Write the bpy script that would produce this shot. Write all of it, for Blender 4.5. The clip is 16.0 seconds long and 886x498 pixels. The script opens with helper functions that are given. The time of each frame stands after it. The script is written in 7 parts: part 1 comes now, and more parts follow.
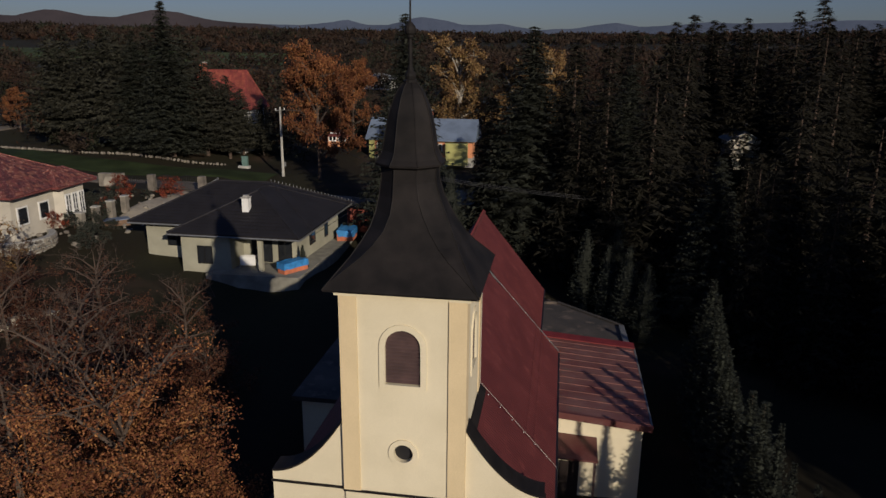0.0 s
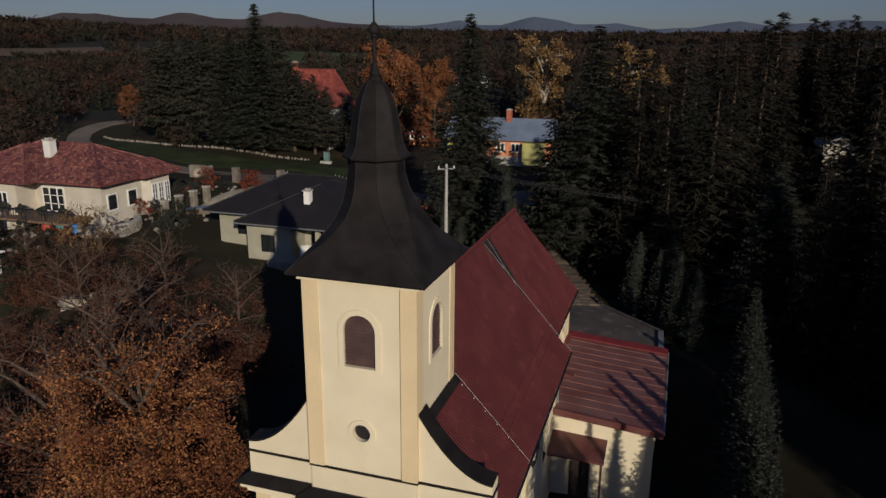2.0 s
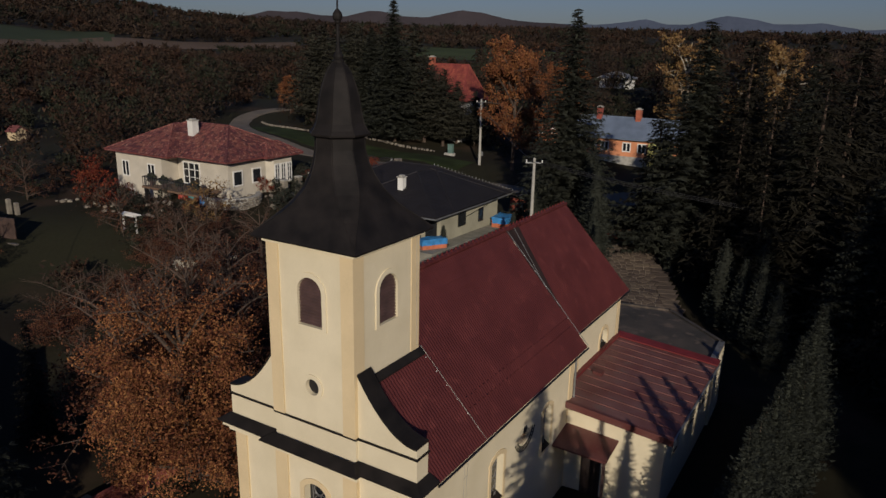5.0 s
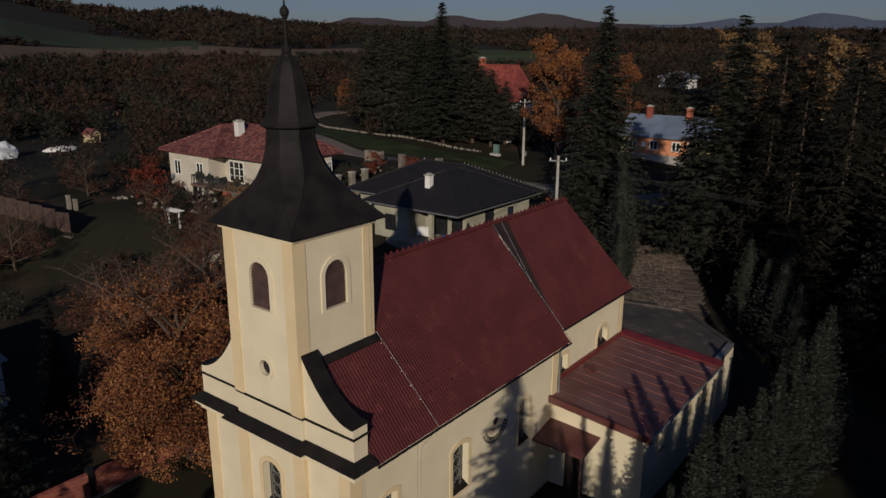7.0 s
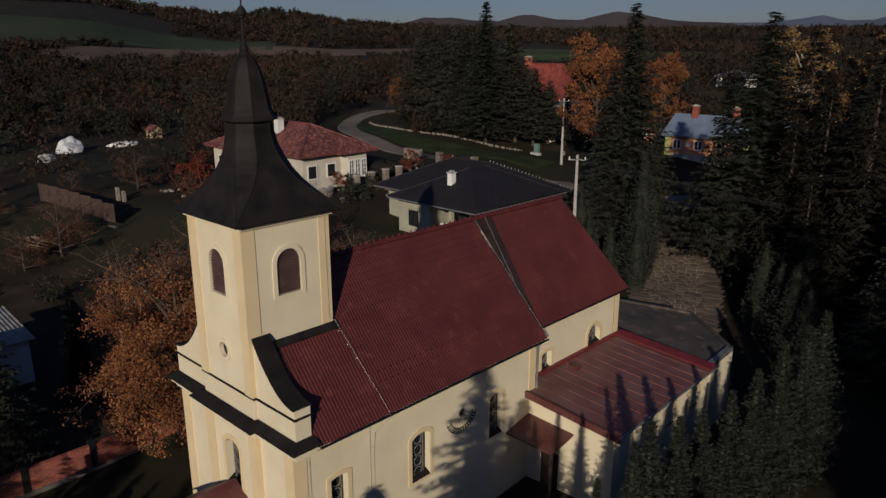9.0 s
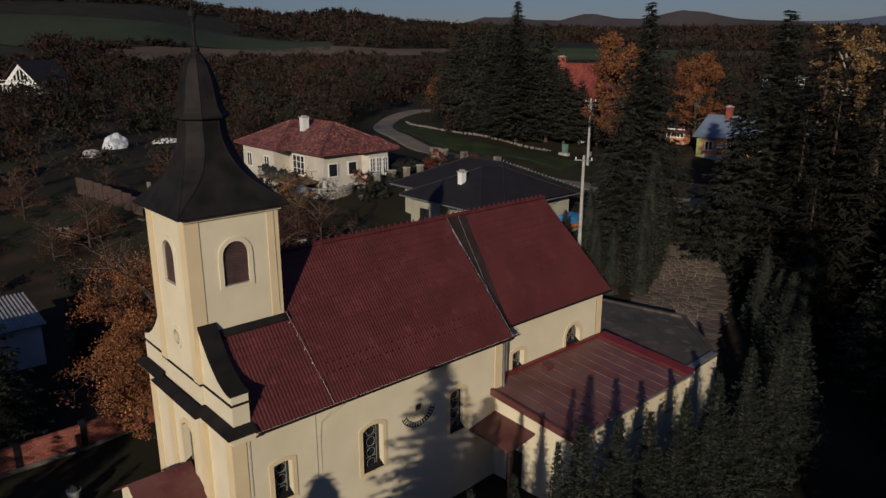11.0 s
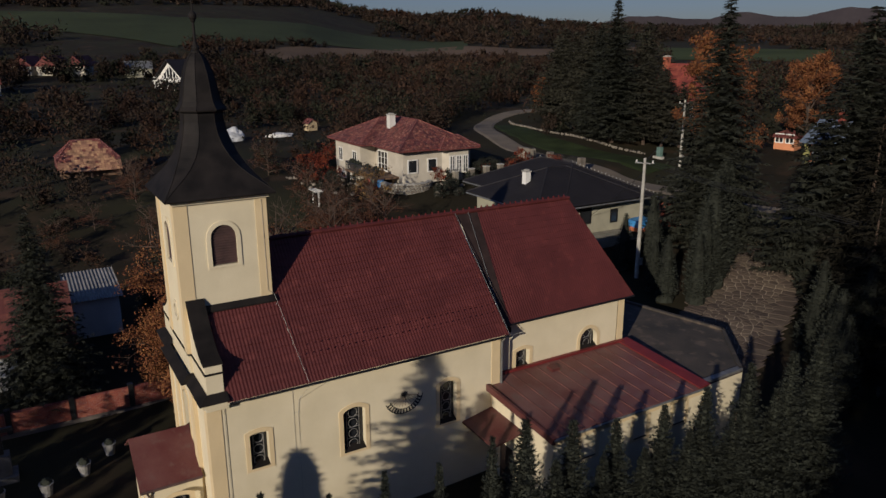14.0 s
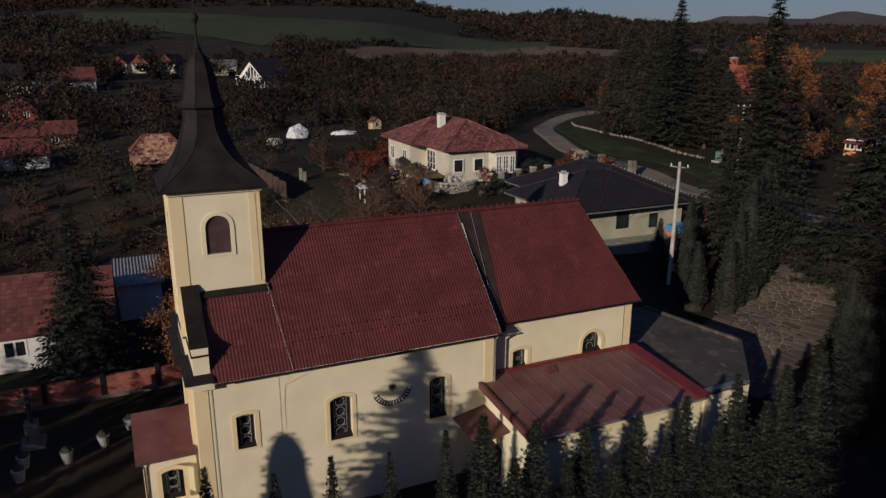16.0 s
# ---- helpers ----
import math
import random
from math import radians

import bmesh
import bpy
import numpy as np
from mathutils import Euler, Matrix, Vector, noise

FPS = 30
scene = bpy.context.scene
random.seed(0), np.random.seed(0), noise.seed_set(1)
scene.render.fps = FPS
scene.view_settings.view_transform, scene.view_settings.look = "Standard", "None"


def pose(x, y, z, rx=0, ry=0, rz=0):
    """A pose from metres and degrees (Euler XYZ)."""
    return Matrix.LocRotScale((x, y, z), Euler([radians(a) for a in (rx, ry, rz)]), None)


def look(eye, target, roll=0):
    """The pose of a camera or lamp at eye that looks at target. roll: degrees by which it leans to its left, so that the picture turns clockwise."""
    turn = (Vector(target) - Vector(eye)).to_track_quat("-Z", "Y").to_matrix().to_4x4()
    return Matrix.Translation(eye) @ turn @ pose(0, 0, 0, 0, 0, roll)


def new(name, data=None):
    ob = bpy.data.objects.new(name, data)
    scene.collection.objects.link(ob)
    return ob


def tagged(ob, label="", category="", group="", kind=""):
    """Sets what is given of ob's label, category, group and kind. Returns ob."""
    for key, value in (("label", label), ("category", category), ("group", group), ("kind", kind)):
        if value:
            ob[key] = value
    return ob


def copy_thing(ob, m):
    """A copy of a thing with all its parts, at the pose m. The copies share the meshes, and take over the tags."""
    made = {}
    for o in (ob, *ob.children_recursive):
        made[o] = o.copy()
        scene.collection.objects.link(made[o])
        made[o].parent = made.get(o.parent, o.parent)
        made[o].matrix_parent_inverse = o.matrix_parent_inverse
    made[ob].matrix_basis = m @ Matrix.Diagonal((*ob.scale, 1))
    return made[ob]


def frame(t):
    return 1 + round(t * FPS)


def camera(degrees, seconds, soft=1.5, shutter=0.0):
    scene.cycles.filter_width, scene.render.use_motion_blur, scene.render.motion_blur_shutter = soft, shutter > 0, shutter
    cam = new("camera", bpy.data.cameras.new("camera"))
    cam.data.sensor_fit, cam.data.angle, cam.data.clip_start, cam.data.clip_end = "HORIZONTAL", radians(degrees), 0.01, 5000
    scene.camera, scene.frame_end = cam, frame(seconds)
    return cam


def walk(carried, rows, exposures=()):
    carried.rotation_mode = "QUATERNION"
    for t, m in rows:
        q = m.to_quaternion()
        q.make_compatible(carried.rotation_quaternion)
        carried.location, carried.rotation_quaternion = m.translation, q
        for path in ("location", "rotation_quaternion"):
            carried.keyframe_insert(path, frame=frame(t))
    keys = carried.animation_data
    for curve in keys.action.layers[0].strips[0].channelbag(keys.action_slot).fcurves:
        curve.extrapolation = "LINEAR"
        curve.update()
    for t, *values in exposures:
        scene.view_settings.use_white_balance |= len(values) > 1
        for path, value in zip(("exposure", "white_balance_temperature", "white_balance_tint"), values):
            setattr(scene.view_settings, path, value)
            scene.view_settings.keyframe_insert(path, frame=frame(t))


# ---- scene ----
cam = camera(63.4, 16.0)
PATH = [
    (0, (0.17, -0.072, 16.015), (-0.137, 1.83, 15.48), 0.5),
    (0.5, (1.007, -0.09, 16.026), (0.639, 1.801, 15.491), 0.5),
    (1, (2.15, -0.089, 16.039), (1.718, 1.789, 15.502), 0.4),
    (1.5, (3.339, 0.01, 16.052), (2.841, 1.871, 15.515), 0.4),
    (2, (4.637, 0.143, 16.002), (4.047, 1.977, 15.465), 0.4),
    (2.5, (5.84, 0.259, 15.988), (5.164, 2.063, 15.45), 0.4),
    (3, (7.086, 0.452, 15.929), (6.327, 2.222, 15.39), 0.4),
    (3.5, (8.213, 0.69, 15.856), (7.401, 2.436, 15.317), 0.4),
    (4, (9.373, 0.977, 15.782), (8.496, 2.691, 15.243), 0.4),
    (4.5, (10.487, 1.342, 15.738), (9.543, 3.02, 15.198), 0.3),
    (4.7, (10.915, 1.525, 15.731), (9.945, 3.188, 15.188), 0.7),
    (7, (15.722, 3.876, 15.391), (14.54, 5.396, 14.852), 0.2),
    (7.5, (16.672, 4.411, 15.36), (15.446, 5.896, 14.821), 0.2),
    (8, (17.7, 4.942, 15.385), (16.436, 6.394, 14.845), 0.2),
    (8.5, (18.623, 5.537, 15.342), (17.327, 6.961, 14.802), 0.0),
    (9, (19.567, 6.178, 15.319), (18.239, 7.572, 14.779), 0.0),
    (11.5, (23.831, 9.745, 15.345), (22.356, 10.984, 14.805), 0.0),
    (12, (24.646, 10.501, 15.357), (23.13, 11.69, 14.818), 0.1),
    (12.5, (25.407, 11.217, 15.371), (23.856, 12.358, 14.832), 0.0),
    (13, (26.17, 12.023, 15.354), (24.581, 13.112, 14.815), -0.0),
    (13.5, (26.863, 12.8, 15.324), (25.244, 13.842, 14.785), -0.1),
    (14, (27.496, 13.66, 15.279), (25.843, 14.648, 14.739), -0.1),
    (14.5, (28.086, 14.477, 15.27), (26.405, 15.417, 14.731), -0.0),
    (15, (28.777, 15.34, 15.254), (27.069, 16.23, 14.715), -0.0),
    (15.5, (29.379, 16.192, 15.274), (27.647, 17.034, 14.735), -0.0),
    (16, (29.946, 17.114, 15.304), (28.19, 17.906, 14.764), 0.1),
]
walk(cam, [(t, look(eye, target, roll)) for t, eye, target, roll in PATH],
     exposures=[(0, 0.03), (3, 0.0), (4.5, -0.08), (7, -0.24), (9, -0.13), (11.5, -0.06), (13, 0.0), (16, 0.06)])

# ---- world, sun, exposure ----
SUN_FROM = Vector((0.547, -0.786, 0.30)).normalized()
world = bpy.data.worlds.new("world")
scene.world = world
world.use_nodes = True
wn = world.node_tree.nodes
sky = wn.new("ShaderNodeTexSky")
sky.sky_type = "NISHITA"
sky.sun_disc = False
sky.sun_elevation = math.asin(SUN_FROM.z)
sky.sun_rotation = math.atan2(SUN_FROM.x, SUN_FROM.y)
sky.air_density, sky.dust_density, sky.ozone_density = 1.0, 0.3, 2.2
wn["Background"].inputs["Strength"].default_value = 0.041
cool = wn.new("ShaderNodeMix")
cool.data_type, cool.blend_type = "RGBA", "MULTIPLY"
cool.inputs["Factor"].default_value, cool.inputs["B"].default_value = 1.0, (0.83, 0.90, 1.34, 1)
world.node_tree.links.new(sky.outputs["Color"], cool.inputs["A"])
toward = wn.new("ShaderNodeTexCoord")
height = wn.new("ShaderNodeSeparateXYZ")
depth = wn.new("ShaderNodeMapRange")
depth.inputs["From Min"].default_value, depth.inputs["From Max"].default_value = 0.0, 0.6
depth.inputs["To Min"].default_value, depth.inputs["To Max"].default_value = 0.56, 1.45
haze = wn.new("ShaderNodeMix")
haze.data_type, haze.blend_type = "RGBA", "MULTIPLY"
haze.inputs["Factor"].default_value = 1.0
world.node_tree.links.new(toward.outputs["Generated"], height.inputs["Vector"])
world.node_tree.links.new(height.outputs["Z"], depth.inputs["Value"])
world.node_tree.links.new(cool.outputs["Result"], haze.inputs["A"])
world.node_tree.links.new(depth.outputs["Result"], haze.inputs["B"])
world.node_tree.links.new(haze.outputs["Result"], wn["Background"].inputs["Color"])
sun = new("sun", bpy.data.lights.new("sun", "SUN"))
sun.data.energy, sun.data.angle, sun.data.color = 3.7, radians(0.55), (1.0, 0.895, 0.765)
sun.matrix_world = look(SUN_FROM * 100, (0, 0, 0))


# ---- materials ----
def material(name, color, rough=0.8, vary=0.25, scale=3.0, fine=40.0, bump=0.15, metal=0.0, tint=None, island=0.0, per_object=0.0, wear=None, gloss=0.5):
    """A two-scale mottled surface: stains at `scale`, grain at `fine` (per metre), with relief."""
    m = bpy.data.materials.new(name)
    m.use_nodes = True
    n, links = m.node_tree.nodes, m.node_tree.links
    b = n["Principled BSDF"]
    b.inputs["Roughness"].default_value, b.inputs["Metallic"].default_value = rough, metal
    b.inputs["Specular IOR Level"].default_value = gloss
    at = n.new("ShaderNodeTexCoord")
    big, small = n.new("ShaderNodeTexNoise"), n.new("ShaderNodeTexNoise")
    big.inputs["Scale"].default_value, small.inputs["Scale"].default_value = scale, fine
    big.inputs["Detail"].default_value, small.inputs["Detail"].default_value = 5, 3
    for t in (big, small):
        links.new(at.outputs["Object"], t.inputs["Vector"])
    mix = n.new("ShaderNodeMix")
    mix.data_type = "RGBA"
    dark = [c * (1 - vary) for c in color]
    light = tint if tint else [min(1, c * (1 + vary)) for c in color]
    mix.inputs["A"].default_value, mix.inputs["B"].default_value = (*dark, 1), (*light, 1)
    ramp = n.new("ShaderNodeMapRange")
    ramp.inputs["From Min"].default_value, ramp.inputs["From Max"].default_value = 0.32, 0.68
    links.new(big.outputs["Fac"], ramp.inputs["Value"])
    links.new(ramp.outputs["Result"], mix.inputs["Factor"])
    grain = n.new("ShaderNodeMix")
    grain.data_type, grain.blend_type = "RGBA", "MULTIPLY"
    grain.inputs["Factor"].default_value = 0.35
    links.new(mix.outputs["Result"], grain.inputs["A"])
    links.new(small.outputs["Fac"], grain.inputs["B"])
    out = grain.outputs["Result"]
    if wear:
        spots = n.new("ShaderNodeTexNoise")
        spots.inputs["Scale"].default_value, spots.inputs["Detail"].default_value = scale * 2.7, 7
        links.new(at.outputs["Object"], spots.inputs["Vector"])
        cut = n.new("ShaderNodeMapRange")
        cut.inputs["From Min"].default_value, cut.inputs["From Max"].default_value = 0.56, 0.70
        links.new(spots.outputs["Fac"], cut.inputs["Value"])
        worn = n.new("ShaderNodeMix")
        worn.data_type = "RGBA"
        worn.inputs["B"].default_value = (*wear, 1)
        links.new(cut.outputs["Result"], worn.inputs["Factor"])
        links.new(out, worn.inputs["A"])
        out = worn.outputs["Result"]
    if island or per_object:
        info = n.new("ShaderNodeNewGeometry") if island else n.new("ShaderNodeObjectInfo")
        value = n.new("ShaderNodeMapRange")
        spread = island or per_object
        value.inputs["To Min"].default_value, value.inputs["To Max"].default_value = 1 - spread, 1 + spread
        links.new(info.outputs["Random Per Island" if island else "Random"], value.inputs["Value"])
        hsv = n.new("ShaderNodeHueSaturation")
        hue = n.new("ShaderNodeMapRange")
        hue.inputs["To Min"].default_value, hue.inputs["To Max"].default_value = 0.5 - 0.03 * spread, 0.5 + 0.03 * spread
        links.new(info.outputs["Random Per Island" if island else "Random"], hue.inputs["Value"])
        links.new(value.outputs["Result"], hsv.inputs["Value"])
        links.new(hue.outputs["Result"], hsv.inputs["Hue"])
        links.new(out, hsv.inputs["Color"])
        out = hsv.outputs["Color"]
    links.new(out, b.inputs["Base Color"])
    if bump:
        relief = n.new("ShaderNodeBump")
        relief.inputs["Strength"].default_value, relief.inputs["Distance"].default_value = bump, 0.02
        links.new(small.outputs["Fac"], relief.inputs["Height"])
        links.new(relief.outputs["Normal"], b.inputs["Normal"])
    return m


PLASTER = material("cream_plaster", (0.765, 0.665, 0.455), 0.9, 0.07, 0.7, 60, 0.08, tint=(0.80, 0.70, 0.49))
OCHRE = material("ochre_plaster", (0.73, 0.575, 0.34), 0.9, 0.05, 0.9, 60, 0.05)
SHEET = material("dark_roof_sheet", (0.0150, 0.0130, 0.0122), 0.7, 0.4, 1.3, 25, 0.1, tint=(0.0225, 0.0185, 0.0165), gloss=0.15)
TILES = material("red_roof_tiles", (0.106, 0.0215, 0.0195), 0.62, 0.22, 0.7, 30, 0.2, tint=(0.114, 0.0245, 0.022), wear=(0.112, 0.026, 0.0225), gloss=0.3)
RED_SHEET = material("red_painted_sheet", (0.15, 0.030, 0.026), 0.6, 0.35, 0.8, 18, 0.1, tint=(0.14, 0.05, 0.042), wear=(0.11, 0.05, 0.043))
VALLEY_SHEET = material("brown_valley_sheet", (0.036, 0.022, 0.019), 0.7, 0.3, 1.3, 25, 0.1, gloss=0.2)
FADED_SHEET = material("faded_red_sheet", (0.19, 0.055, 0.044), 0.55, 0.3, 0.55, 14, 0.1, tint=(0.195, 0.092, 0.077), wear=(0.13, 0.075, 0.062))
RED_BRIGHT = material("fresh_red_sheet", (0.17, 0.018, 0.018), 0.6, 0.2, 1.5, 25, 0.1)
BITUMEN = material("bitumen_felt", (0.048, 0.044, 0.038), 0.9, 0.4, 0.5, 30, 0.2, tint=(0.085, 0.066, 0.052), wear=(0.115, 0.085, 0.062))
ZINC = material("zinc_sheet", (0.26, 0.26, 0.25), 0.5, 0.2, 3, 30, 0.05, metal=0.5)
CONCRETE = material("concrete", (0.40, 0.38, 0.33), 0.9, 0.2, 2, 40, 0.2)
LOUVRE = material("louvre_wood", (0.080, 0.043, 0.038), 0.7, 0.3, 2, 40, 0.2)
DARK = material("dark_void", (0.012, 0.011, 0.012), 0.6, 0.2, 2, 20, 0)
IRON = material("wrought_iron", (0.30, 0.29, 0.27), 0.5, 0.2, 6, 50, 0.05, metal=0.4)
BLACK_IRON = material("black_iron", (0.02, 0.02, 0.022), 0.5, 0.2, 6, 50, 0.05, metal=0.5)
WOOD = material("weathered_wood", (0.17, 0.10, 0.06), 0.85, 0.3, 3, 30, 0.3)
BARK = material("bark", (0.09, 0.065, 0.05), 0.95, 0.35, 4, 25, 0.5, gloss=0.1)
BIRCH = material("birch_bark", (0.36, 0.31, 0.24), 0.9, 0.35, 3, 12, 0.2)
NEEDLES = material("spruce_needles", (0.035, 0.037, 0.027), 0.85, 0.35, 0.6, 8, 0.0, island=0.3, gloss=0.1)
PINE = material("pine_needles", (0.043, 0.041, 0.029), 0.85, 0.35, 0.4, 8, 0.0, island=0.3, gloss=0.1)
# Needles darker than spruce_needles: the wood's shade is put into the colour.
SHADE_TONED_NEEDLES = material("shade_toned_needles", (0.0215, 0.0195, 0.0140), 0.9, 0.3, 0.3, 6, 0.0, island=0.2, gloss=0.05)
THUJA = material("thuja_leaf", (0.031, 0.034, 0.026), 0.85, 0.35, 1.2, 8, 0.0, island=0.3, gloss=0.1)
LEAF_ORANGE = material("orange_leaf", (0.185, 0.062, 0.032), 0.75, 0.45, 0.4, 6, 0.0, tint=(0.31, 0.128, 0.053), island=0.5, gloss=0.1)
LEAF_BROWN = material("brown_leaf", (0.090, 0.036, 0.021), 0.8, 0.35, 0.5, 6, 0.0, island=0.5, gloss=0.1)
LEAF_RED = material("red_leaf", (0.17, 0.036, 0.02), 0.8, 0.35, 0.5, 6, 0.0, island=0.5, gloss=0.1)
LEAF_GOLD = material("gold_leaf", (0.18, 0.105, 0.045), 0.8, 0.3, 0.5, 6, 0.0, island=0.5, gloss=0.1)
FAR_WOOD = material("far_wood_leaf", (0.031, 0.0235, 0.0180), 0.9, 0.5, 0.012, 0.6, 0.0, tint=(0.051, 0.034, 0.024), island=0.3, gloss=0.1)
ROAD = material("road_asphalt", (0.135, 0.108, 0.078), 0.9, 0.2, 0.4, 20, 0.2)
STONE = material("field_stone", (0.20, 0.172, 0.135), 0.9, 0.3, 1.5, 20, 0.3, per_object=0.35)
PALE_STONE = material("pale_garden_stone", (0.36, 0.32, 0.25), 0.9, 0.3, 1.5, 20, 0.3, per_object=0.3)
PAVING = material("paving_stone", (0.105, 0.076, 0.056), 0.85, 0.3, 0.8, 15, 0.3, per_object=0.35)
HOUSE = material("house_render", (0.56, 0.505, 0.405), 0.9, 0.1, 0.7, 40, 0.08)
HOUSE_GREY = material("raw_render", (0.34, 0.32, 0.235), 0.9, 0.2, 0.5, 30, 0.15)
HOUSE_WHITE = material("white_render", (0.72, 0.70, 0.64), 0.9, 0.1, 0.7, 40, 0.08)
PEACH = material("peach_render", (0.66, 0.27, 0.13), 0.9, 0.1, 0.7, 40, 0.08)
DARK_TILES = material("anthracite_tiles", (0.0175, 0.0150, 0.0160), 0.75, 0.2, 0.8, 25, 0.2, gloss=0.3)
RED_TILES = material("mottled_red_tiles", (0.175, 0.045, 0.035), 0.8, 0.4, 2.5, 20, 0.2, island=0.6, wear=(0.40, 0.23, 0.175))
OLD_TILES = material("orange_clay_tiles", (0.36, 0.19, 0.11), 0.85, 0.3, 1.0, 20, 0.2, island=0.45)
BLUE_ROOF = material("blue_grey_sheet", (0.16, 0.20, 0.26), 0.5, 0.2, 0.6, 20, 0.05)
WHITE = material("white_paint", (0.80, 0.78, 0.72), 0.6, 0.06, 2, 40, 0.03)
TARP = material("blue_tarp", (0.04, 0.22, 0.50), 0.5, 0.3, 2, 10, 0.2)
BRICK = material("red_brick", (0.33, 0.085, 0.05), 0.9, 0.25, 2, 30, 0.2, per_object=0.25)
ORANGE_BRICK = material("hollow_brick", (0.50, 0.15, 0.07), 0.9, 0.2, 2, 30, 0.2)
GLASS = material("window_glass", (0.02, 0.022, 0.025), 0.08, 0.2, 1, 10, 0.0)


# ---- mesh helpers ----
def box(bm, x0, x1, y0, y1, z0, z1):
    v = [bm.verts.new(p) for p in ((x0, y0, z0), (x1, y0, z0), (x1, y1, z0), (x0, y1, z0), (x0, y0, z1), (x1, y0, z1), (x1, y1, z1), (x0, y1, z1))]
    for f in ((3, 2, 1, 0), (4, 5, 6, 7), (0, 1, 5, 4), (1, 2, 6, 5), (2, 3, 7, 6), (3, 0, 4, 7)):
        bm.faces.new([v[i] for i in f])
    return v


def prism(bm, outline, lift):
    """A closed outline (3D points, seen against the lift) pulled along the vector lift."""
    lift = Vector(lift)
    a = [bm.verts.new(p) for p in outline]
    b = [bm.verts.new(Vector(p) + lift) for p in outline]
    bm.faces.new(a)
    bm.faces.new(b[::-1])
    for i in range(len(a)):
        j = (i + 1) % len(a)
        bm.faces.new((a[j], a[i], b[i], b[j]))


def tube(bm, path, radius, sides=6, cap=True):
    """A round bar along a path; radius is a number or one number a point."""
    path = [Vector(p) for p in path]
    radii = radius if isinstance(radius, (list, tuple)) else [radius] * len(path)
    rings = []
    for i, p in enumerate(path):
        ahead = (path[min(i + 1, len(path) - 1)] - path[max(i - 1, 0)]).normalized()
        side = ahead.cross(Vector((0, 0, 1)))
        side = side.normalized() if side.length > 1e-4 else Vector((1, 0, 0))
        up = side.cross(ahead)
        rings.append([bm.verts.new(p + radii[i] * (math.cos(a) * side + math.sin(a) * up)) for a in (2 * math.pi * k / sides for k in range(sides))])
    for r, s in zip(rings, rings[1:]):
        for k in range(sides):
            bm.faces.new((r[k], r[(k + 1) % sides], s[(k + 1) % sides], s[k]))
    if cap:
        bm.faces.new(rings[0][::-1])
        bm.faces.new(rings[-1])


def mesh_of(name, bm, mat, smooth=False):
    bmesh.ops.recalc_face_normals(bm, faces=bm.faces[:])
    me = bpy.data.meshes.new(name)
    bm.to_mesh(me)
    bm.free()
    me.materials.append(mat)
    if smooth:
        me.shade_smooth()
    return me


def part(name, bm, mat, parent=None, label="", smooth=False):
    ob = new(name, mesh_of(name, bm, mat, smooth))
    ob.parent = parent
    return tagged(ob, label)


def raw(name, verts, faces, mat, parent=None, label=""):
    me = bpy.data.meshes.new(name)
    me.from_pydata(verts, [], faces)
    me.materials.append(mat)
    ob = new(name, me)
    ob.parent = parent
    return tagged(ob, label)


def thing(name, label, category, at=(0, 0, 0), turn=0.0, group="", kind=""):
    ob = new(name)
    ob.matrix_basis = pose(*at, 0, 0, turn)
    return tagged(ob, label, category, group, kind)


# ---- ground ----
CONTROL = [
    (-4, 30, -6.5), (-16, 15, -6.5), (-8, 8, -6.5), (8, 10, -6.5), (10, 40, -6.4), (25, 25, -6.6), (-9, 40, -6.2), (1, 46, -5.9),
    (-3, 53, -4.9), (-5.5, 58.5, -3.9), (-10, 69.5, -2.5), (-15, 62, -2.8), (-13.5, 56, -3.6), (-20, 40, -5.0), (-22, 47.5, -3.6),
    (-19, 52, -1.3), (-28, 51, -1.2), (-28, 60, -1.1), (-20, 66, -1.1), (-36, 60, -0.6), (-33, 50, -2.0), (-14, 76, -1.3), (-4, 76, -1.6),
    (-32, 78, -0.6), (-41, 81.5, 1.1), (-34, 85, 0.6), (-45, 64, 0.9), (-46, 54, 0.4), (-60, 46, -1.0), (-52, 66, 1.3), (-72, 82, 1.9),
    (-56, 95, 2.2), (-80, 22, -1.6), (-70, 40, -0.6), (-100, 48, 0.0), (-40, 30, -4.6), (-30, 20, -6.0), (-45, 5, -5.5), (-24, 6, -6.6),
    (20, 70, -3.5), (25, 98, 1.2), (10, 110, 1.0), (-12, 86, 0.8), (-33, 103, 1.8), (0, -30, -7.0), (40, 0, -7.0), (50, 50, -5.0),
    (-90, 0, -3.5), (-100, 110, 3.0), (-40, 150, 8.5), (60, 120, 1.0), (30, 160, 3.0),
]
SKYLINE = [(-180, 1.9), (-35, 1.7), (-22, 1.5), (0, 1.35), (8, 1.4), (21, 1.45), (30, 1.5), (40, 1.6), (46, 1.75), (50, 2.0), (52, 2.15), (54, 2.6),
           (56.2, 2.9), (58.4, 2.6), (60.5, 2.5), (64, 2.75), (65.8, 3.0), (68.5, 3.5), (80, 3.9), (90, 3.4), (95, 2.85), (98, 3.0), (130, 3.0), (180, 1.9)]


def between(table, a):
    for (a0, v0), (a1, v1) in zip(table, table[1:]):
        if a0 <= a <= a1:
            return v0 + (v1 - v0) * (a - a0) / (a1 - a0)
    return table[-1][1]


def smooth(a, b, v):
    v = min(1.0, max(0.0, (v - a) / (b - a)))
    return v * v * (3 - 2 * v)


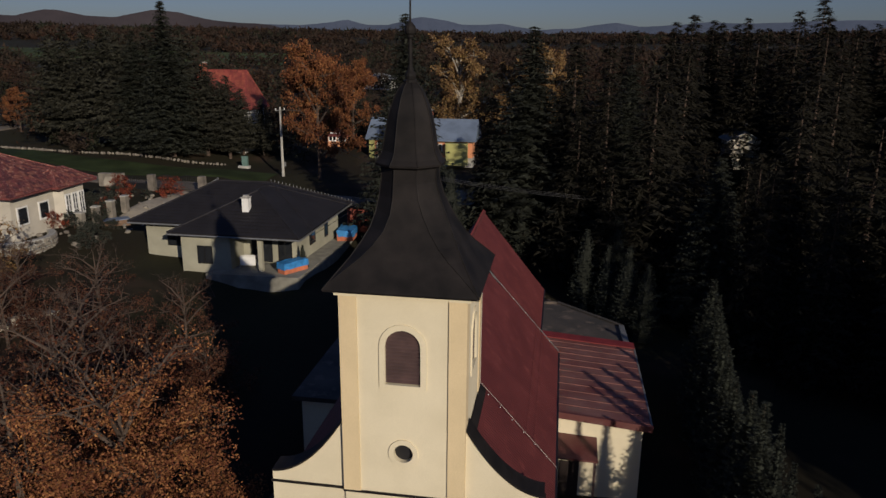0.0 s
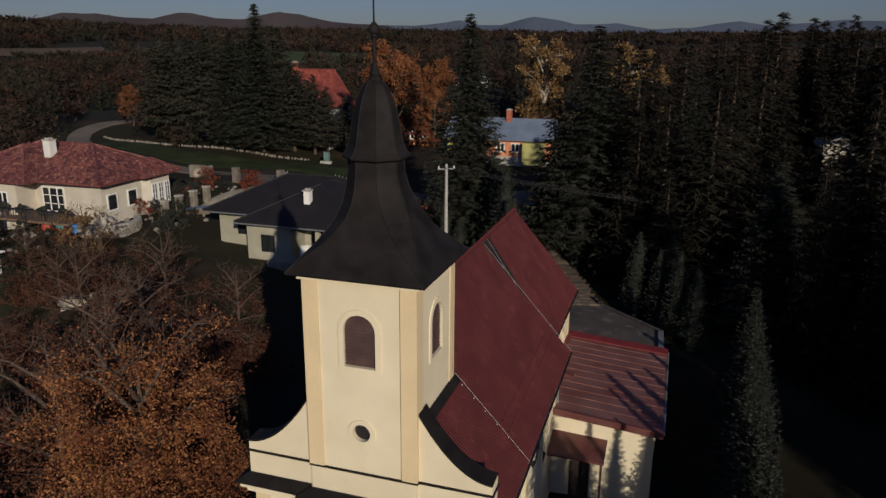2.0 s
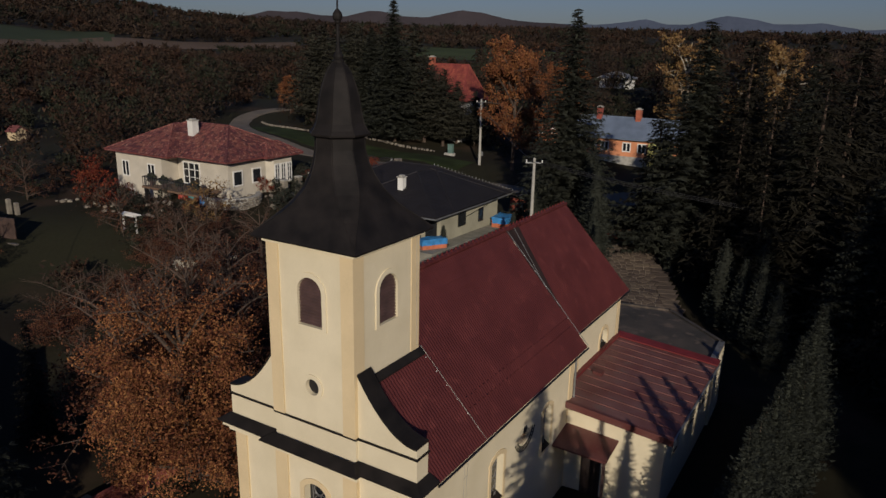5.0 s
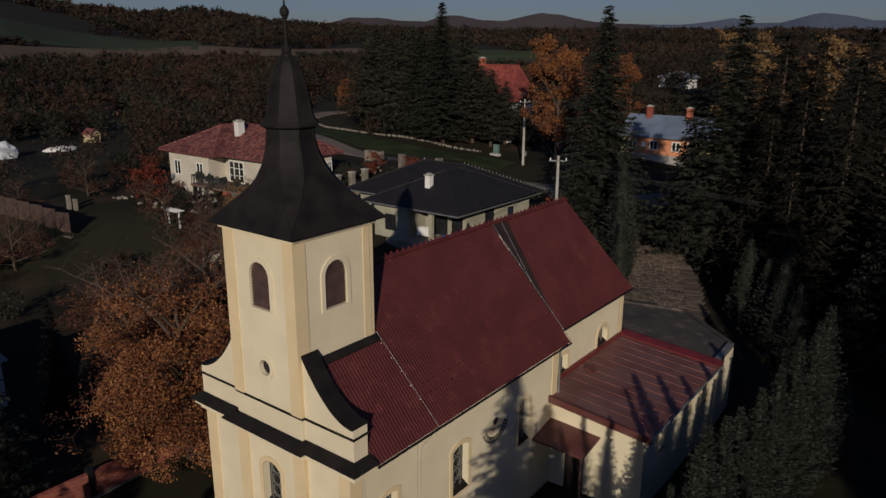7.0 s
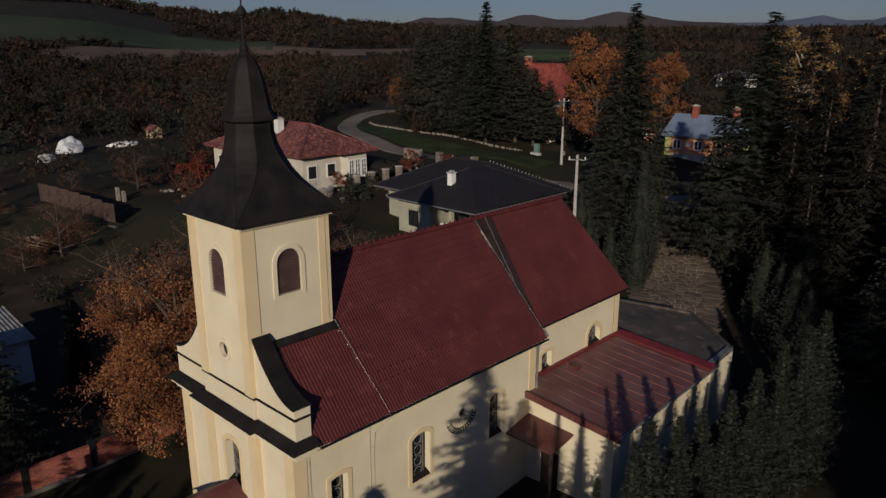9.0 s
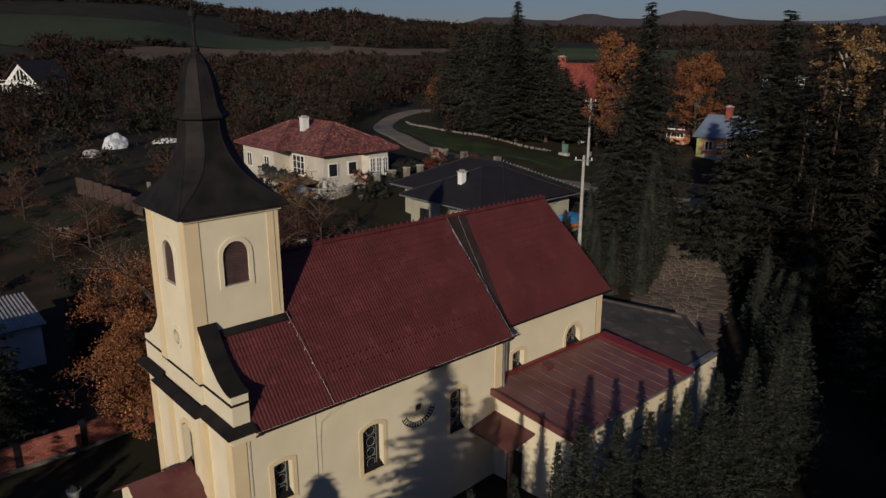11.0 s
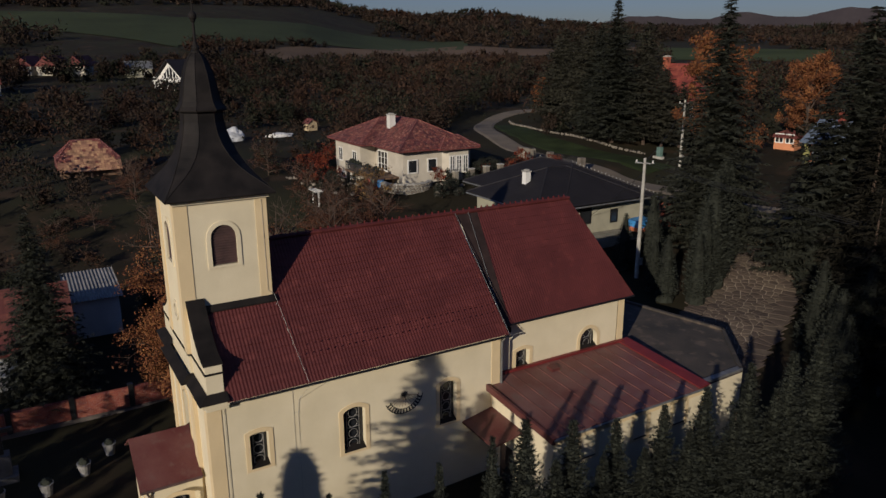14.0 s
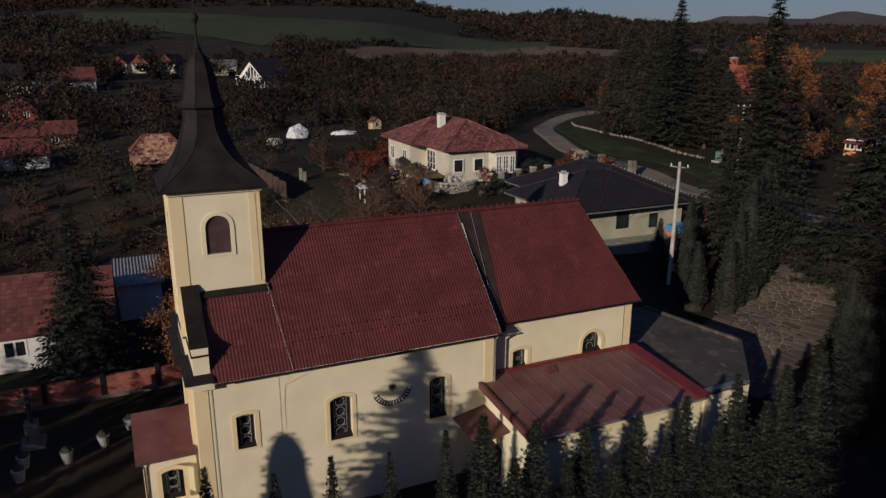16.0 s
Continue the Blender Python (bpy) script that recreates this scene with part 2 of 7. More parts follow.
def ground_z(x, y):
    total = weight = 0.0
    for cx, cy, cz in CONTROL:
        w = 1.0 / ((x - cx) ** 2 + (y - cy) ** 2 + 14.0) ** 1.7
        total, weight = total + w * cz, weight + w
    z = total / weight
    dx, dy = x - 12.0, y - 8.0
    r, az = math.hypot(dx, dy), math.degrees(math.atan2(-dx, dy))
    if r > 130:
        west = smooth(45, 75, az) * (1 - smooth(120, 170, az))
        far_r = 1500 - 500 * west
        top = 15.5 + far_r * math.tan(math.radians(between(SKYLINE, az) - 0.42))
        rise = smooth(330 - 150 * west, far_r, r) ** 1.1
        far = 3.2 + (top - 3.2) * rise
        z += (far - z) * smooth(130, 260, r)
    return z


def ground():
    steps = [math.sinh(i / 105 * 5.2) / math.sinh(5.2) * 4300 for i in range(-105, 106)]
    xs, ys = [s - 10 for s in steps], [s + 45 for s in steps]
    verts = [(x, y, ground_z(x, y) + 0.05 * noise.noise((x * 0.3, y * 0.3, 0)) * (1 if math.hypot(x, y) > 60 else 0.6)) for y in ys for x in xs]
    w = len(xs)
    faces = [(j * w + i, j * w + i + 1, (j + 1) * w + i + 1, (j + 1) * w + i) for j in range(len(ys) - 1) for i in range(w - 1)]
    m = material("grass_ground", (0.034, 0.024, 0.016), 0.95, 0.4, 0.05, 3.0, 0.4, tint=(0.030, 0.030, 0.015), wear=(0.046, 0.030, 0.019), gloss=0.1)
    ob = raw("ground", verts, faces, m)
    ob.data.shade_smooth()
    tagged(ob, "dull green autumn grass sloping down to the churchyard", "ground", kind="structure")


ground()


# ---- church ----
AX, G = -4.04, -6.5
church = thing("church", "cream plastered village church with red tiled roof and dark bulbous spire", "church")


def arch(cx, w, z0, z1, rise, n=10):
    """The outline (across, up) of an opening: straight sides and a round or segmental head."""
    pts = [(cx - w / 2, z0), (cx + w / 2, z0)]
    zs = z1 - rise
    r = (w * w / 4 + rise * rise) / (2 * rise)
    a = math.asin(min(1, w / 2 / r))
    if rise >= w / 2 - 1e-6:
        a = math.pi / 2
    for i in range(n + 1):
        t = a - 2 * a * i / n
        pts.append((cx + r * math.sin(t), zs + (rise - r) + r * math.cos(t)))
    return pts


def panel_wall(name, mat, plane, holes, outline, depth, label=""):
    """A wall with through openings. plane: function (across, up, in) -> point; outline and holes are (across, up) lists."""
    bm = bmesh.new()
    loops = [outline] + holes
    edges = []
    for loop in loops:
        vs = [bm.verts.new((a, u, 0)) for a, u in loop]
        edges += [bm.edges.new((vs[i], vs[(i + 1) % len(vs)])) for i in range(len(vs))]
    bmesh.ops.triangle_fill(bm, use_beauty=True, use_dissolve=False, edges=edges)
    got = bmesh.ops.extrude_face_region(bm, geom=bm.faces[:])
    for v in got["geom"]:
        if isinstance(v, bmesh.types.BMVert):
            v.co.z = depth
    for v in bm.verts:
        v.co = Vector(plane(*v.co))
    return part(name, bm, mat, church, label)


def band(name, mat, plane, inner, outer, d0, d1, parent, label=""):
    """A flat frame between two outlines of equal count."""
    bm = bmesh.new()
    rings = [[bm.verts.new(plane(a, u, d)) for a, u in loop] for loop, d in ((inner, d0), (inner, d1), (outer, d1), (outer, d0))]
    for r, s in zip(rings, rings[1:] + rings[:1]):
        for k in range(len(r)):
            j = (k + 1) % len(r)
            bm.faces.new((r[k], r[j], s[j], s[k]))
    return part(name, bm, mat, parent, label)


east = lambda x0: (lambda a, u, d: (x0 - d, a, u))
south = lambda y0: (lambda a, u, d: (a, y0 + d, u))
west = lambda x0: (lambda a, u, d: (x0 + d, a, u))
north = lambda y0: (lambda a, u, d: (a, y0 - d, u))


def rect(a0, a1, z0, z1):
    return [(a0, z0), (a1, z0), (a1, z1), (a0, z1)]


# tower
TX0, TX1, TY0, TY1, TOP = AX - 1.86, AX + 1.86, 18.82, 22.54, 9.32
lv = dict(w=1.06, z0=6.46, z1=8.20, rise=0.53)
tc = (TY0 + TY1) / 2


def louvred(plane, c):
    hole = arch(c, lv["w"], lv["z0"], lv["z1"], lv["rise"])
    ob = thing("window", "", "")
    ob.parent = church
    tagged(ob, "round-headed belfry opening with brown wooden louvres")
    band("surround", PLASTER, plane, hole, arch(c, lv["w"] + 0.36, lv["z0"] - 0.10, lv["z1"] + 0.18, lv["rise"] + 0.18), 0.0, -0.045, ob)
    bm = bmesh.new()
    n = 15
    for i in range(n):
        z = lv["z0"] + 0.04 + (lv["z1"] - lv["z0"] - 0.06) * i / n
        spring = lv["z1"] - lv["rise"]
        half = lv["w"] / 2 if z < spring else math.sqrt(max(0.01, lv["rise"] ** 2 - (z - spring + 0.05) ** 2))
        pts = [plane(c - half, z, 0.03), plane(c + half, z, 0.03), plane(c + half, z + 0.09, 0.14), plane(c - half, z + 0.09, 0.14)]
        pts += [plane(c - half, z + 0.02, 0.03), plane(c + half, z + 0.02, 0.03), plane(c + half, z + 0.11, 0.14), plane(c - half, z + 0.11, 0.14)]
        v = [bm.verts.new(p) for p in pts]
        for f in ((0, 1, 2, 3), (4, 5, 6, 7), (0, 1, 5, 4), (1, 2, 6, 5), (2, 3, 7, 6), (3, 0, 4, 7)):
            bm.faces.new([v[k] for k in f])
    part("louvre", bm, LOUVRE, ob, "brown wooden louvre slats")
    # near-black sheet standing for the unlit belfry behind the slats
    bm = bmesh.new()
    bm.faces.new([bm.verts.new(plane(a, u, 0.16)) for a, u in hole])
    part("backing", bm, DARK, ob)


oc = [(AX + 0.30 * math.sin(2 * math.pi * i / 24), 4.20 + 0.30 * math.cos(2 * math.pi * i / 24)) for i in range(24)]
panel_wall("tower_wall", PLASTER, south(TY0), [arch(AX, **lv), oc], rect(TX0, TX1, 2.76, TOP), 0.3)
panel_wall("tower_wall", PLASTER, east(TX1), [arch(tc, **lv)], rect(TY0 + 0.3, TY1 - 0.3, 2.76, TOP), 0.3)
panel_wall("tower_wall", PLASTER, west(TX0), [arch(tc, **lv)], rect(TY0 + 0.3, TY1 - 0.3, 2.76, TOP), 0.3)
panel_wall("tower_wall", PLASTER, north(TY1), [arch(AX, **lv)], rect(TX0, TX1, 2.76, TOP), 0.3)
louvred(south(TY0), AX)
louvred(east(TX1), tc)
louvred(west(TX0), tc)
louvred(north(TY1), AX)
big = [(AX + 0.46 * math.sin(2 * math.pi * i / 24), 4.20 + 0.46 * math.cos(2 * math.pi * i / 24)) for i in range(24)]
ow = thing("window", "small round window with a stucco ring", "")
ow.parent = church
band("surround", PLASTER, south(TY0), oc, big, 0.0, -0.05, ow)
bm = bmesh.new()
bm.faces.new([bm.verts.new(south(TY0)(a, u, 0.13)) for a, u in oc])
part("pane", bm, DARK, ow)
# corner pilasters of the tower
for x0, x1, y0, y1 in ((TX0 - 0.03, TX0 + 0.5, TY0 - 0.06, TY0 + 0.5), (TX1 - 0.5, TX1 + 0.03, TY0 - 0.06, TY0 + 0.5), (TX1 - 0.5, TX1 + 0.03, TY1 - 0.45, TY1 + 0.05), (TX0 - 0.03, TX0 + 0.5, TY1 - 0.45, TY1 + 0.05)):
    bm = bmesh.new()
    box(bm, x0, x1, y0, y1, 2.78, TOP - 0.12)
    part("pilaster", bm, OCHRE, church, "ochre corner strip")
bm = bmesh.new()
box(bm, TX0 - 0.14, TX1 + 0.14, TY0 - 0.14, TY1 + 0.14, TOP - 0.12, TOP + 0.02)
box(bm, TX0 - 0.24, TX1 + 0.24, TY0 - 0.24, TY1 + 0.24, TOP + 0.02, TOP + 0.1)
part("tower_cornice", bm, PLASTER, church)


# spire: a square skirt that turns into eight sides, a neck, a flange and a bulb
def spire():
    prof = [(2.24, 9.36, 0.0), (2.26, 9.42, 0.0), (2.10, 9.62, 0.05), (1.88, 9.90, 0.16), (1.65, 10.20, 0.34), (1.43, 10.55, 0.55), (1.22, 10.95, 0.75), (1.05, 11.40, 0.92), (0.91, 11.85, 1), (0.82, 12.30, 1), (0.80, 12.68, 1)]
    bulb = [(0.80, 12.68, 1), (0.97, 12.76, 1), (0.985, 12.82, 1), (0.88, 12.95, 1), (0.78, 13.16, 1), (0.72, 13.48, 1), (0.68, 13.75, 1), (0.63, 14.05, 1), (0.565, 14.32, 1), (0.48, 14.58, 1), (0.40, 14.78, 1), (0.31, 14.95, 1), (0.21, 15.07, 1), (0.15, 15.12, 1)]
    lean = lambda z: AX - 0.13 * smooth(10.8, 12.3, z)
    for name, rows in (("spire_skirt", prof), ("spire_bulb", bulb)):
        bm = bmesh.new()
        rings = []
        for r, z, k in rows:
            ring = []
            for i in range(8):
                a = math.pi / 8 + i * math.pi / 4
                ox, oy = r * math.cos(a) / math.cos(math.pi / 8), r * math.sin(a) / math.cos(math.pi / 8)
                m = max(abs(math.cos(a)), abs(math.sin(a)))
                corner = (math.copysign(r, math.cos(a)), math.copysign(r, math.sin(a)))
                ring.append(bm.verts.new((lean(z) + corner[0] * (1 - k) + ox * k, tc + corner[1] * (1 - k) + oy * k, z)))
            rings.append(ring)
        for r, s in zip(rings, rings[1:]):
            for i in range(8):
                bm.faces.new((r[i], r[(i + 1) % 8], s[(i + 1) % 8], s[i]))
        bm.faces.new(rings[0][::-1])
        bm.faces.new(rings[-1])
        bmesh.ops.remove_doubles(bm, verts=bm.verts[:], dist=0.002)
        ob = part(name, bm, SHEET, church, "dark weathered sheet metal")
        bm = bmesh.new()
        for i in range(8):
            pts = []
            for r, z, k in rows[1:]:
                a = math.pi / 8 + i * math.pi / 4
                ox, oy = r * math.cos(a) / math.cos(math.pi / 8), r * math.sin(a) / math.cos(math.pi / 8)
                corner = (math.copysign(r, math.cos(a)), math.copysign(r, math.sin(a)))
                pts.append((lean(z) + corner[0] * (1 - k) + ox * k, tc + corner[1] * (1 - k) + oy * k, z + 0.004))
            tube(bm, pts, 0.02, 5)
        part("seam", bm, SHEET, church)
    bm = bmesh.new()
    turned = [(0.18, 15.06), (0.20, 15.10), (0.20, 15.17), (0.15, 15.20), (0.17, 15.28), (0.16, 15.34), (0.10, 15.44), (0.075, 15.56), (0.06, 15.60), (0.055, 16.30), (0.10, 16.36), (0.10, 16.40), (0.15, 16.46), (0.165, 16.55), (0.15, 16.64), (0.09, 16.72), (0.03, 16.78), (0.025, 17.3), (0.022, 18.3)]
    tube(bm, [(AX - 0.13, tc, z) for r, z in turned], [r for r, z in turned], 12)
    part("finial", bm, SHEET, church, "dark metal finial")
    bm = bmesh.new()
    box(bm, AX - 0.15, AX - 0.11, tc - 0.02, tc + 0.02, 17.3, 18.35)
    box(bm, AX - 0.49, AX + 0.23, tc - 0.025, tc + 0.025, 17.86, 17.92)
    part("cross", bm, BLACK_IRON, church, "dark metal cross")


spire()

# front block below the tower: gable wall with volutes, bands and cornice
FY0, FY1 = 18.93, 19.60
WX, EX = AX - 4.24, AX + 4.24


def volute(sign):
    bm = bmesh.new()
    pts = []
    for i in range(15):
        t = i / 14
        across = 1.9 + 2.39 * t
        up = 3.08 + 2.0 * (1 - t) ** 1.95
        pts.append((across, up))
    outline = [(AX + sign * 1.5, 2.72), (AX + sign * 4.29, 2.72)] + [(AX + sign * a, u) for a, u in pts[::-1]] + [(AX + sign * 1.5, 5.08)]
    prism(bm, [(a, FY0, u) for a, u in outline], (0, FY1 - FY0, 0))
    part("volute", bm, PLASTER, church)
    bm = bmesh.new()
    prism(bm, [(AX + sign * a, FY0 - 0.05, u) for a, u in pts] + [(AX + sign * a, FY0 - 0.05, u + 0.07) for a, u in pts[::-1]], (0, FY1 - FY0 + 0.1, 0))
    part("coping", bm, SHEET, church, "dark sheet metal coping")


volute(-1)
volute(1)


def storey(z0, z1, grow, mat, name, label=""):
    """The stepped front block: side bays and a central bay that stands forward."""
    bm = bmesh.new()
    g = grow
    outline = [(WX - 0.05 - g, FY1 + g), (WX - 0.05 - g, FY0 - g), (TX0 - g, FY0 - g), (TX0 - g, TY0 - g), (TX1 + g, TY0 - g), (TX1 + g, FY0 - g), (EX + 0.05 + g, FY0 - g), (EX + 0.05 + g, FY1 + g)]
    prism(bm, [(x, y, z0) for x, y in outline], (0, 0, z1 - z0))
    part(name, bm, mat, church, label)


storey(2.70, 2.775, 0.05, SHEET, "band", "thin dark sheet band")
storey(1.80, 2.70, 0.0, PLASTER, "attic_wall")


def cornice_sheet():
    bm = bmesh.new()
    g0, g1 = 0.02, 0.42
    lo, hi = [], []
    for g, z, dst in ((g1, 1.66, lo), (g0, 1.90, hi)):
        for x, y in ((WX - 0.05 - g, FY1 + 0.1), (WX - 0.05 - g, FY0 - g), (TX0 - g, FY0 - g), (TX0 - g, TY0 - 0.1 - g), (TX1 + g, TY0 - 0.1 - g), (TX1 + g, FY0 - g), (EX + 0.05 + g, FY0 - g), (EX + 0.05 + g, FY1 + 0.1)):
            dst.append((x, y, z))
    low = [bm.verts.new(p) for p in lo]
    high = [bm.verts.new(p) for p in hi]
    under = [bm.verts.new((x, y, z - 0.05)) for x, y, z in lo]
    for i in range(7):
        bm.faces.new((low[i], low[i + 1], high[i + 1], high[i]))
        bm.faces.new((under[i], under[i + 1], low[i + 1], low[i]))
    part("cornice_cover", bm, SHEET, church, "dark sheet metal cornice cover")


cornice_sheet()
storey(1.40, 1.60, 0.28, PLASTER, "cornice")
storey(1.18, 1.40, 0.12, PLASTER, "cornice")


def side_window(plane, c, w, z0, z1, rise, name="window"):
    ob = thing(name, "dark church window with pale wrought iron grille", "")
    ob.parent = church
    hole = arch(c, w, z0, z1, rise)
    band("surround", OCHRE, plane, hole, arch(c, w + 0.40, z0 - 0.12, z1 + 0.2, rise + 0.08), 0.0, -0.035, ob, "ochre stucco surround")
    bm = bmesh.new()
    bm.faces.new([bm.verts.new(plane(a, u, 0.30)) for a, u in hole])
    part("pane", bm, GLASS, ob)
    bm = bmesh.new()
    d = 0.2
    for k in (-0.28, 0.28):
        tube(bm, [plane(c + k * w, z0, d), plane(c + k * w, z1 - 0.1, d)], 0.014, 5)
    n = max(2, round((z1 - z0) / 0.5))
    for i in range(n):
        z = z0 + (i + 0.5) * (z1 - z0 - 0.1) / n
        r = min(0.22, w * 0.26)
        tube(bm, [plane(c + r * math.cos(a), z + r * math.sin(a), d) for a in (2 * math.pi * q / 14 for q in range(15))], 0.016, 5, False)
        tube(bm, [plane(c - 0.28 * w, z - r, d), plane(c + 0.28 * w, z - r, d)], 0.012, 5)
    part("grille", bm, IRON, ob, "pale wrought iron grille of rings")
    bm = bmesh.new()
    prism(bm, [plane(c - w / 2, z0, 0.3), plane(c - w / 2, z0 + 0.22, 0.3), plane(c - w / 2, z0 + 0.02, -0.03), plane(c - w / 2, z0 - 0.02, -0.03)], Vector(plane(w, 0, 0)) - Vector(plane(0, 0, 0)))
    part("sill", bm, SHEET, ob, "dark sheet metal sill")
    return hole


# front wall
front_holes = [side_window(south(TY0), AX - 0.05, 1.05, -1.75, 0.3, 0.3)]
panel_wall("front_wall", PLASTER, south(TY0), front_holes, rect(TX0, TX1, G - 0.3, 1.19), 0.5)
for a0, a1 in ((AX - 4.08, TX0 - 0.002), (TX1 + 0.002, AX + 4.08)):
    panel_wall("front_wall", PLASTER, south(FY0), [], rect(a0, a1, G - 0.3, 1.19), 0.65)
for x0, x1, y in ((AX - 4.11, AX - 3.55, FY0), (AX + 3.55, AX + 4.11, FY0), (TX0 - 0.05, TX0 + 0.55, TY0), (TX1 - 0.55, TX1 + 0.05, TY0)):
    bm = bmesh.new()
    box(bm, x0, x1, y - 0.07, y + 0.52, G - 0.3, 1.17)
    part("pilaster", bm, OCHRE, church, "ochre corner strip")
for x0, x1 in ((AX + 3.8, AX + 4.07), (AX - 4.07, AX - 3.8)):
    bm = bmesh.new()
    box(bm, x0, x1, FY0 + 0.45, FY1 + 0.02, G - 0.3, 1.18)
    part("return_wall", bm, PLASTER, church)

# nave and choir
NX, NY0, NY1, CX, CY1, EAVE = 4.04, 19.6, 33.45, 3.29, 42.75, 1.72
wins = [(20.93, 0.82, -2.15, -0.48, 0.06), (25.34, 1.10, -2.72, -0.50, 0.2), (30.37, 0.98, -2.72, -0.47, 0.2)]
holes = [side_window(east(AX + NX), *w) for w in wins]
panel_wall("nave_wall", PLASTER, east(AX + NX), holes, rect(NY0, NY1, G - 0.3, EAVE), 0.6)
panel_wall("nave_wall", PLASTER, west(AX - NX), [], rect(NY0, NY1, G - 0.3, EAVE), 0.6)
panel_wall("nave_wall", PLASTER, north(NY1), [], rect(AX - NX, AX + NX, G - 0.3, EAVE), 0.5)
wins = [(35.5, 0.92, -1.35, -0.22, 0.1), (40.15, 1.28, -1.2, 0.0, 0.6)]
holes = [side_window(east(AX + CX), *w) for w in wins]
panel_wall("choir_wall", PLASTER, east(AX + CX), holes, rect(NY1, CY1, G - 0.3, EAVE + 0.05), 0.5)
panel_wall("choir_wall", PLASTER, west(AX - CX), [], rect(NY1, CY1, G - 0.3, EAVE + 0.05), 0.5)
panel_wall("choir_wall", PLASTER, north(CY1), [], rect(AX - CX, AX + CX, G - 0.3, EAVE + 0.05), 0.5)
for x, y0, y1 in ((AX + NX, NY1 - 0.5, NY1 + 0.01), (AX + CX, CY1 - 0.45, CY1 + 0.01)):
    bm = bmesh.new()
    box(bm, x - 0.3, x + 0.035, y0, y1, G - 0.3, EAVE - 0.1)
    part("pilaster", bm, OCHRE, church, "ochre corner strip")


def tiled(name, y0, y1, half, z_eave, z_ridge, side, clip=None, start=None, rib=0.152, course=0.37, parent=None, mat=TILES):
    """Ribbed tile courses on one slope: ribs run down the slope, each course laps the next."""
    rise = z_ridge - z_eave
    length = math.hypot(half, rise)
    rows = round(length / course)
    cols = round((y1 - y0) / rib) * 4
    verts, faces = [], []
    up = Vector((-half / length, 0, rise / length))
    out = Vector((rise / length, 0, half / length))
    for j in range(rows * 2):
        step = j // 2
        s = (step + (j % 2)) * length / rows
        lift = 0.026 * (1 - (j % 2))
        for i in range(cols + 1):
            y = y0 + (y1 - y0) * i / cols
            ph = (i % 4) / 4
            rib_h = 0.02 * (0.5 + 0.5 * math.cos(2 * math.pi * ph))
            if clip:
                y = min(y, clip(s / length))
            if start:
                y = max(y, start(s / length))
            p = Vector((half, 0, z_eave)) + up * s + out * (lift + rib_h)
            verts.append((AX + side * p.x, y, p.z))
    w = cols + 1
    for j in range(rows * 2 - 1):
        for i in range(cols):
            a = j * w + i
            faces.append((a, a + 1, a + w + 1, a + w) if side > 0 else (a + w, a + w + 1, a + 1, a))
    return raw(name, verts, faces, mat, parent or church)


def roof_body(name, y0, y1, half, z_eave, z_ridge, hip=0.0):
    bm = bmesh.new()
    v = [bm.verts.new(p) for p in ((AX - half, y0, z_eave), (AX + half, y0, z_eave), (AX + half, y1, z_eave), (AX - half, y1, z_eave), (AX, y0, z_ridge), (AX, y1 - hip, z_ridge))]
    for f in ((0, 1, 2, 3), (1, 2, 5, 4), (0, 4, 5, 3), (0, 1, 4), (2, 3, 5)):
        bm.faces.new([v[i] for i in f])
    part(name, bm, TILES if hip else PLASTER, church)


roof_body("roof_structure", 19.62, 33.4, 4.55, 1.45, 6.76)
roof_body("roof_structure", 33.4, 43.05, 3.62, 1.52, 6.72, 2.05)
for s in (1, -1):
    tiled("roof_tiles", 19.62, 33.55, 4.62, 1.50, 6.82, s, clip=lambda t: 33.55 - 0.36 * t)
    tiled("roof_tiles", 33.45, 43.08, 3.66, 1.58, 6.80, s, clip=lambda t: 43.08 - 2.06 * t, start=lambda t: 34.25 + 0.34 * t)
for s in (1, -1):
    bm = bmesh.new()
    prism(bm, [(AX + s * 3.74, 33.40, 1.60), (AX + s * 3.70, 34.30, 1.60), (AX, 34.62, 6.83), (AX, 33.10, 6.83)], (0.012 * s, 0, 0.012))
    part("valley_flashing", bm, VALLEY_SHEET, church, "dark sheet metal valley between the two roofs")
    bm = bmesh.new()
    tube(bm, [(AX + s * 3.74, 33.85, 1.66), (AX + s * 0.05, 34.02, 6.90)], 0.014, 5)
    tube(bm, [(AX + s * 4.66, 33.56, 1.60), (AX + s * 0.04, 33.20, 6.92)], 0.016, 5)
    part("valley_edge", bm, ZINC, church, "thin bright metal edge")
bm = bmesh.new()
prism(bm, [(0.05, 0, 0.05), (0.09, 0, 0.13), (0.04, 0, 0.12)], (0, 0.04, 0))
hook = mesh_of("snow_hook", bm, TILES)
for row in range(2):
    for k in range(30):
        s_ = 1.25 + row * 0.42
        ob = new("snow_hook", hook)
        ob.parent = church
        ob.location = (AX + 4.62 - 0.656 * s_, 23.2 + k * 0.34 + 0.17 * (row % 2), 1.50 + 0.755 * s_)
bm = bmesh.new()
for k in range(48):
    y = 22.6 + k * (41.05 - 22.6) / 48
    tube(bm, [(AX, y, 6.86), (AX, y + 0.40, 6.84)], [0.13, 0.11], 8)
part("ridge_tiles", bm, TILES, church)
# ridge clips; highlights along the crest are put into their brighter red
bm = bmesh.new()
prism(bm, [(-0.03, 0, 0), (0.03, 0, 0), (0.02, 0, 0.10), (-0.02, 0, 0.10)], (0, 0.05, 0))
clip_mesh = mesh_of("ridge_clip", bm, RED_BRIGHT)
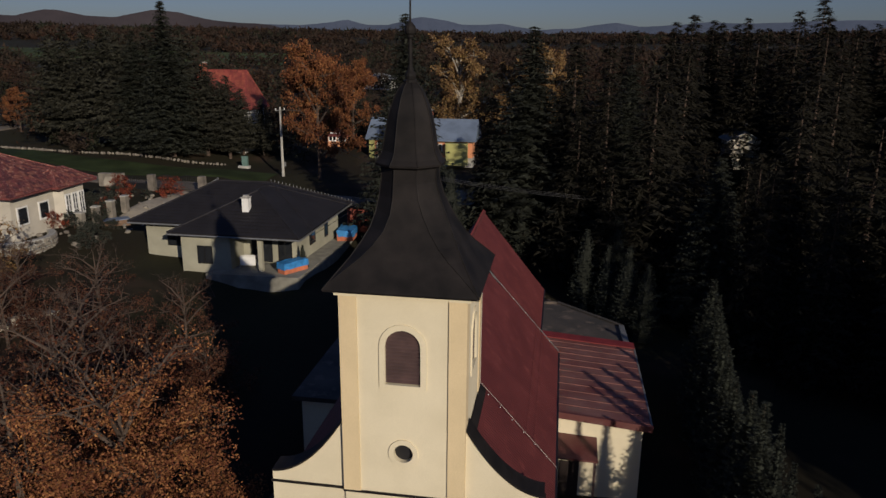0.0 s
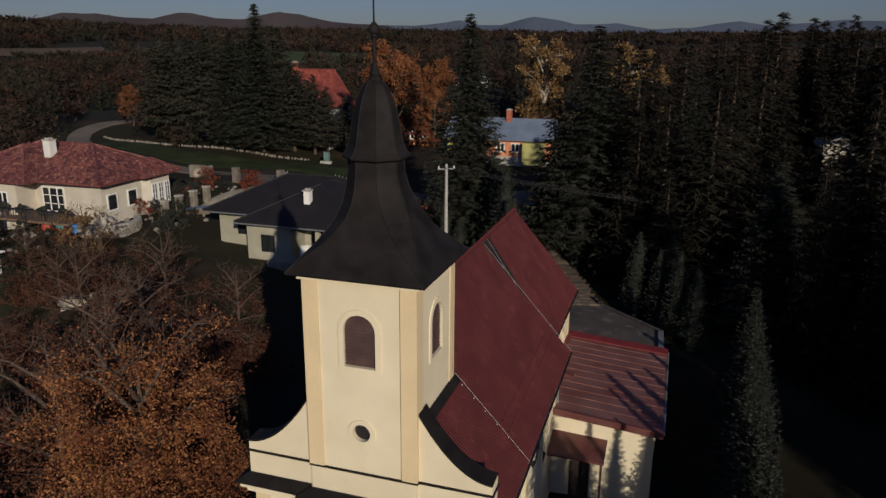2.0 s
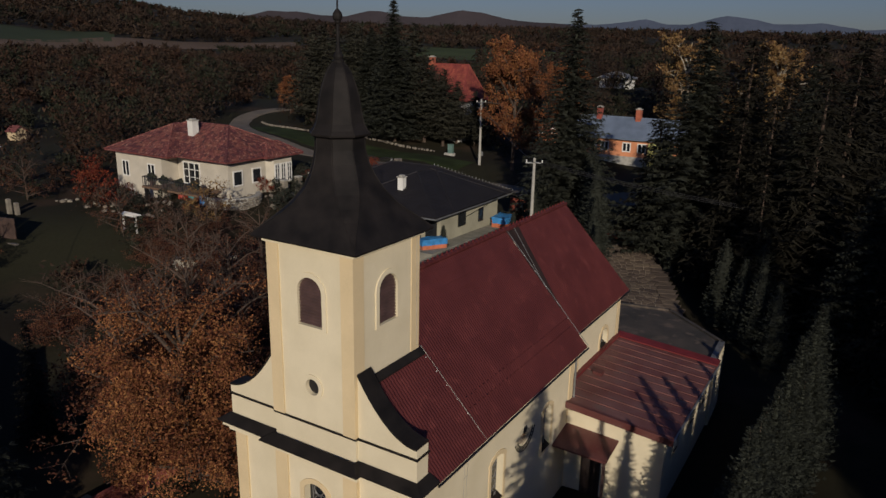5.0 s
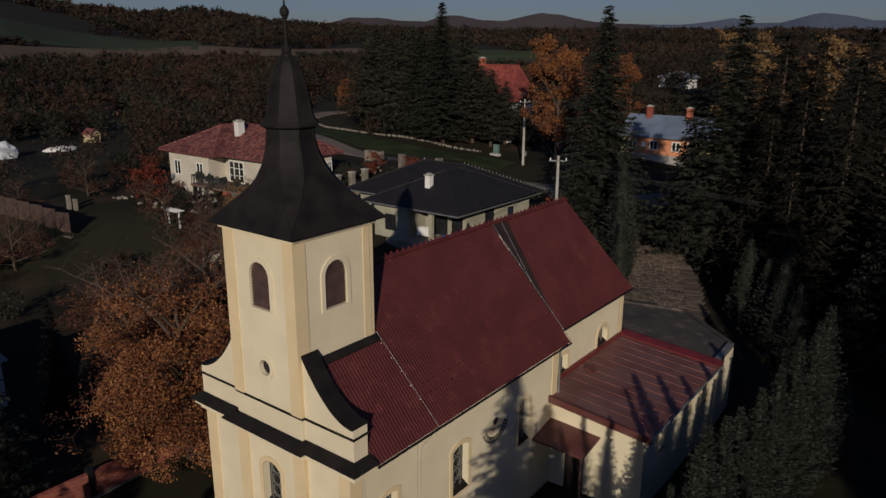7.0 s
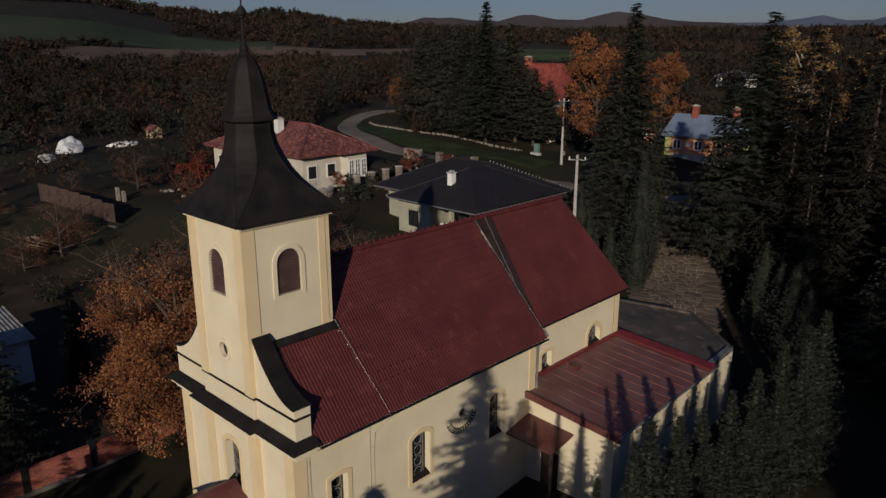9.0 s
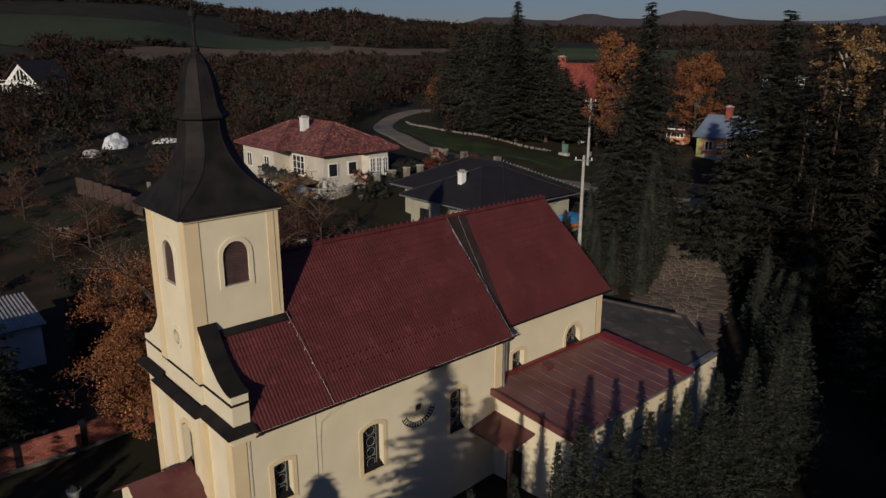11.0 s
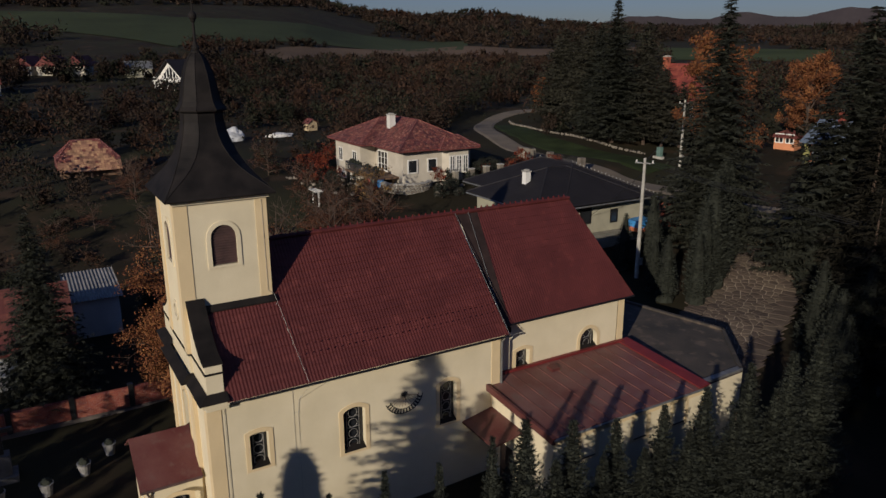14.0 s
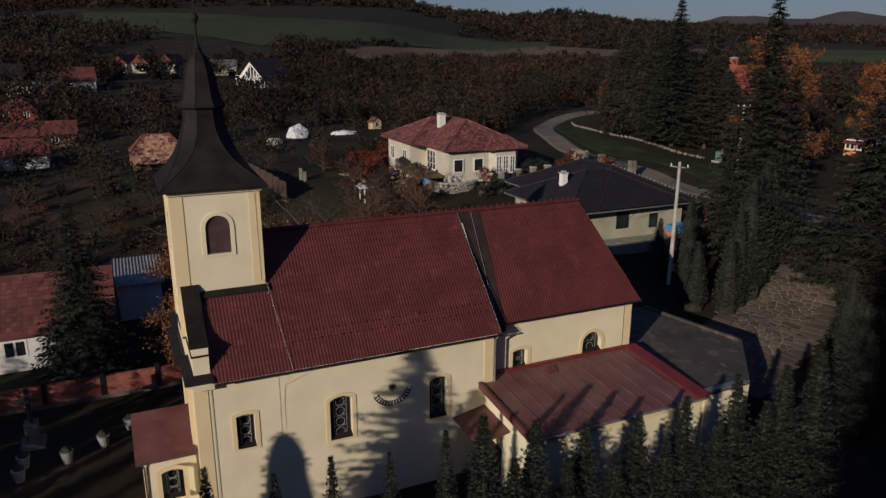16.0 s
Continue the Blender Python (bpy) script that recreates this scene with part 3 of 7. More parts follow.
for k in range(48):
    ob = new("ridge_clip", clip_mesh)
    ob.parent = church
    ob.location = (AX, 22.6 + k * (41.05 - 22.6) / 48, 6.97)
bm = bmesh.new()
tube(bm, [(AX + 4.68, 19.7, 1.47), (AX + 4.68, 33.6, 1.45)], 0.05, 6)
part("gutter", bm, BLACK_IRON, church, "dark metal gutter")
bm = bmesh.new()
tube(bm, [(AX + 3.72, 33.7, 1.56), (AX + 3.72, 43.1, 1.54)], 0.05, 6)
part("gutter", bm, BLACK_IRON, church, "dark metal gutter")

# sacristy and flat-roofed annex
AZ = -1.55
bm = bmesh.new()
box(bm, AX + CX + 0.002, 4.95, 33.0, 43.0, G - 0.3, AZ - 0.28)
part("sacristy_wall", bm, PLASTER, church)
bm = bmesh.new()
prism(bm, [(-0.72, 32.7, -1.28), (-0.72, 43.0, -1.28), (5.3, 43.0, -1.72), (5.3, 32.7, -1.72)], (0, 0, -0.08))
part("sacristy_roof", bm, FADED_SHEET, church, "faded red standing seam sheet roof")
bm = bmesh.new()
for i in range(13):
    y = 32.9 + i * 0.82
    prism(bm, [(-0.7, y, -1.28), (-0.7, y + 0.03, -1.28), (5.28, y + 0.03, -1.72), (5.28, y, -1.72)], (0, 0, 0.035))
part("seam", bm, material("worn_seam", (0.185, 0.074, 0.06), 0.6, 0.4, 1.1, 20, 0.1), church)
bm = bmesh.new()
poly = [(-0.9, 43.1), (5.1, 43.1), (5.0, 46.2), (0.6, 50.2), (-6.5, 48.7), (-8.2, 43.1)]
prism(bm, [(x, y, G - 0.3) for x, y in poly], (0, 0, -1.85 - G + 0.3))
part("annex_wall", bm, PLASTER, church)
bm = bmesh.new()
prism(bm, [(x, y, -1.85) for x, y in poly], (0, 0, 0.1))
part("flat_roof", bm, BITUMEN, church, "dark bitumen felt flat roof")
# door canopy
bm = bmesh.new()
prism(bm, [(0.02, 33.0, -2.56), (0.02, 31.2, -2.92), (2.75, 31.2, -2.98), (2.75, 33.0, -2.70)], (0, 0, -0.1))
part("canopy", bm, RED_SHEET, church, "small red sheet canopy")
# porch
bm = bmesh.new()
box(bm, AX - 2.05, AX + 2.05, 16.5, 18.8, G - 0.3, -2.8)
part("porch_wall", bm, PLASTER, church)
bm = bmesh.new()
prism(bm, [(AX - 2.25, 16.2, -2.92), (AX, 16.2, -1.50), (AX + 2.25, 16.2, -2.92), (AX + 2.25, 16.2, -2.84), (AX, 16.2, -1.42), (AX - 2.25, 16.2, -2.84)], (0, 2.61, 0))
part("porch_roof", bm, RED_SHEET, church, "gabled dark red sheet roof")
bm = bmesh.new()
prism(bm, [(AX - 2.05, 16.5, -2.79), (AX + 2.05, 16.5, -2.79), (AX, 16.5, -1.52)], (0, 2.3, 0))
part("porch_gable", bm, PLASTER, church)
bm = bmesh.new()
tube(bm, [(AX + 2.29, 16.2, -2.90), (AX + 2.29, 18.8, -2.89)], 0.06, 6)
tube(bm, [(AX + 2.27, 16.45, -2.93), (AX + 2.14, 16.55, -3.2), (AX + 2.12, 16.55, G)], 0.045, 6)
part("gutter", bm, LOUVRE, church, "brown gutter and downpipe")
side_window(east(AX + 2.38), 17.7, 0.95, -4.9, -3.4, 0.12)
side_window(south(16.499), AX, 1.5, -6.3, -3.4, 0.4)

# west annex in the shade of the nave
bm = bmesh.new()
box(bm, -12.8, AX - NX - 0.002, 33.2, 41.0, G - 0.3, -2.0)
part("west_annex_wall", bm, PLASTER, church)
bm = bmesh.new()
box(bm, -13.2, AX - NX - 0.004, 32.8, 41.4, -2.0, -1.75)
part("west_annex_roof", bm, BITUMEN, church, "dark flat roof")

# roof edges of the sacristy and the flat roof
bm = bmesh.new()
prism(bm, [(0.03, 32.62, -1.22), (5.38, 32.62, -1.66), (5.38, 32.78, -1.66), (0.03, 32.78, -1.22)], (0, 0, -0.34))
part("fascia", bm, RED_SHEET, church, "dark red sheet fascia")
bm = bmesh.new()
prism(bm, [(-0.7, 42.36, -1.26), (5.36, 42.36, -1.70), (5.36, 43.14, -1.66), (-0.7, 43.14, -1.22)], (0, 0, 0.07))
part("upstand", bm, RED_BRIGHT, church, "freshly painted bright red sheet upstand")
bm = bmesh.new()
prism(bm, [(-0.745, 33.5, -1.30), (-0.50, 33.5, -1.27), (-0.50, 42.7, -1.27), (-0.745, 42.7, -1.30)], (0, 0, 0.14))
part("upstand", bm, RED_BRIGHT, church, "bright red sheet flashing at the choir wall")
bm = bmesh.new()
tube(bm, [(5.36, 32.7, -1.80), (5.36, 43.0, -1.80)], 0.06, 6)
part("gutter", bm, ZINC, church)
for a, b, w in (((5.1, 43.2), (5.0, 46.2), 0.34), ((5.0, 46.2), (0.6, 50.2), 0.22), ((0.6, 50.2), (-6.5, 48.7), 0.22)):
    d = (Vector(b) - Vector(a)).normalized()
    n_ = Vector((d.y, -d.x)) * w
    bm = bmesh.new()
    prism(bm, [(*a, -1.75), (*b, -1.75), (b[0] - n_.x, b[1] - n_.y, -1.75), (a[0] - n_.x, a[1] - n_.y, -1.75)], (0, 0, 0.14))
    part("parapet", bm, ZINC if w > 0.3 else BITUMEN, church, "weathered parapet cap")
bm = bmesh.new()
prism(bm, [(-0.05, 36.6, -1.31), (0.45, 36.6, -1.35), (0.45, 37.1, -1.35), (-0.05, 37.1, -1.31)], (0, 0, 0.16))
part("roof_hatch", bm, RED_SHEET, church, "small roof hatch")
bm = bmesh.new()
box(bm, 4.955, 4.99, 33.02, 43.05, -2.35, -1.90)
part("frieze", bm, OCHRE, church)
for c in (35.2, 38.6, 41.4):
    side_window(east(4.96), c, 0.9, -3.6, -2.3, 0.08)
# entrance under the canopy
bm = bmesh.new()
box(bm, 0.95, 1.95, 32.93, 32.99, G, -4.15)
part("door", bm, material("dark_door", (0.03, 0.018, 0.014), 0.6, 0.3, 2, 30, 0.1), church, "dark wooden door")
for x in (2.62,):
    bm = bmesh.new()
    box(bm, x - 0.06, x + 0.06, 31.3, 31.42, G, -2.98)
    part("canopy_post", bm, LOUVRE, church, "brown canopy post")
bm = bmesh.new()
box(bm, 0.02, 2.75, 31.18, 33.0, G - 0.2, G + 0.16)
part("step", bm, CONCRETE, church)
# downpipes
for x, y, z0, z1 in ((AX + NX + 0.09, 33.52, G, 1.35), (AX + CX + 0.08, 34.0, -1.3, 1.3)):
    bm = bmesh.new()
    tube(bm, [(x, y, z0), (x, y, z1 - 0.4), (x + 0.35, y, z1)], 0.06, 7)
    part("downpipe", bm, ZINC, church, "grey metal downpipe")
bm = bmesh.new()
box(bm, AX + CX - 0.02, AX + CX + 0.62, 33.46, 34.25, 1.22, 1.50)
part("eave_box", bm, SHEET, church)
# lightning conductor
bm = bmesh.new()
tube(bm, [(TX1 + 0.06, TY1 - 0.18, TOP - 0.2), (TX1 + 0.06, TY1 - 0.14, 5.0), (TX1 + 0.1, TY1 + 0.1, 4.85), (AX + 4.66, 23.05, 1.62), (AX + 4.74, 23.05, 1.42), (0.05, 22.75, 0.6), (0.03, 22.7, -0.2), (0.03, 22.7, -5.5)], 0.008, 5)
tube(bm, [(0.03, 22.5, 1.4), (0.03, 22.5, -2.0), (0.03, 22.62, -2.3)], 0.007, 5)
tube(bm, [(0.03, 22.45, 0.0), (0.03, 22.78, 0.0)], 0.008, 4)
part("lightning_conductor", bm, CONCRETE, church, "thin bright lightning conductor wire")
bm = bmesh.new()
bmesh.ops.create_icosphere(bm, subdivisions=1, radius=0.022)
bead = mesh_of("wire_clip", bm, WHITE)
for k in range(6):
    for p in ((AX + 4.2 - 0.62 * k, 33.52 - 0.05 * k, 2.12 + 0.715 * k), (AX + 4.3 - 0.42 * k, 23.03 - 0.08 * k, 2.0 + 0.49 * k)):
        ob = new("wire_clip", bead)
        ob.parent = church
        ob.location = p
bm = bmesh.new()
prism(bm, [(TX1 + 0.035, FY1 + 0.06, 4.74), (TX1 + 0.24, FY1 + 0.06, 4.52), (TX1 + 0.24, TY1 + 0.2, 4.52), (TX1 + 0.035, TY1 + 0.2, 4.74)], (0, 0, 0.06))
part("tower_flashing", bm, SHEET, church, "dark sheet flashing at the tower foot")


def sundial():
    d = thing("sundial", "painted wall sundial with dark arc scale and sunburst", "sundial")
    cy, cz, x = 27.93, -0.54, 0.012
    bm = bmesh.new()
    for k in range(28):
        a0, a1 = math.radians(205 + k * 5), math.radians(210 + k * 5)
        q = []
        for a, r in ((a0, 0.76), (a1, 0.76), (a1, 1.0), (a0, 1.0)):
            q.append((x, cy + r * math.cos(a) * 1.0, cz + r * math.sin(a) * 0.97))
        if k % 2 == 0:
            bm.faces.new([bm.verts.new(p) for p in q])
    for r in (0.78, 1.02):
        tube(bm, [(x, cy + r * math.cos(math.radians(a)), cz + 0.97 * r * math.sin(math.radians(a))) for a in range(200, 351, 6)], 0.024, 4, False)
    part("scale", bm, BLACK_IRON, d, "dark arc scale with hour marks")
    bm = bmesh.new()
    for k in range(11):
        a = math.radians(210 + k * 13)
        tube(bm, [(x, cy + 0.18 * math.cos(a), cz + 0.15 * math.sin(a)), (x, cy + 0.76 * math.cos(a), cz + 0.62 * math.sin(a))], 0.011, 4, False)
    part("hour_lines", bm, WOOD, d)
    bm = bmesh.new()
    for k in range(12):
        a = math.radians(k * 30)
        tube(bm, [(x, cy, cz), (x, cy + 0.24 * math.cos(a), cz + 0.2 * math.sin(a))], [0.055, 0.008], 5)
    tube(bm, [(0, cy, cz), (0.3, cy - 0.05, cz - 0.25)], 0.012, 5)
    part("sunburst", bm, BLACK_IRON, d, "dark sunburst with gnomon")


sundial()


# ---- trees ----
def conifer(name, h, r, seed, mat=NEEDLES, whorls=30, arms=11, droop=0.25, base=0.06, label="tall dark green spruce", spray=0.32, shape=0.85, steps=6, ragged=0.35, twigs=0, heart=0.0):
    """A trunk with whorls of boughs; each bough carries pairs of drooping sprays, broad or split into slim twigs."""
    rnd = random.Random(seed)
    tree = thing(name, label, "tree")
    bm = bmesh.new()
    tube(bm, [(0, 0, -0.5), (0, 0, h * 0.5), (0.03, 0.02, h * 0.985)], [0.018 * h, 0.010 * h, 0.01], 7)
    part("trunk", bm, BARK, tree)
    verts, faces = [], []
    gap = h * (1 - base) / whorls
    for k in range(whorls):
        tk = base + (1 - base) * (k + 0.5) / whorls
        n = max(5, round(arms * (1 - 0.5 * tk)))
        side_reach = [rnd.uniform(1 - ragged, 1.08) for _ in range(n)]
        for a in range(n):
            t = min(0.995, tk + rnd.uniform(-0.8, 0.8) * gap / h)
            ang = 2 * math.pi * (a + rnd.random() * 0.7) / n + k * 1.3
            L = (r * (1 - t) ** shape * (1 if t > base + 0.05 else 0.8) + 0.03 * r) * side_reach[a]
            d = Vector((math.cos(ang), math.sin(ang), 0))
            sd = Vector((-d.y, d.x, 0))
            m = max(2, round(steps * L / r) + 1)
            for q in range(m):
                f = (q + 0.6) / m
                z = t * h - droop * L * f + 0.12 * L * f * f + rnd.uniform(-0.12, 0.12)
                c = d * (L * f) + Vector((0, 0, z))
                s = spray * (0.75 + 0.5 * (1 - f)) * (0.48 + 0.52 * (1 - t)) * r / 3.2
                for side in (-1, 1):
                    wv = d * s * 0.5 + Vector((0, 0, s * rnd.uniform(-0.4, 0.4)))
                    for w in range(max(1, twigs)):
                        tip = c + sd * side * s * rnd.uniform(0.5 if twigs else 0.8, 1.9 if twigs else 1.7) + d * s * rnd.uniform(0.2, 1.5) + Vector((0, 0, -s * rnd.uniform(0.0, 1.1) * (1 if droop > 0 else -1)))
                        i = len(verts)
                        if twigs:
                            o = c + wv * rnd.uniform(-1, 1)
                            verts += [tuple(o - wv * 0.42), tuple(o + wv * 0.42), tuple(tip)]
                            faces.append((i, i + 1, i + 2))
                        else:
                            verts += [tuple(c - wv), tuple(c + wv), tuple(tip + wv * 0.4), tuple(tip - wv * 0.5)]
                            faces.append((i, i + 1, i + 2, i + 3))
    if heart:
        rows, sides = 14, 9
        i = len(verts)
        for j in range(rows + 1):
            t = base + (0.99 - base) * j / rows
            for k in range(sides):
                a = 2 * math.pi * k / sides
                w = heart * r * (1 - t) ** shape * (1 + 0.25 * noise.noise((3 * math.cos(a), 3 * math.sin(a), j * 0.7 + seed)))
                verts.append((w * math.cos(a), w * math.sin(a), t * h))
        for j in range(rows):
            for k in range(sides):
                a, b = i + j * sides + k, i + j * sides + (k + 1) % sides
                faces.append((a, b, b + sides, a + sides))
    raw("crown", verts, faces, mat, tree)
    return tree


def leafy(name, h, spread, seed, mat, leaves=5000, size=0.2, label="", bark=BARK, clear=0.25, bare=0.0, limbs=9, lean=0.0, fill=0.0):
    """A broadleaf tree: trunk, forking limbs and twigs, leaves in clumps at the limb ends."""
    rnd = random.Random(seed)
    tree = thing(name, label, "tree")
    bm = bmesh.new()
    tube(bm, [(0, 0, -0.5), (0.1, 0, clear * h), (lean, 0.1, 0.62 * h), (lean * 1.4, 0, 0.9 * h)], [0.026 * h, 0.02 * h, 0.011 * h, 0.003 * h], 8)
    tips = []
    for k in range(limbs):
        a = 2 * math.pi * k / limbs + rnd.uniform(-0.3, 0.3)
        z = h * (clear + (0.72 - clear) * (k * 0.618 % 1))
        L = spread * rnd.uniform(0.7, 1.05) * (1.1 - 0.5 * (z / h - clear))
        d = Vector((math.cos(a), math.sin(a), 0))
        lift = 0.2 if z > 0.3 * h else 0.08
        p0, p1, p2 = Vector((lean * z / h, 0, z)), Vector((lean * z / h, 0, z)) + d * L * 0.5 + Vector((0, 0, 0.8 * lift * h)), Vector((0, 0, z)) + d * L + Vector((0, 0, lift * h + rnd.uniform(-0.06, 0.08) * h))
        tube(bm, [p0, p1, p2], [0.011 * h, 0.006 * h, 0.002 * h], 5)
        for _ in range(7):
            f = rnd.uniform(0.35, 1)
            s = p0.lerp(p1, f * 2) if f < 0.5 else p1.lerp(p2, f * 2 - 1)
            e = s + Vector((rnd.gauss(0, 1), rnd.gauss(0, 1), rnd.uniform(-0.2, 1.4))).normalized() * spread * rnd.uniform(0.22, 0.5)
            tube(bm, [s, e], [0.003 * h, 0.0008 * h], 4, False)
            tips.append((s, e))
            for _ in range(3):
                e2 = e + Vector((rnd.gauss(0, 1), rnd.gauss(0, 1), rnd.uniform(-0.3, 1.2))).normalized() * spread * 0.18
                tube(bm, [s.lerp(e, 0.7), e2], [0.0014 * h, 0.0005 * h], 3, False)
                tips.append((e, e2))
    part("trunk", bm, bark, tree)
    verts, faces = [], []
    for _ in range(leaves):
        s, e = rnd.choice(tips)
        c = s.lerp(e, rnd.uniform(0.2, 1.05)) + Vector((rnd.gauss(0, 1), rnd.gauss(0, 1), rnd.gauss(0, 1))) * spread * 0.055
        if rnd.random() < fill:
            a, t = rnd.uniform(0, 2 * math.pi), rnd.random()
            w = (0.45 + 0.55 * math.sin(math.pi * min(1, 0.12 + t * 0.9))) * rnd.random() ** 0.35
            c = Vector((math.cos(a) * spread * w, math.sin(a) * spread * w, h * (0.03 + 0.6 * t)))
            if noise.noise(c * 0.55) < -0.12:
                continue
        if bare and c.z > h * (0.98 - bare * rnd.random() ** 0.5):
            continue
        u = Vector((rnd.gauss(0, 1), rnd.gauss(0, 1), rnd.gauss(0, 1))).normalized()
        v = u.cross(Vector((rnd.gauss(0, 1), rnd.gauss(0, 1), rnd.gauss(0, 1)))).normalized()
        k = size * rnd.uniform(0.6, 1.3)
        i = len(verts)
        verts += [tuple(c - u * k), tuple(c + v * k * 0.55), tuple(c + u * k), tuple(c - v * k * 0.55)]
        faces.append((i, i + 1, i + 2, i + 3))
    raw("crown", verts, faces, mat, tree)
    return tree


def plant(tree, x, y, turn=0.0, scale=1.0, z=None, first=False, label="", wide=1.0):
    m = pose(x, y, ground_z(x, y) if z is None else z, 0, 0, turn)
    if first:
        tree.matrix_basis = m
        tree.scale = (scale * wide, scale * wide, scale)
        return tree
    ob = copy_thing(tree, m)
    ob.scale = (scale * wide, scale * wide, scale)
    if label:
        tagged(ob, label)
    return ob



spruce_a = conifer("spruce", 20, 4.6, 1, whorls=50, arms=17, spray=0.27, shape=0.82, steps=11, ragged=0.35, twigs=5, heart=0.12)
spruce_b = conifer("spruce", 20, 4.2, 2, whorls=50, arms=17, spray=0.27, shape=0.82, steps=11, droop=0.32, ragged=0.35, twigs=5, heart=0.12)
wood_a = conifer("spruce", 20, 4.4, 3, SHADE_TONED_NEEDLES, whorls=36, arms=12, spray=0.52, shape=0.8, steps=5, twigs=2, ragged=0.45)
wood_b = conifer("spruce", 18, 3.8, 5, SHADE_TONED_NEEDLES, whorls=34, arms=12, spray=0.52, shape=0.75, steps=5, droop=0.35, twigs=2, ragged=0.45)
pine = conifer("pine", 15, 5.0, 4, PINE, whorls=26, arms=15, droop=0.05, base=0.12, label="dark green pine with bare lower trunk", spray=0.33, shape=0.62, steps=9, ragged=0.45, twigs=4, heart=0.1)
plant(spruce_a, -51.5, 89.9, 10, 1.0, first=True, wide=1.35)
plant(spruce_b, -14.2, 66.6, 40, 1.07, first=True, wide=1.4)
plant(wood_a, 12, 74, 0, 1.0, first=True)
plant(wood_b, 10.1, 109.8, 0, 1.0, first=True)
plant(pine, -60, 93, 0, 1.05, first=True)
kinds = (wood_a, wood_b)
rnd = random.Random(5)
# pines and spruces above the road
for i, (x, y, s) in enumerate(((-57, 95, 1.0), (-64, 96, 1.05), (-68, 97, 1.0), (-72, 98, 1.05), (-48, 93, 0.8), (-45, 93.5, 0.7), (-54, 99, 1.05), (-76, 100, 1.0), (-65, 103, 1.0), (-70, 105, 1.1), (-47.2, 96.0, 0.62), (-44.4, 96.5, 0.58), (-50, 98, 0.68), (-41.6, 97, 0.5))):
    plant(pine, x, y, rnd.uniform(0, 360), s * 1.07, wide=1.2)
for i, (x, y, s) in enumerate(((-2.6, 67.8, 1.03), (-57.5, 92.5, 0.8), (6, 66, 0.9), (12, 55, 0.66))):
    plant((spruce_b, spruce_a)[i % 2], x, y, rnd.uniform(0, 360), s, wide=1.75 if i == 0 else 1.4)
for i, (x, y, s) in enumerate(((-6.4, 69.5, 0.70), (-4.2, 73.5, 0.84), (1.2, 66.5, 0.98), (4.0, 62, 0.9), (7.5, 59.5, 0.95), (0.5, 74, 0.8), (1.8, 62.5, 0.72), (4.5, 58.5, 0.62), (5, 80, 0.95), (1.5, 92, 0.9), (9, 66, 1.0), (20.5, 63, 1.0), (-3, 100, 0.8), (8, 98, 0.95))):
    plant(kinds[i % 2], x, y, rnd.uniform(0, 360), s, wide=1.35)
# the wood beside the churchyard, its shade painted into the needles
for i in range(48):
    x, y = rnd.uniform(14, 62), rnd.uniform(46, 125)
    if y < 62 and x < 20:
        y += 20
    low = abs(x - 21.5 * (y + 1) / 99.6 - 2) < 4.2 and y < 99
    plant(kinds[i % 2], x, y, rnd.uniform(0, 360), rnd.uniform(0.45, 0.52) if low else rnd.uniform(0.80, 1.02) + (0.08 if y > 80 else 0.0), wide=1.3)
# out-of-view spruces added to the south-east as shade casters
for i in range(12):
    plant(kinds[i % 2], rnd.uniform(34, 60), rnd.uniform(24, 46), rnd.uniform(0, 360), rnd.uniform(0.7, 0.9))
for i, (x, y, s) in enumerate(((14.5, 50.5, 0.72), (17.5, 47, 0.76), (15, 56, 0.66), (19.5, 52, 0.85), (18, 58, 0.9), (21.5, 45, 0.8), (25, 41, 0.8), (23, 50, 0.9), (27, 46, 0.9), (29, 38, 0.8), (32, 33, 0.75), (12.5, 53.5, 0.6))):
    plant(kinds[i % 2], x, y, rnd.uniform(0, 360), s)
# heights fitted to the camera's sight line to the chapel
for x, y, k in ((19.4, 88.2, 0.30), (21.2, 87.4, 0.27), (22.8, 88.4, 0.29), (24.3, 90.5, 0.27), (20.6, 91.5, 0.28)):
    plant(wood_b, x, y, x * 40, k, wide=1.5, label="small dark fir placed to hide the chapel's foot from view")
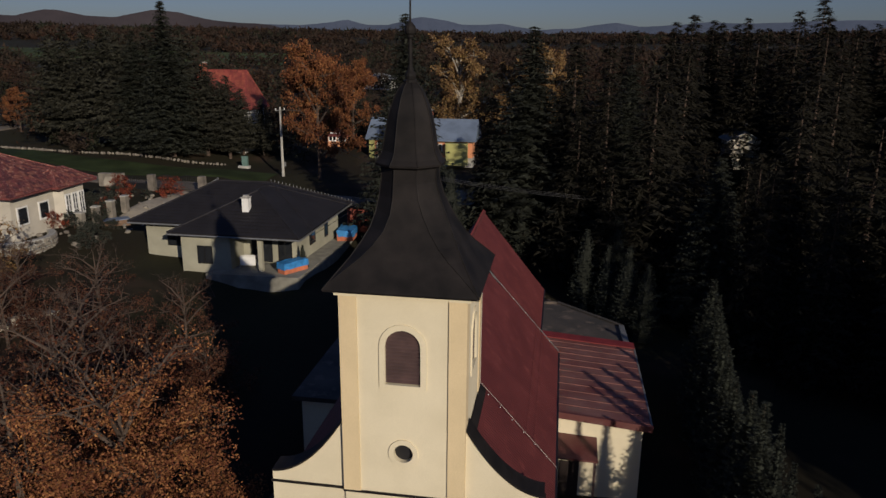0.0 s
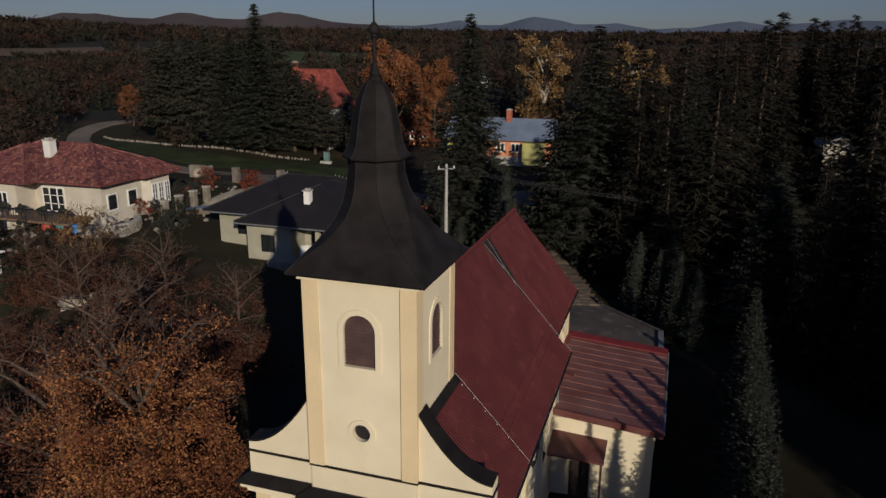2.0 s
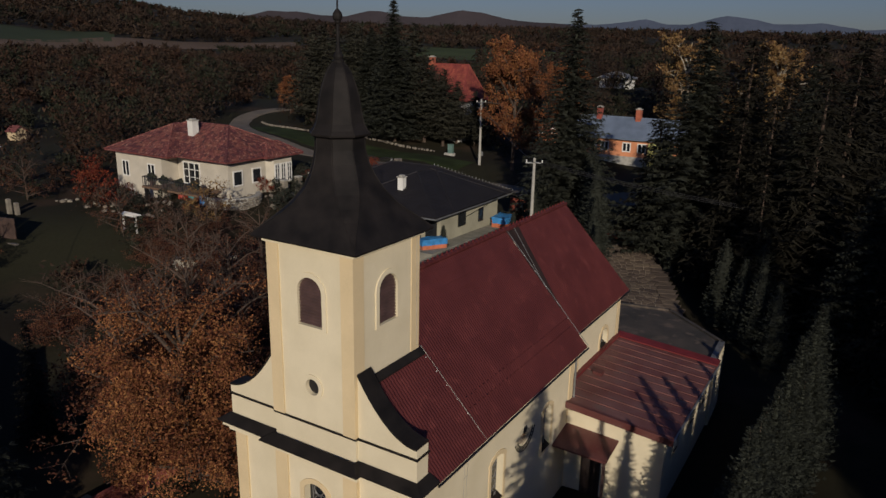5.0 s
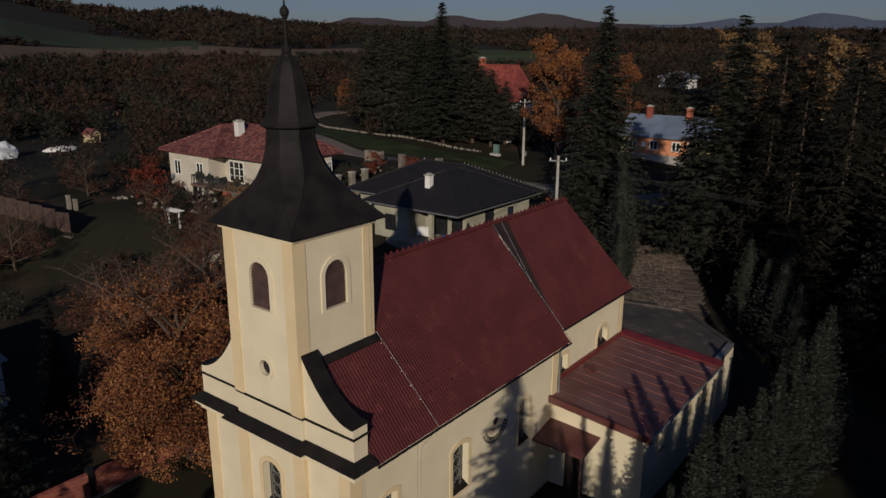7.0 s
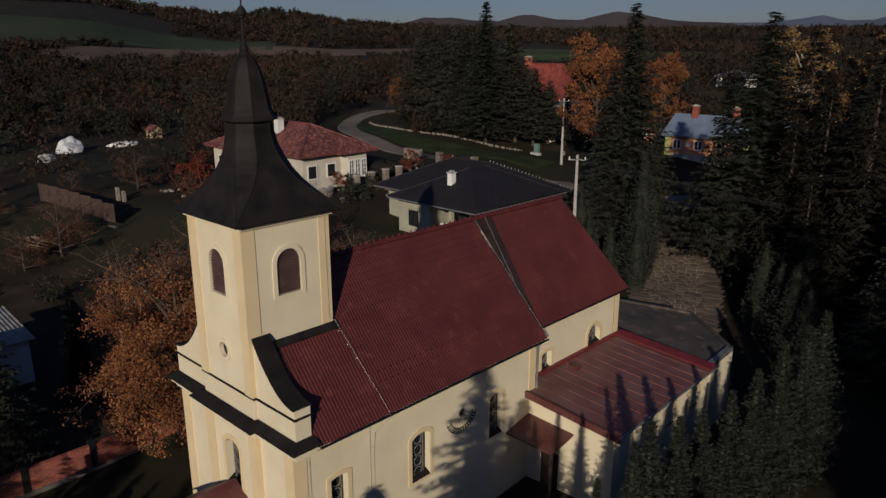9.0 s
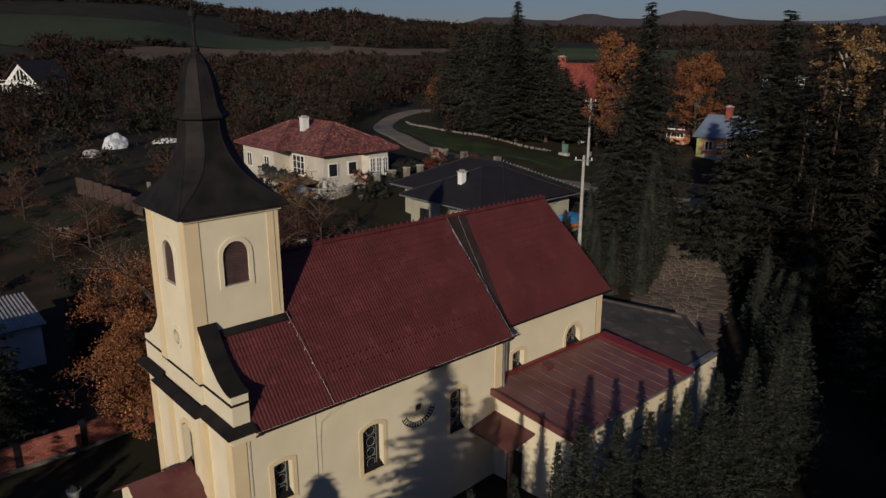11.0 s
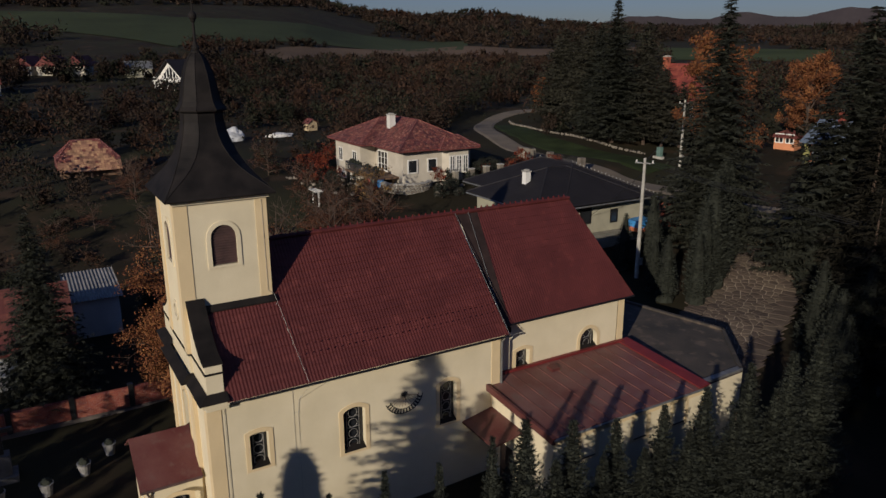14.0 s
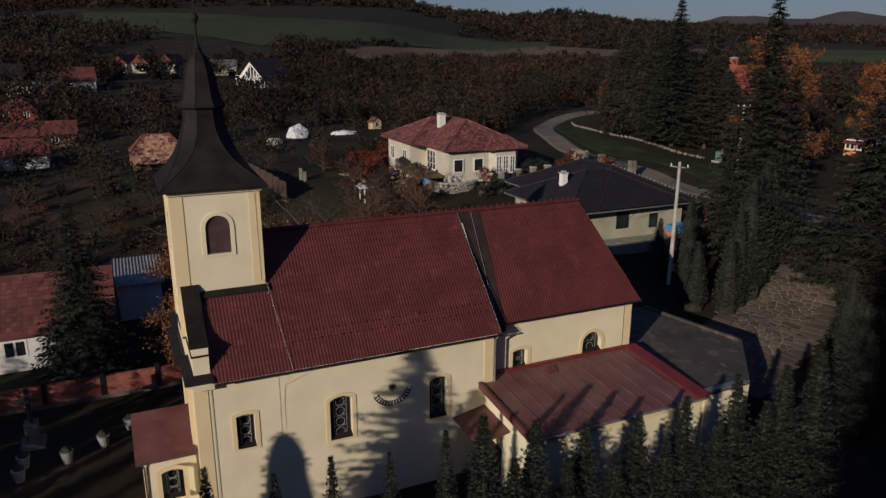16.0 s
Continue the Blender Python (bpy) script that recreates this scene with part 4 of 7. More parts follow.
# trees south-east of the church that throw their shade on its wall
for i, (x, y, s) in enumerate(((14.2, 8.95, 0.77), (14.6, 11.6, 0.64), (13.4, 9.6, 0.56))):
    plant(spruce_a, x, y, rnd.uniform(0, 360), s, wide=(1.5, 1.3, 1.35)[i])
# unseen trees added south and east to shade yard, hedge and ground
for i, (x, y, s) in enumerate(((24, -8, 0.7), (31, -14, 0.85), (39, -4, 0.9), (42, 8, 0.85), (46, -16, 1.0), (46, 16, 0.9), (41, 23, 0.8), (52, 6, 1.0), (36, 1, 0.7), (33.5, 12, 0.48), (36, 8.5, 0.55), (34.5, 4.5, 0.5), (38, 13, 0.6), (37, 18, 0.6), (34, 21.5, 0.45), (40.5, 18.5, 0.7), (36.5, 25, 0.55), (47, 27, 0.9), (-16, -11, 0.45), (-11, -10, 0.5), (-6, -11, 0.84), (-1, -10, 0.80), (4, -11, 0.78), (9, -10, 0.52), (13.5, -12, 0.58), (18, -9, 0.55), (-21, -12, 0.45), (-26, -14, 0.5), (-13, -18, 0.75), (0, -20, 0.8), (12, -21, 0.8), (22.3, 5.5, 0.72), (22.6, 1.5, 0.72), (22.4, 9.3, 0.68), (22.6, 12.6, 0.62), (22.0, -3, 0.74), (-7, 5.5, 0.3), (-4.5, 4.2, 0.32), (-2, 3, 0.32), (-10, 6.2, 0.3), (-13, 5, 0.33), (-8, 0, 0.45), (-4, -1, 0.42), (0, -2, 0.45), (-12, 1, 0.45), (-16, 0, 0.45), (4, -2.5, 0.5), (26, 7.5, 0.5), (29.5, 4.5, 0.55), (28.5, 11.5, 0.5), (31.5, 15.5, 0.5), (27.5, 16.5, 0.42), (31, 9, 0.5), (26.5, 0.5, 0.55), (30.5, 20.5, 0.45), (33, 26, 0.5), (28.5, 21.5, 0.6), (25.5, 25, 0.55), (23.5, 28.5, 0.5), (22.5, 33, 0.5), (26.5, 31, 0.6))):
    plant(kinds[i % 2], x, y, rnd.uniform(0, 360), s)

# belt of tall firs the camera never sees, added only to shade the wood
for i in range(30):
    t = (i // 2) / 14
    plant(kinds[i % 2], 41 + 56 * t + rnd.uniform(-2, 2) + 5 * (i % 2), 4 + 54 * t + rnd.uniform(-2, 2) - 3 * (i % 2), rnd.uniform(0, 360), rnd.uniform(1.35, 1.6), label="very tall fir added out of view to shade the wood")

# three more unseen firs added to shade its near end
for x, y in ((42, 11), (45.5, 7), (40, 8)):
    plant(wood_a, x, y, x * 20, 1.5, label="very tall fir added out of view to shade the wood")

thuja = conifer("thuja", 7, 1.45, 7, THUJA, whorls=52, arms=11, droop=-0.5, base=0.01, label="dense dark green column-shaped thuja", spray=0.5, shape=0.62, steps=4, ragged=0.25, twigs=3, heart=0.66)
cypress = conifer("cypress", 8.4, 1.7, 8, THUJA, whorls=64, arms=12, droop=-0.5, base=0.02, label="bushy grey-green garden conifer in a row beside the church", spray=0.36, shape=0.9, steps=6, ragged=0.5, twigs=4, heart=0.3)
plant(thuja, -7.5, 57.3, 0, 0.8, first=True)
for i, (x, y, s) in enumerate(((-8.4, 58.9, 1.05), (-9.0, 60.4, 1.35), (-9.9, 62.0, 1.3), (-10.8, 63.6, 1.3), (-11.6, 65.4, 1.25), (-8.9, 55.4, 0.75), (-10.6, 55.9, 0.6), (-12.4, 57.9, 0.75), (-15.2, 57.2, 0.7), (-14.3, 59.4, 0.9), (-3.0, 64.5, 0.8), (-5.0, 67.8, 0.9), (-20.0, 53.4, 0.36), (2.7, 56.6, 0.95), (4.4, 55.2, 0.85), (5.8, 53.6, 0.95), (7.1, 52.2, 0.85), (5.2, 57.6, 1.05))):
    plant(thuja, x, y, i * 50, s)
# never in view; shaped to throw the rounded shadow on the nave wall
column = conifer("thuja", 9.5, 0.98, 9, THUJA, whorls=70, arms=13, droop=-0.5, base=0.01, label="slim clipped column of dark green thuja", spray=0.6, shape=0.32, steps=4, ragged=0.12, heart=0.95)
plant(column, 9.0, 9.7, 0, 1.0, first=True)
plant(cypress, 9.2, 18.4, 0, 1.08, first=True, wide=0.74)
for i, (x, y, tip) in enumerate(((9.2, 20.5, 1.9), (9.2, 22.4, 2.0), (9.1, 24.5, 1.5), (9.2, 26.6, 1.9), (9.0, 28.2, 2.0), (9.1, 30.4, 1.4), (9.0, 32.8, 0.8), (9.2, 35.3, 0.9), (9.4, 37.6, 1.3), (9.6, 40.2, 1.9), (10.0, 42.6, 2.0), (10.1, 44.6, 2.2), (9.4, 13.5, 1.0))):
    plant(cypress, x, y, i * 47, (tip + 6.5) / 8.6, wide=0.74 if y < 28 else 1.2)
for i, (x, y, tip) in enumerate(((9.5, 29.3, 0.2), (9.6, 31.6, -0.3), (9.5, 34.0, -0.6), (9.7, 36.4, -0.3), (10.0, 38.9, 0.2), (10.2, 41.4, 0.6))):
    plant(cypress, x, y, 20 + i * 61, (tip + 6.5) / 8.6, wide=1.35)

maple = leafy("maple", 11.6, 4.5, 11, LEAF_ORANGE, 90000, 0.068, "broad orange autumn tree with bare upper twigs", bare=0.26, fill=0.42, clear=0.03, limbs=19)
plant(maple, -16.2, 22.6, 0, 1.0, first=True)
LEAF_RUST = material("rust_leaf", (0.155, 0.058, 0.028), 0.8, 0.4, 0.5, 6, 0.0, tint=(0.25, 0.098, 0.04), island=0.4, gloss=0.1)
maple_b = leafy("maple", 13, 4.2, 12, LEAF_RUST, 17000, 0.14, "tall orange autumn maple beside the road", clear=0.16, limbs=13, fill=0.0)
plant(maple_b, -29.4, 85.4, 0, 1.28, first=True, wide=0.78)
plant(maple_b, -30.6, 105, 100, 1.0, wide=0.85, label="orange autumn maple behind the road")
plant(maple_b, -87.0, 105.5, 60, 0.55, label="small golden autumn tree at the road bend")
brown = leafy("bare_tree", 8, 3.8, 13, LEAF_BROWN, 5200, 0.085, "brown autumn tree that has lost most of its leaves", bare=0.5, clear=0.08, limbs=12)
plant(brown, -22.0, 23.5, 0, 1.2, first=True)
plant(brown, -24.5, 30.0, 130, 1.15)
plant(brown, -20.0, 29.0, 60, 1.0)
plant(brown, -27.5, 36.0, 200, 0.9)
plant(brown, -30.5, 42.0, 20, 0.75)
plant(brown, -24.0, 41.5, 300, 0.7)
plant(brown, -35.0, 38.5, 80, 0.75)
plant(brown, -38.5, 44.5, 140, 0.6)
thicket = leafy("bare_tree", 5, 3.0, 19, LEAF_BROWN, 7500, 0.085, "low brown autumn thicket on the garden slope", bare=0.3, clear=0.02, limbs=14, fill=0.4)
plant(thicket, -24.5, 24.0, 0, 1.15, first=True)
for i, (x, y, s) in enumerate(((-22.5, 33.5, 1.05), (-27.5, 29.5, 0.95), (-32.5, 32.5, 0.8), (-30.0, 37.5, 0.85), (-37.5, 34.0, 0.65), (-26.0, 38.5, 0.8), (-35.5, 27.5, 0.7), (-41.0, 39.5, 0.6), (-36.0, 41.0, 0.6), (-20.5, 37.5, 0.8))):
    plant(thicket, x, y, i * 83, s)
red_bush = leafy("shrub", 2.6, 1.7, 14, LEAF_RED, 1500, 0.10, "dark red autumn garden shrub", clear=0.05, limbs=11)
plant(red_bush, -63.5, 48.0, 0, 0.9, first=True)
gold = leafy("bare_tree", 7, 3.0, 15, LEAF_GOLD, 1700, 0.15, "ochre autumn tree with thin foliage", clear=0.08, bare=0.3, limbs=11)
plant(gold, -41.5, 46.0, 0, 0.72, first=True)
birch = leafy("birch", 16, 3.8, 16, LEAF_GOLD, 15000, 0.19, "birch with white trunk and thin golden foliage", bark=BIRCH, clear=0.08, limbs=17, fill=0.3)
plant(birch, -16.7, 121, 0, 1.12, first=True)
plant(birch, -2.0, 110, 70, 1.05)
plant(birch, -7.5, 116, 140, 0.9)
for i in range(20):
    x, y = rnd.uniform(-66, -26), rnd.uniform(4, 43)
    if -40 < x < -26 and 0 < y < 21 or -62 < x < -48 and y > 34:
        continue
    plant(brown, x, y, rnd.uniform(0, 360), rnd.uniform(0.4, 0.78))
for i, (x, y, s) in enumerate(((-57, 48.3, 0.6), (-46.3, 69.5, 0.7), (-43.5, 66, 0.5), (-43.2, 62.0, 0.45), (-41.3, 70.8, 0.75), (-69, 52, 1.0), (-44.0, 55.6, 0.6), (-45, 47.2, 0.5))):
    plant(red_bush, x, y, i * 70, s)
plant(red_bush, -57.0, 44.9, 35, 1.25)
plant(spruce_b, -20.4, 13.6, 20, 0.62, wide=1.4, label="dark ragged spruce beside the brick wall")
plant(wood_b, -26, 20.5, 20, 0.4)


# ---- woods ----
def clump(verts, faces, rnd, x, y, z, h, lobes, n, leaf=0.4, broad=1.0):
    """An uneven autumn crown: ragged lobes of slim twigs and leaves over a few upright stems."""
    w, top = h * broad * rnd.uniform(0.28, 0.46), h * rnd.uniform(0.32, 0.44)
    for k in range(lobes):
        a, q, t = rnd.uniform(0, 6.283), rnd.random() ** 0.5, rnd.uniform(-0.85, 0.95)
        q *= (1 - t * t) ** 0.5
        ox, oy, oz = x + w * q * math.cos(a), y + w * q * math.sin(a), z + h * 0.46 + top * t
        r = h * rnd.uniform(0.16, 0.30)
        for _ in range(n):
            dx, dy, dz = rnd.gauss(0, 0.5), rnd.gauss(0, 0.5), rnd.gauss(0.05, 0.5)
            cx, cy, cz = ox + dx * r, oy + dy * r, max(z, oz + dz * r)
            ux, uy, uz = rnd.gauss(0, 1) + dx, rnd.gauss(0, 1) + dy, rnd.gauss(0.4, 1)
            m = leaf * rnd.uniform(0.6, 1.5) / (ux * ux + uy * uy + uz * uz + 0.05) ** 0.5
            g = leaf * rnd.uniform(0.22, 0.42)
            b = rnd.uniform(0, 6.283)
            i = len(verts)
            verts += [(cx - g * math.cos(b), cy - g * math.sin(b), cz), (cx + g * math.cos(b), cy + g * math.sin(b), cz + g * rnd.uniform(-1, 1)), (cx + ux * m, cy + uy * m, cz + uz * m)]
            faces.append((i, i + 1, i + 2))


def clear_of(x, y):
    """Places that stay open: road, gardens, houses, fields, and the camera's sight lines to far houses."""
    return (-64 < x < -14 and 47 < y < 93) or (-40 < x < -14 and 0 < y < 24) or (x > -18 and y < 100) or (-90 < x < -60 and 70 < y < 102 and abs((y - 81) - (x + 72) * -1.1) < 11) or (-90 < x < -76 and 14 < y < 30) or (-72 < x < -44 and 20 < y < 41) or (-30 < x < -12 and 90 < y < 108) or (-110 < x < -86 and 38 < y < 68) or (-207 < x < -178 and 46 < y < 68) or (-52 < x < -24 and 150 < y < 235)


# open fields, by bearing and distance: (bearing from, to, near, far at the first bearing, near, far at the last, colour)
FIELDS = [(56, 77.5, 565, 650, 425, 600, (0.046, 0.057, 0.026)), (77.5, 90.5, 425, 600, 560, 671, (0.046, 0.057, 0.026)), (43, 72, 660, 765, 345, 410, (0.13, 0.088, 0.056)), (22, 41.5, 490, 690, 560, 755, (0.060, 0.075, 0.026)), (-2, 10, 250, 330, 250, 330, (0.05, 0.055, 0.02))]


def in_field(az, r):
    for a0, a1, n0, f0, n1, f1, _ in FIELDS:
        t = (az - a0) / (a1 - a0)
        if 0 < t < 1 and n0 + (n1 - n0) * t - 12 < r < f0 + (f1 - f0) * t:
            return True
    return False


def fields():
    for a0, a1, n0, f0, n1, f1, colour in FIELDS:
        verts, faces = [], []
        n, m = 40, 10
        for i in range(n + 1):
            t = i / n
            az = math.radians(a0 + (a1 - a0) * t)
            for j in range(m + 1):
                r = n0 + (n1 - n0) * t + (f0 + (f1 - f0) * t - n0 - (n1 - n0) * t) * j / m
                r += 14 * noise.noise((az * 6, j * 0.3, a0))
                x, y = 12 - r * math.sin(az), 8 + r * math.cos(az)
                verts.append((x, y, ground_z(x, y) + 0.4))
        for i in range(n):
            for j in range(m):
                a = i * (m + 1) + j
                faces.append((a, a + 1, a + m + 2, a + m + 1))
        tagged(raw("field", verts, faces, material("field_crop", colour, 0.95, 0.3, 0.01, 0.3, 0.0, gloss=0.1)), "open autumn field between strips of woodland", "field", kind="structure")


fields()


def woods():
    """Scrub near the village and woodland beyond, each in three tones."""
    rnd = random.Random(21)
    rust = material("rust_wood_leaf", (0.040, 0.0225, 0.0165), 0.9, 0.5, 0.02, 0.6, 0.0, tint=(0.060, 0.033, 0.0215), island=0.3, gloss=0.1)
    dark = material("dark_wood_leaf", (0.022, 0.023, 0.0145), 0.9, 0.4, 0.02, 0.6, 0.0, island=0.3, gloss=0.1)
    tones = (("scrub", FAR_WOOD, "brown leafless scrub and small trees on the slopes"), ("scrub", rust, "rust-red autumn bushes on the slopes"), ("scrub", dark, "dark evergreen scrub on the slopes"))
    near, far = [([], []) for _ in tones], [([], []) for _ in tones]
    count = 0
    while count < 2100:
        az = math.radians(rnd.uniform(-38, 106))
        r = 55 + 275 * rnd.random() ** 1.3
        x, y = 12 - r * math.sin(az), 8 + r * math.cos(az)
        if clear_of(x, y) or (r < 105 and az > 0.9 and rnd.random() < 0.6) or in_field(math.degrees(az), r) or noise.noise((x * 0.02, y * 0.02, 3.0)) < -0.3:
            continue
        count += 1
        k = rnd.choice((0, 0, 0, 1, 1, 2, 2))
        h = 3.0 + 6.5 * rnd.random() ** 1.3 if r > 90 else rnd.uniform(1.5, 4.5)
        clump(*near[k], rnd, x, y, ground_z(x, y), h, 6, 38, 0.13 + 0.0036 * r)
    count = 0
    while count < 9800:
        az = math.radians(rnd.uniform(-42, 112))
        r = 300 * math.exp(rnd.random() * 1.75)
        x, y = 12 - r * math.sin(az), 8 + r * math.cos(az)
        if in_field(math.degrees(az), r) or noise.noise((x * 0.004, y * 0.004, 3.0)) + 0.16 < 0:
            continue
        count += 1
        tone = noise.noise((x * 0.012, y * 0.012, 9.0)) + rnd.uniform(-0.25, 0.25)
        k = 1 if tone > 0.3 else 2 if tone < -0.32 else 0
        clump(*far[k], rnd, x, y, ground_z(x, y) - 1, rnd.uniform(7, 12) * (0.5 if 42 < math.degrees(az) < 74 and r < 660 else 1), 4, 13, 0.6 + 0.0032 * r, 1.9)
    for (name, mat, label), n_, f_ in zip(tones, near, far):
        tagged(raw(name, *n_, mat), label, "scrub", kind="stuff")
        tagged(raw("woodland", *f_, mat), label.replace("on the slopes", "on the distant plain"), "woods", kind="stuff")


woods()


# ---- distant hills ----
def hills():
    near = [(20.5, 1.2), (22.5, 1.70), (25.5, 1.85), (27.2, 2.05), (29, 2.45), (30.4, 2.57), (31.5, 2.4), (33, 2.05), (35, 2.05), (36.6, 2.40), (37.5, 2.40), (39.3, 1.97), (41.2, 2.0), (43, 2.23), (45, 2.2), (46.8, 1.75), (49, 1.2)]
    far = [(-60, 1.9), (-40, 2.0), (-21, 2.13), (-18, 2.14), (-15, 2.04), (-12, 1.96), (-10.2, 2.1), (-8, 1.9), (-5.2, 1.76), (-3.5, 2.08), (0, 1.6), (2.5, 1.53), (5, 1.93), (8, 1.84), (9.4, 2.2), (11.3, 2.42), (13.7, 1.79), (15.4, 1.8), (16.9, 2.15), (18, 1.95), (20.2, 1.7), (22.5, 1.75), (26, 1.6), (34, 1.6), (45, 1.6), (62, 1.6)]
    # distance haze is put into the base colours and a faint glow
    for table, rr, base, glow, label in ((near, 2700, (0.036, 0.028, 0.026), (0.016, 0.0145, 0.0185, 1), "brown wooded hills before the horizon"), (far, 4000, (0.05, 0.055, 0.07), (0.026, 0.033, 0.050, 1), "distant hills on the horizon, blue haze painted into their colour")):
        verts, faces = [], []
        n = 240
        a0, a1 = table[0][0], table[-1][0]
        for i in range(n + 1):
            az = a0 + (a1 - a0) * i / n
            el = between(table, az) + 0.05 * noise.noise((az * 0.7, 0, 0)) + 0.02 * noise.noise((az * 4, 5, 0))
            a = math.radians(az)
            for r, k in ((rr * 0.93, 0.0), (rr, 1.0), (rr * 1.05, 0.2)):
                verts.append((12 - r * math.sin(a), 8 + r * math.cos(a), 15.5 + (r * math.tan(math.radians(el)) if k else -20) * (k if k else 1)))
        for i in range(n):
            for k in (0, 1):
                b = i * 3 + k
                faces.append((b, b + 3, b + 4, b + 1))
        m = material("painted_haze_hills", base, 1.0, 0.3, 0.004, 0.05, 0.0, gloss=0.0)
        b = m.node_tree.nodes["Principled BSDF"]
        # emission paints the haze; the hills are no light source
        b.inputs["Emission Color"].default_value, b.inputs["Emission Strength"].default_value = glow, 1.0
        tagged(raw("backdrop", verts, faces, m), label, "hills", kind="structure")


hills()


# ---- road, verge, stone wall ----
def ribbon(name, line, width, mat, lift, label, category, kind="structure"):
    """A strip that lies on the ground along a smooth line."""
    pts = []
    for k in range(len(line) - 1):
        p0, p1, p2, p3 = (Vector(line[max(0, min(len(line) - 1, k + q))]) for q in (-1, 0, 1, 2))
        for t in (0, 0.125, 0.25, 0.375, 0.5, 0.625, 0.75, 0.875):
            pts.append(0.5 * (2 * p1 + (p2 - p0) * t + (2 * p0 - 5 * p1 + 4 * p2 - p3) * t * t + (3 * p1 - p0 - 3 * p2 + p3) * t ** 3))
    verts, faces = [], []
    for i, p in enumerate(pts):
        d = (pts[min(i + 1, len(pts) - 1)] - pts[max(i - 1, 0)]).normalized()
        s = Vector((-d.y, d.x))
        for k in range(7):
            q = p + s * width * (k / 6 - 0.5)
            edge = -0.25 if k in (0, 6) else 0.0
            verts.append((q.x, q.y, ground_z(q.x, q.y) + lift + edge))
    for i in range(len(pts) - 1):
        for k in range(6):
            a = i * 7 + k
            faces.append((a, a + 7, a + 8, a + 1))
    return tagged(raw(name, verts, faces, mat), label, category, kind=kind)


ROAD_LINE = [(-6, 82), (-18, 79), (-30, 77.2), (-38, 76), (-46.6, 75.8), (-56, 76.9), (-65, 79.2), (-73.5, 82.4), (-81, 87.2), (-87, 92.6), (-90.5, 98), (-91.5, 106), (-88, 117)]
ribbon("road", ROAD_LINE, 4.2, ROAD, 0.12, "narrow pale asphalt village road bending uphill", "road")
ribbon("verge", [(-35, 83.4), (-43, 83.4), (-55, 83.0), (-64, 84.8), (-72, 87.6), (-79.5, 91.6)], 7.4, material("verge_grass", (0.029, 0.040, 0.014), 0.95, 0.35, 0.3, 6, 0.3, gloss=0.1), 0.09, "mown green grass verge above the road", "grass")


def stone_wall():
    w = thing("stone_wall", "low pale rubble stone wall along the verge", "wall")
    rnd = random.Random(31)
    line = [(-43.6, 88.8), (-48, 88.2), (-54, 88.0), (-64, 89.2), (-72, 90.8), (-80, 92.8), (-84, 95.0)]
    shared = []
    for k in range(4):
        bm = bmesh.new()
        bmesh.ops.create_icosphere(bm, subdivisions=1, radius=0.5)
        for v in bm.verts:
            v.co *= 1 + 0.3 * noise.noise(v.co * 2 + Vector((k * 7, 0, 0)))
        shared.append(mesh_of("stone", bm, STONE))
    for (x0, y0), (x1, y1) in zip(line, line[1:]):
        L = math.hypot(x1 - x0, y1 - y0)
        s = 0.0
        while s < L:
            x, y = x0 + (x1 - x0) * s / L + rnd.gauss(0, 0.08), y0 + (y1 - y0) * s / L + rnd.gauss(0, 0.08)
            ob = new("stone", rnd.choice(shared))
            ob.parent = w
            sz = rnd.uniform(0.3, 0.62)
            ob.location, ob.scale = (x, y, ground_z(x, y) + 0.22), (sz, sz * 0.8, rnd.uniform(0.32, 0.5))
            ob.rotation_euler = (0, 0, rnd.uniform(0, 6.28))
            s += rnd.uniform(0.3, 0.52)
    return w


stone_wall()


# ---- houses ----
def window_unit(parent, plane, c, z0, w, h, cols=2, rows=1, frame_mat=WHITE, label="white framed window"):
    win = thing("window", label, "")
    win.parent = parent
    bm = bmesh.new()
    f = 0.13
    def bar(a0, a1, u0, u1):
        prism(bm, [plane(a0, u0, -0.03), plane(a1, u0, -0.03), plane(a1, u1, -0.03), plane(a0, u1, -0.03)], Vector(plane(0, 0, 0.07)) - Vector(plane(0, 0, -0.03)))
    bar(c - w / 2, c - w / 2 + f, z0, z0 + h)
    bar(c + w / 2 - f, c + w / 2, z0, z0 + h)
    bar(c - w / 2 + f, c + w / 2 - f, z0, z0 + f)
    bar(c - w / 2 + f, c + w / 2 - f, z0 + h - f, z0 + h)
    for k in range(1, cols):
        a = c - w / 2 + w * k / cols
        bar(a - 0.07, a + 0.07, z0 + f, z0 + h - f)
    for k in range(1, rows):
        u = z0 + h * k / rows
        bar(c - w / 2 + f, c + w / 2 - f, u - 0.03, u + 0.03)
    part("window_frame", bm, frame_mat, win)
    bm = bmesh.new()
    bm.faces.new([bm.verts.new(plane(a, u, -0.012)) for a, u in rect(c - w / 2 + 0.03, c + w / 2 - 0.03, z0 + 0.03, z0 + h - 0.03)])
    part("pane", bm, GLASS, win)


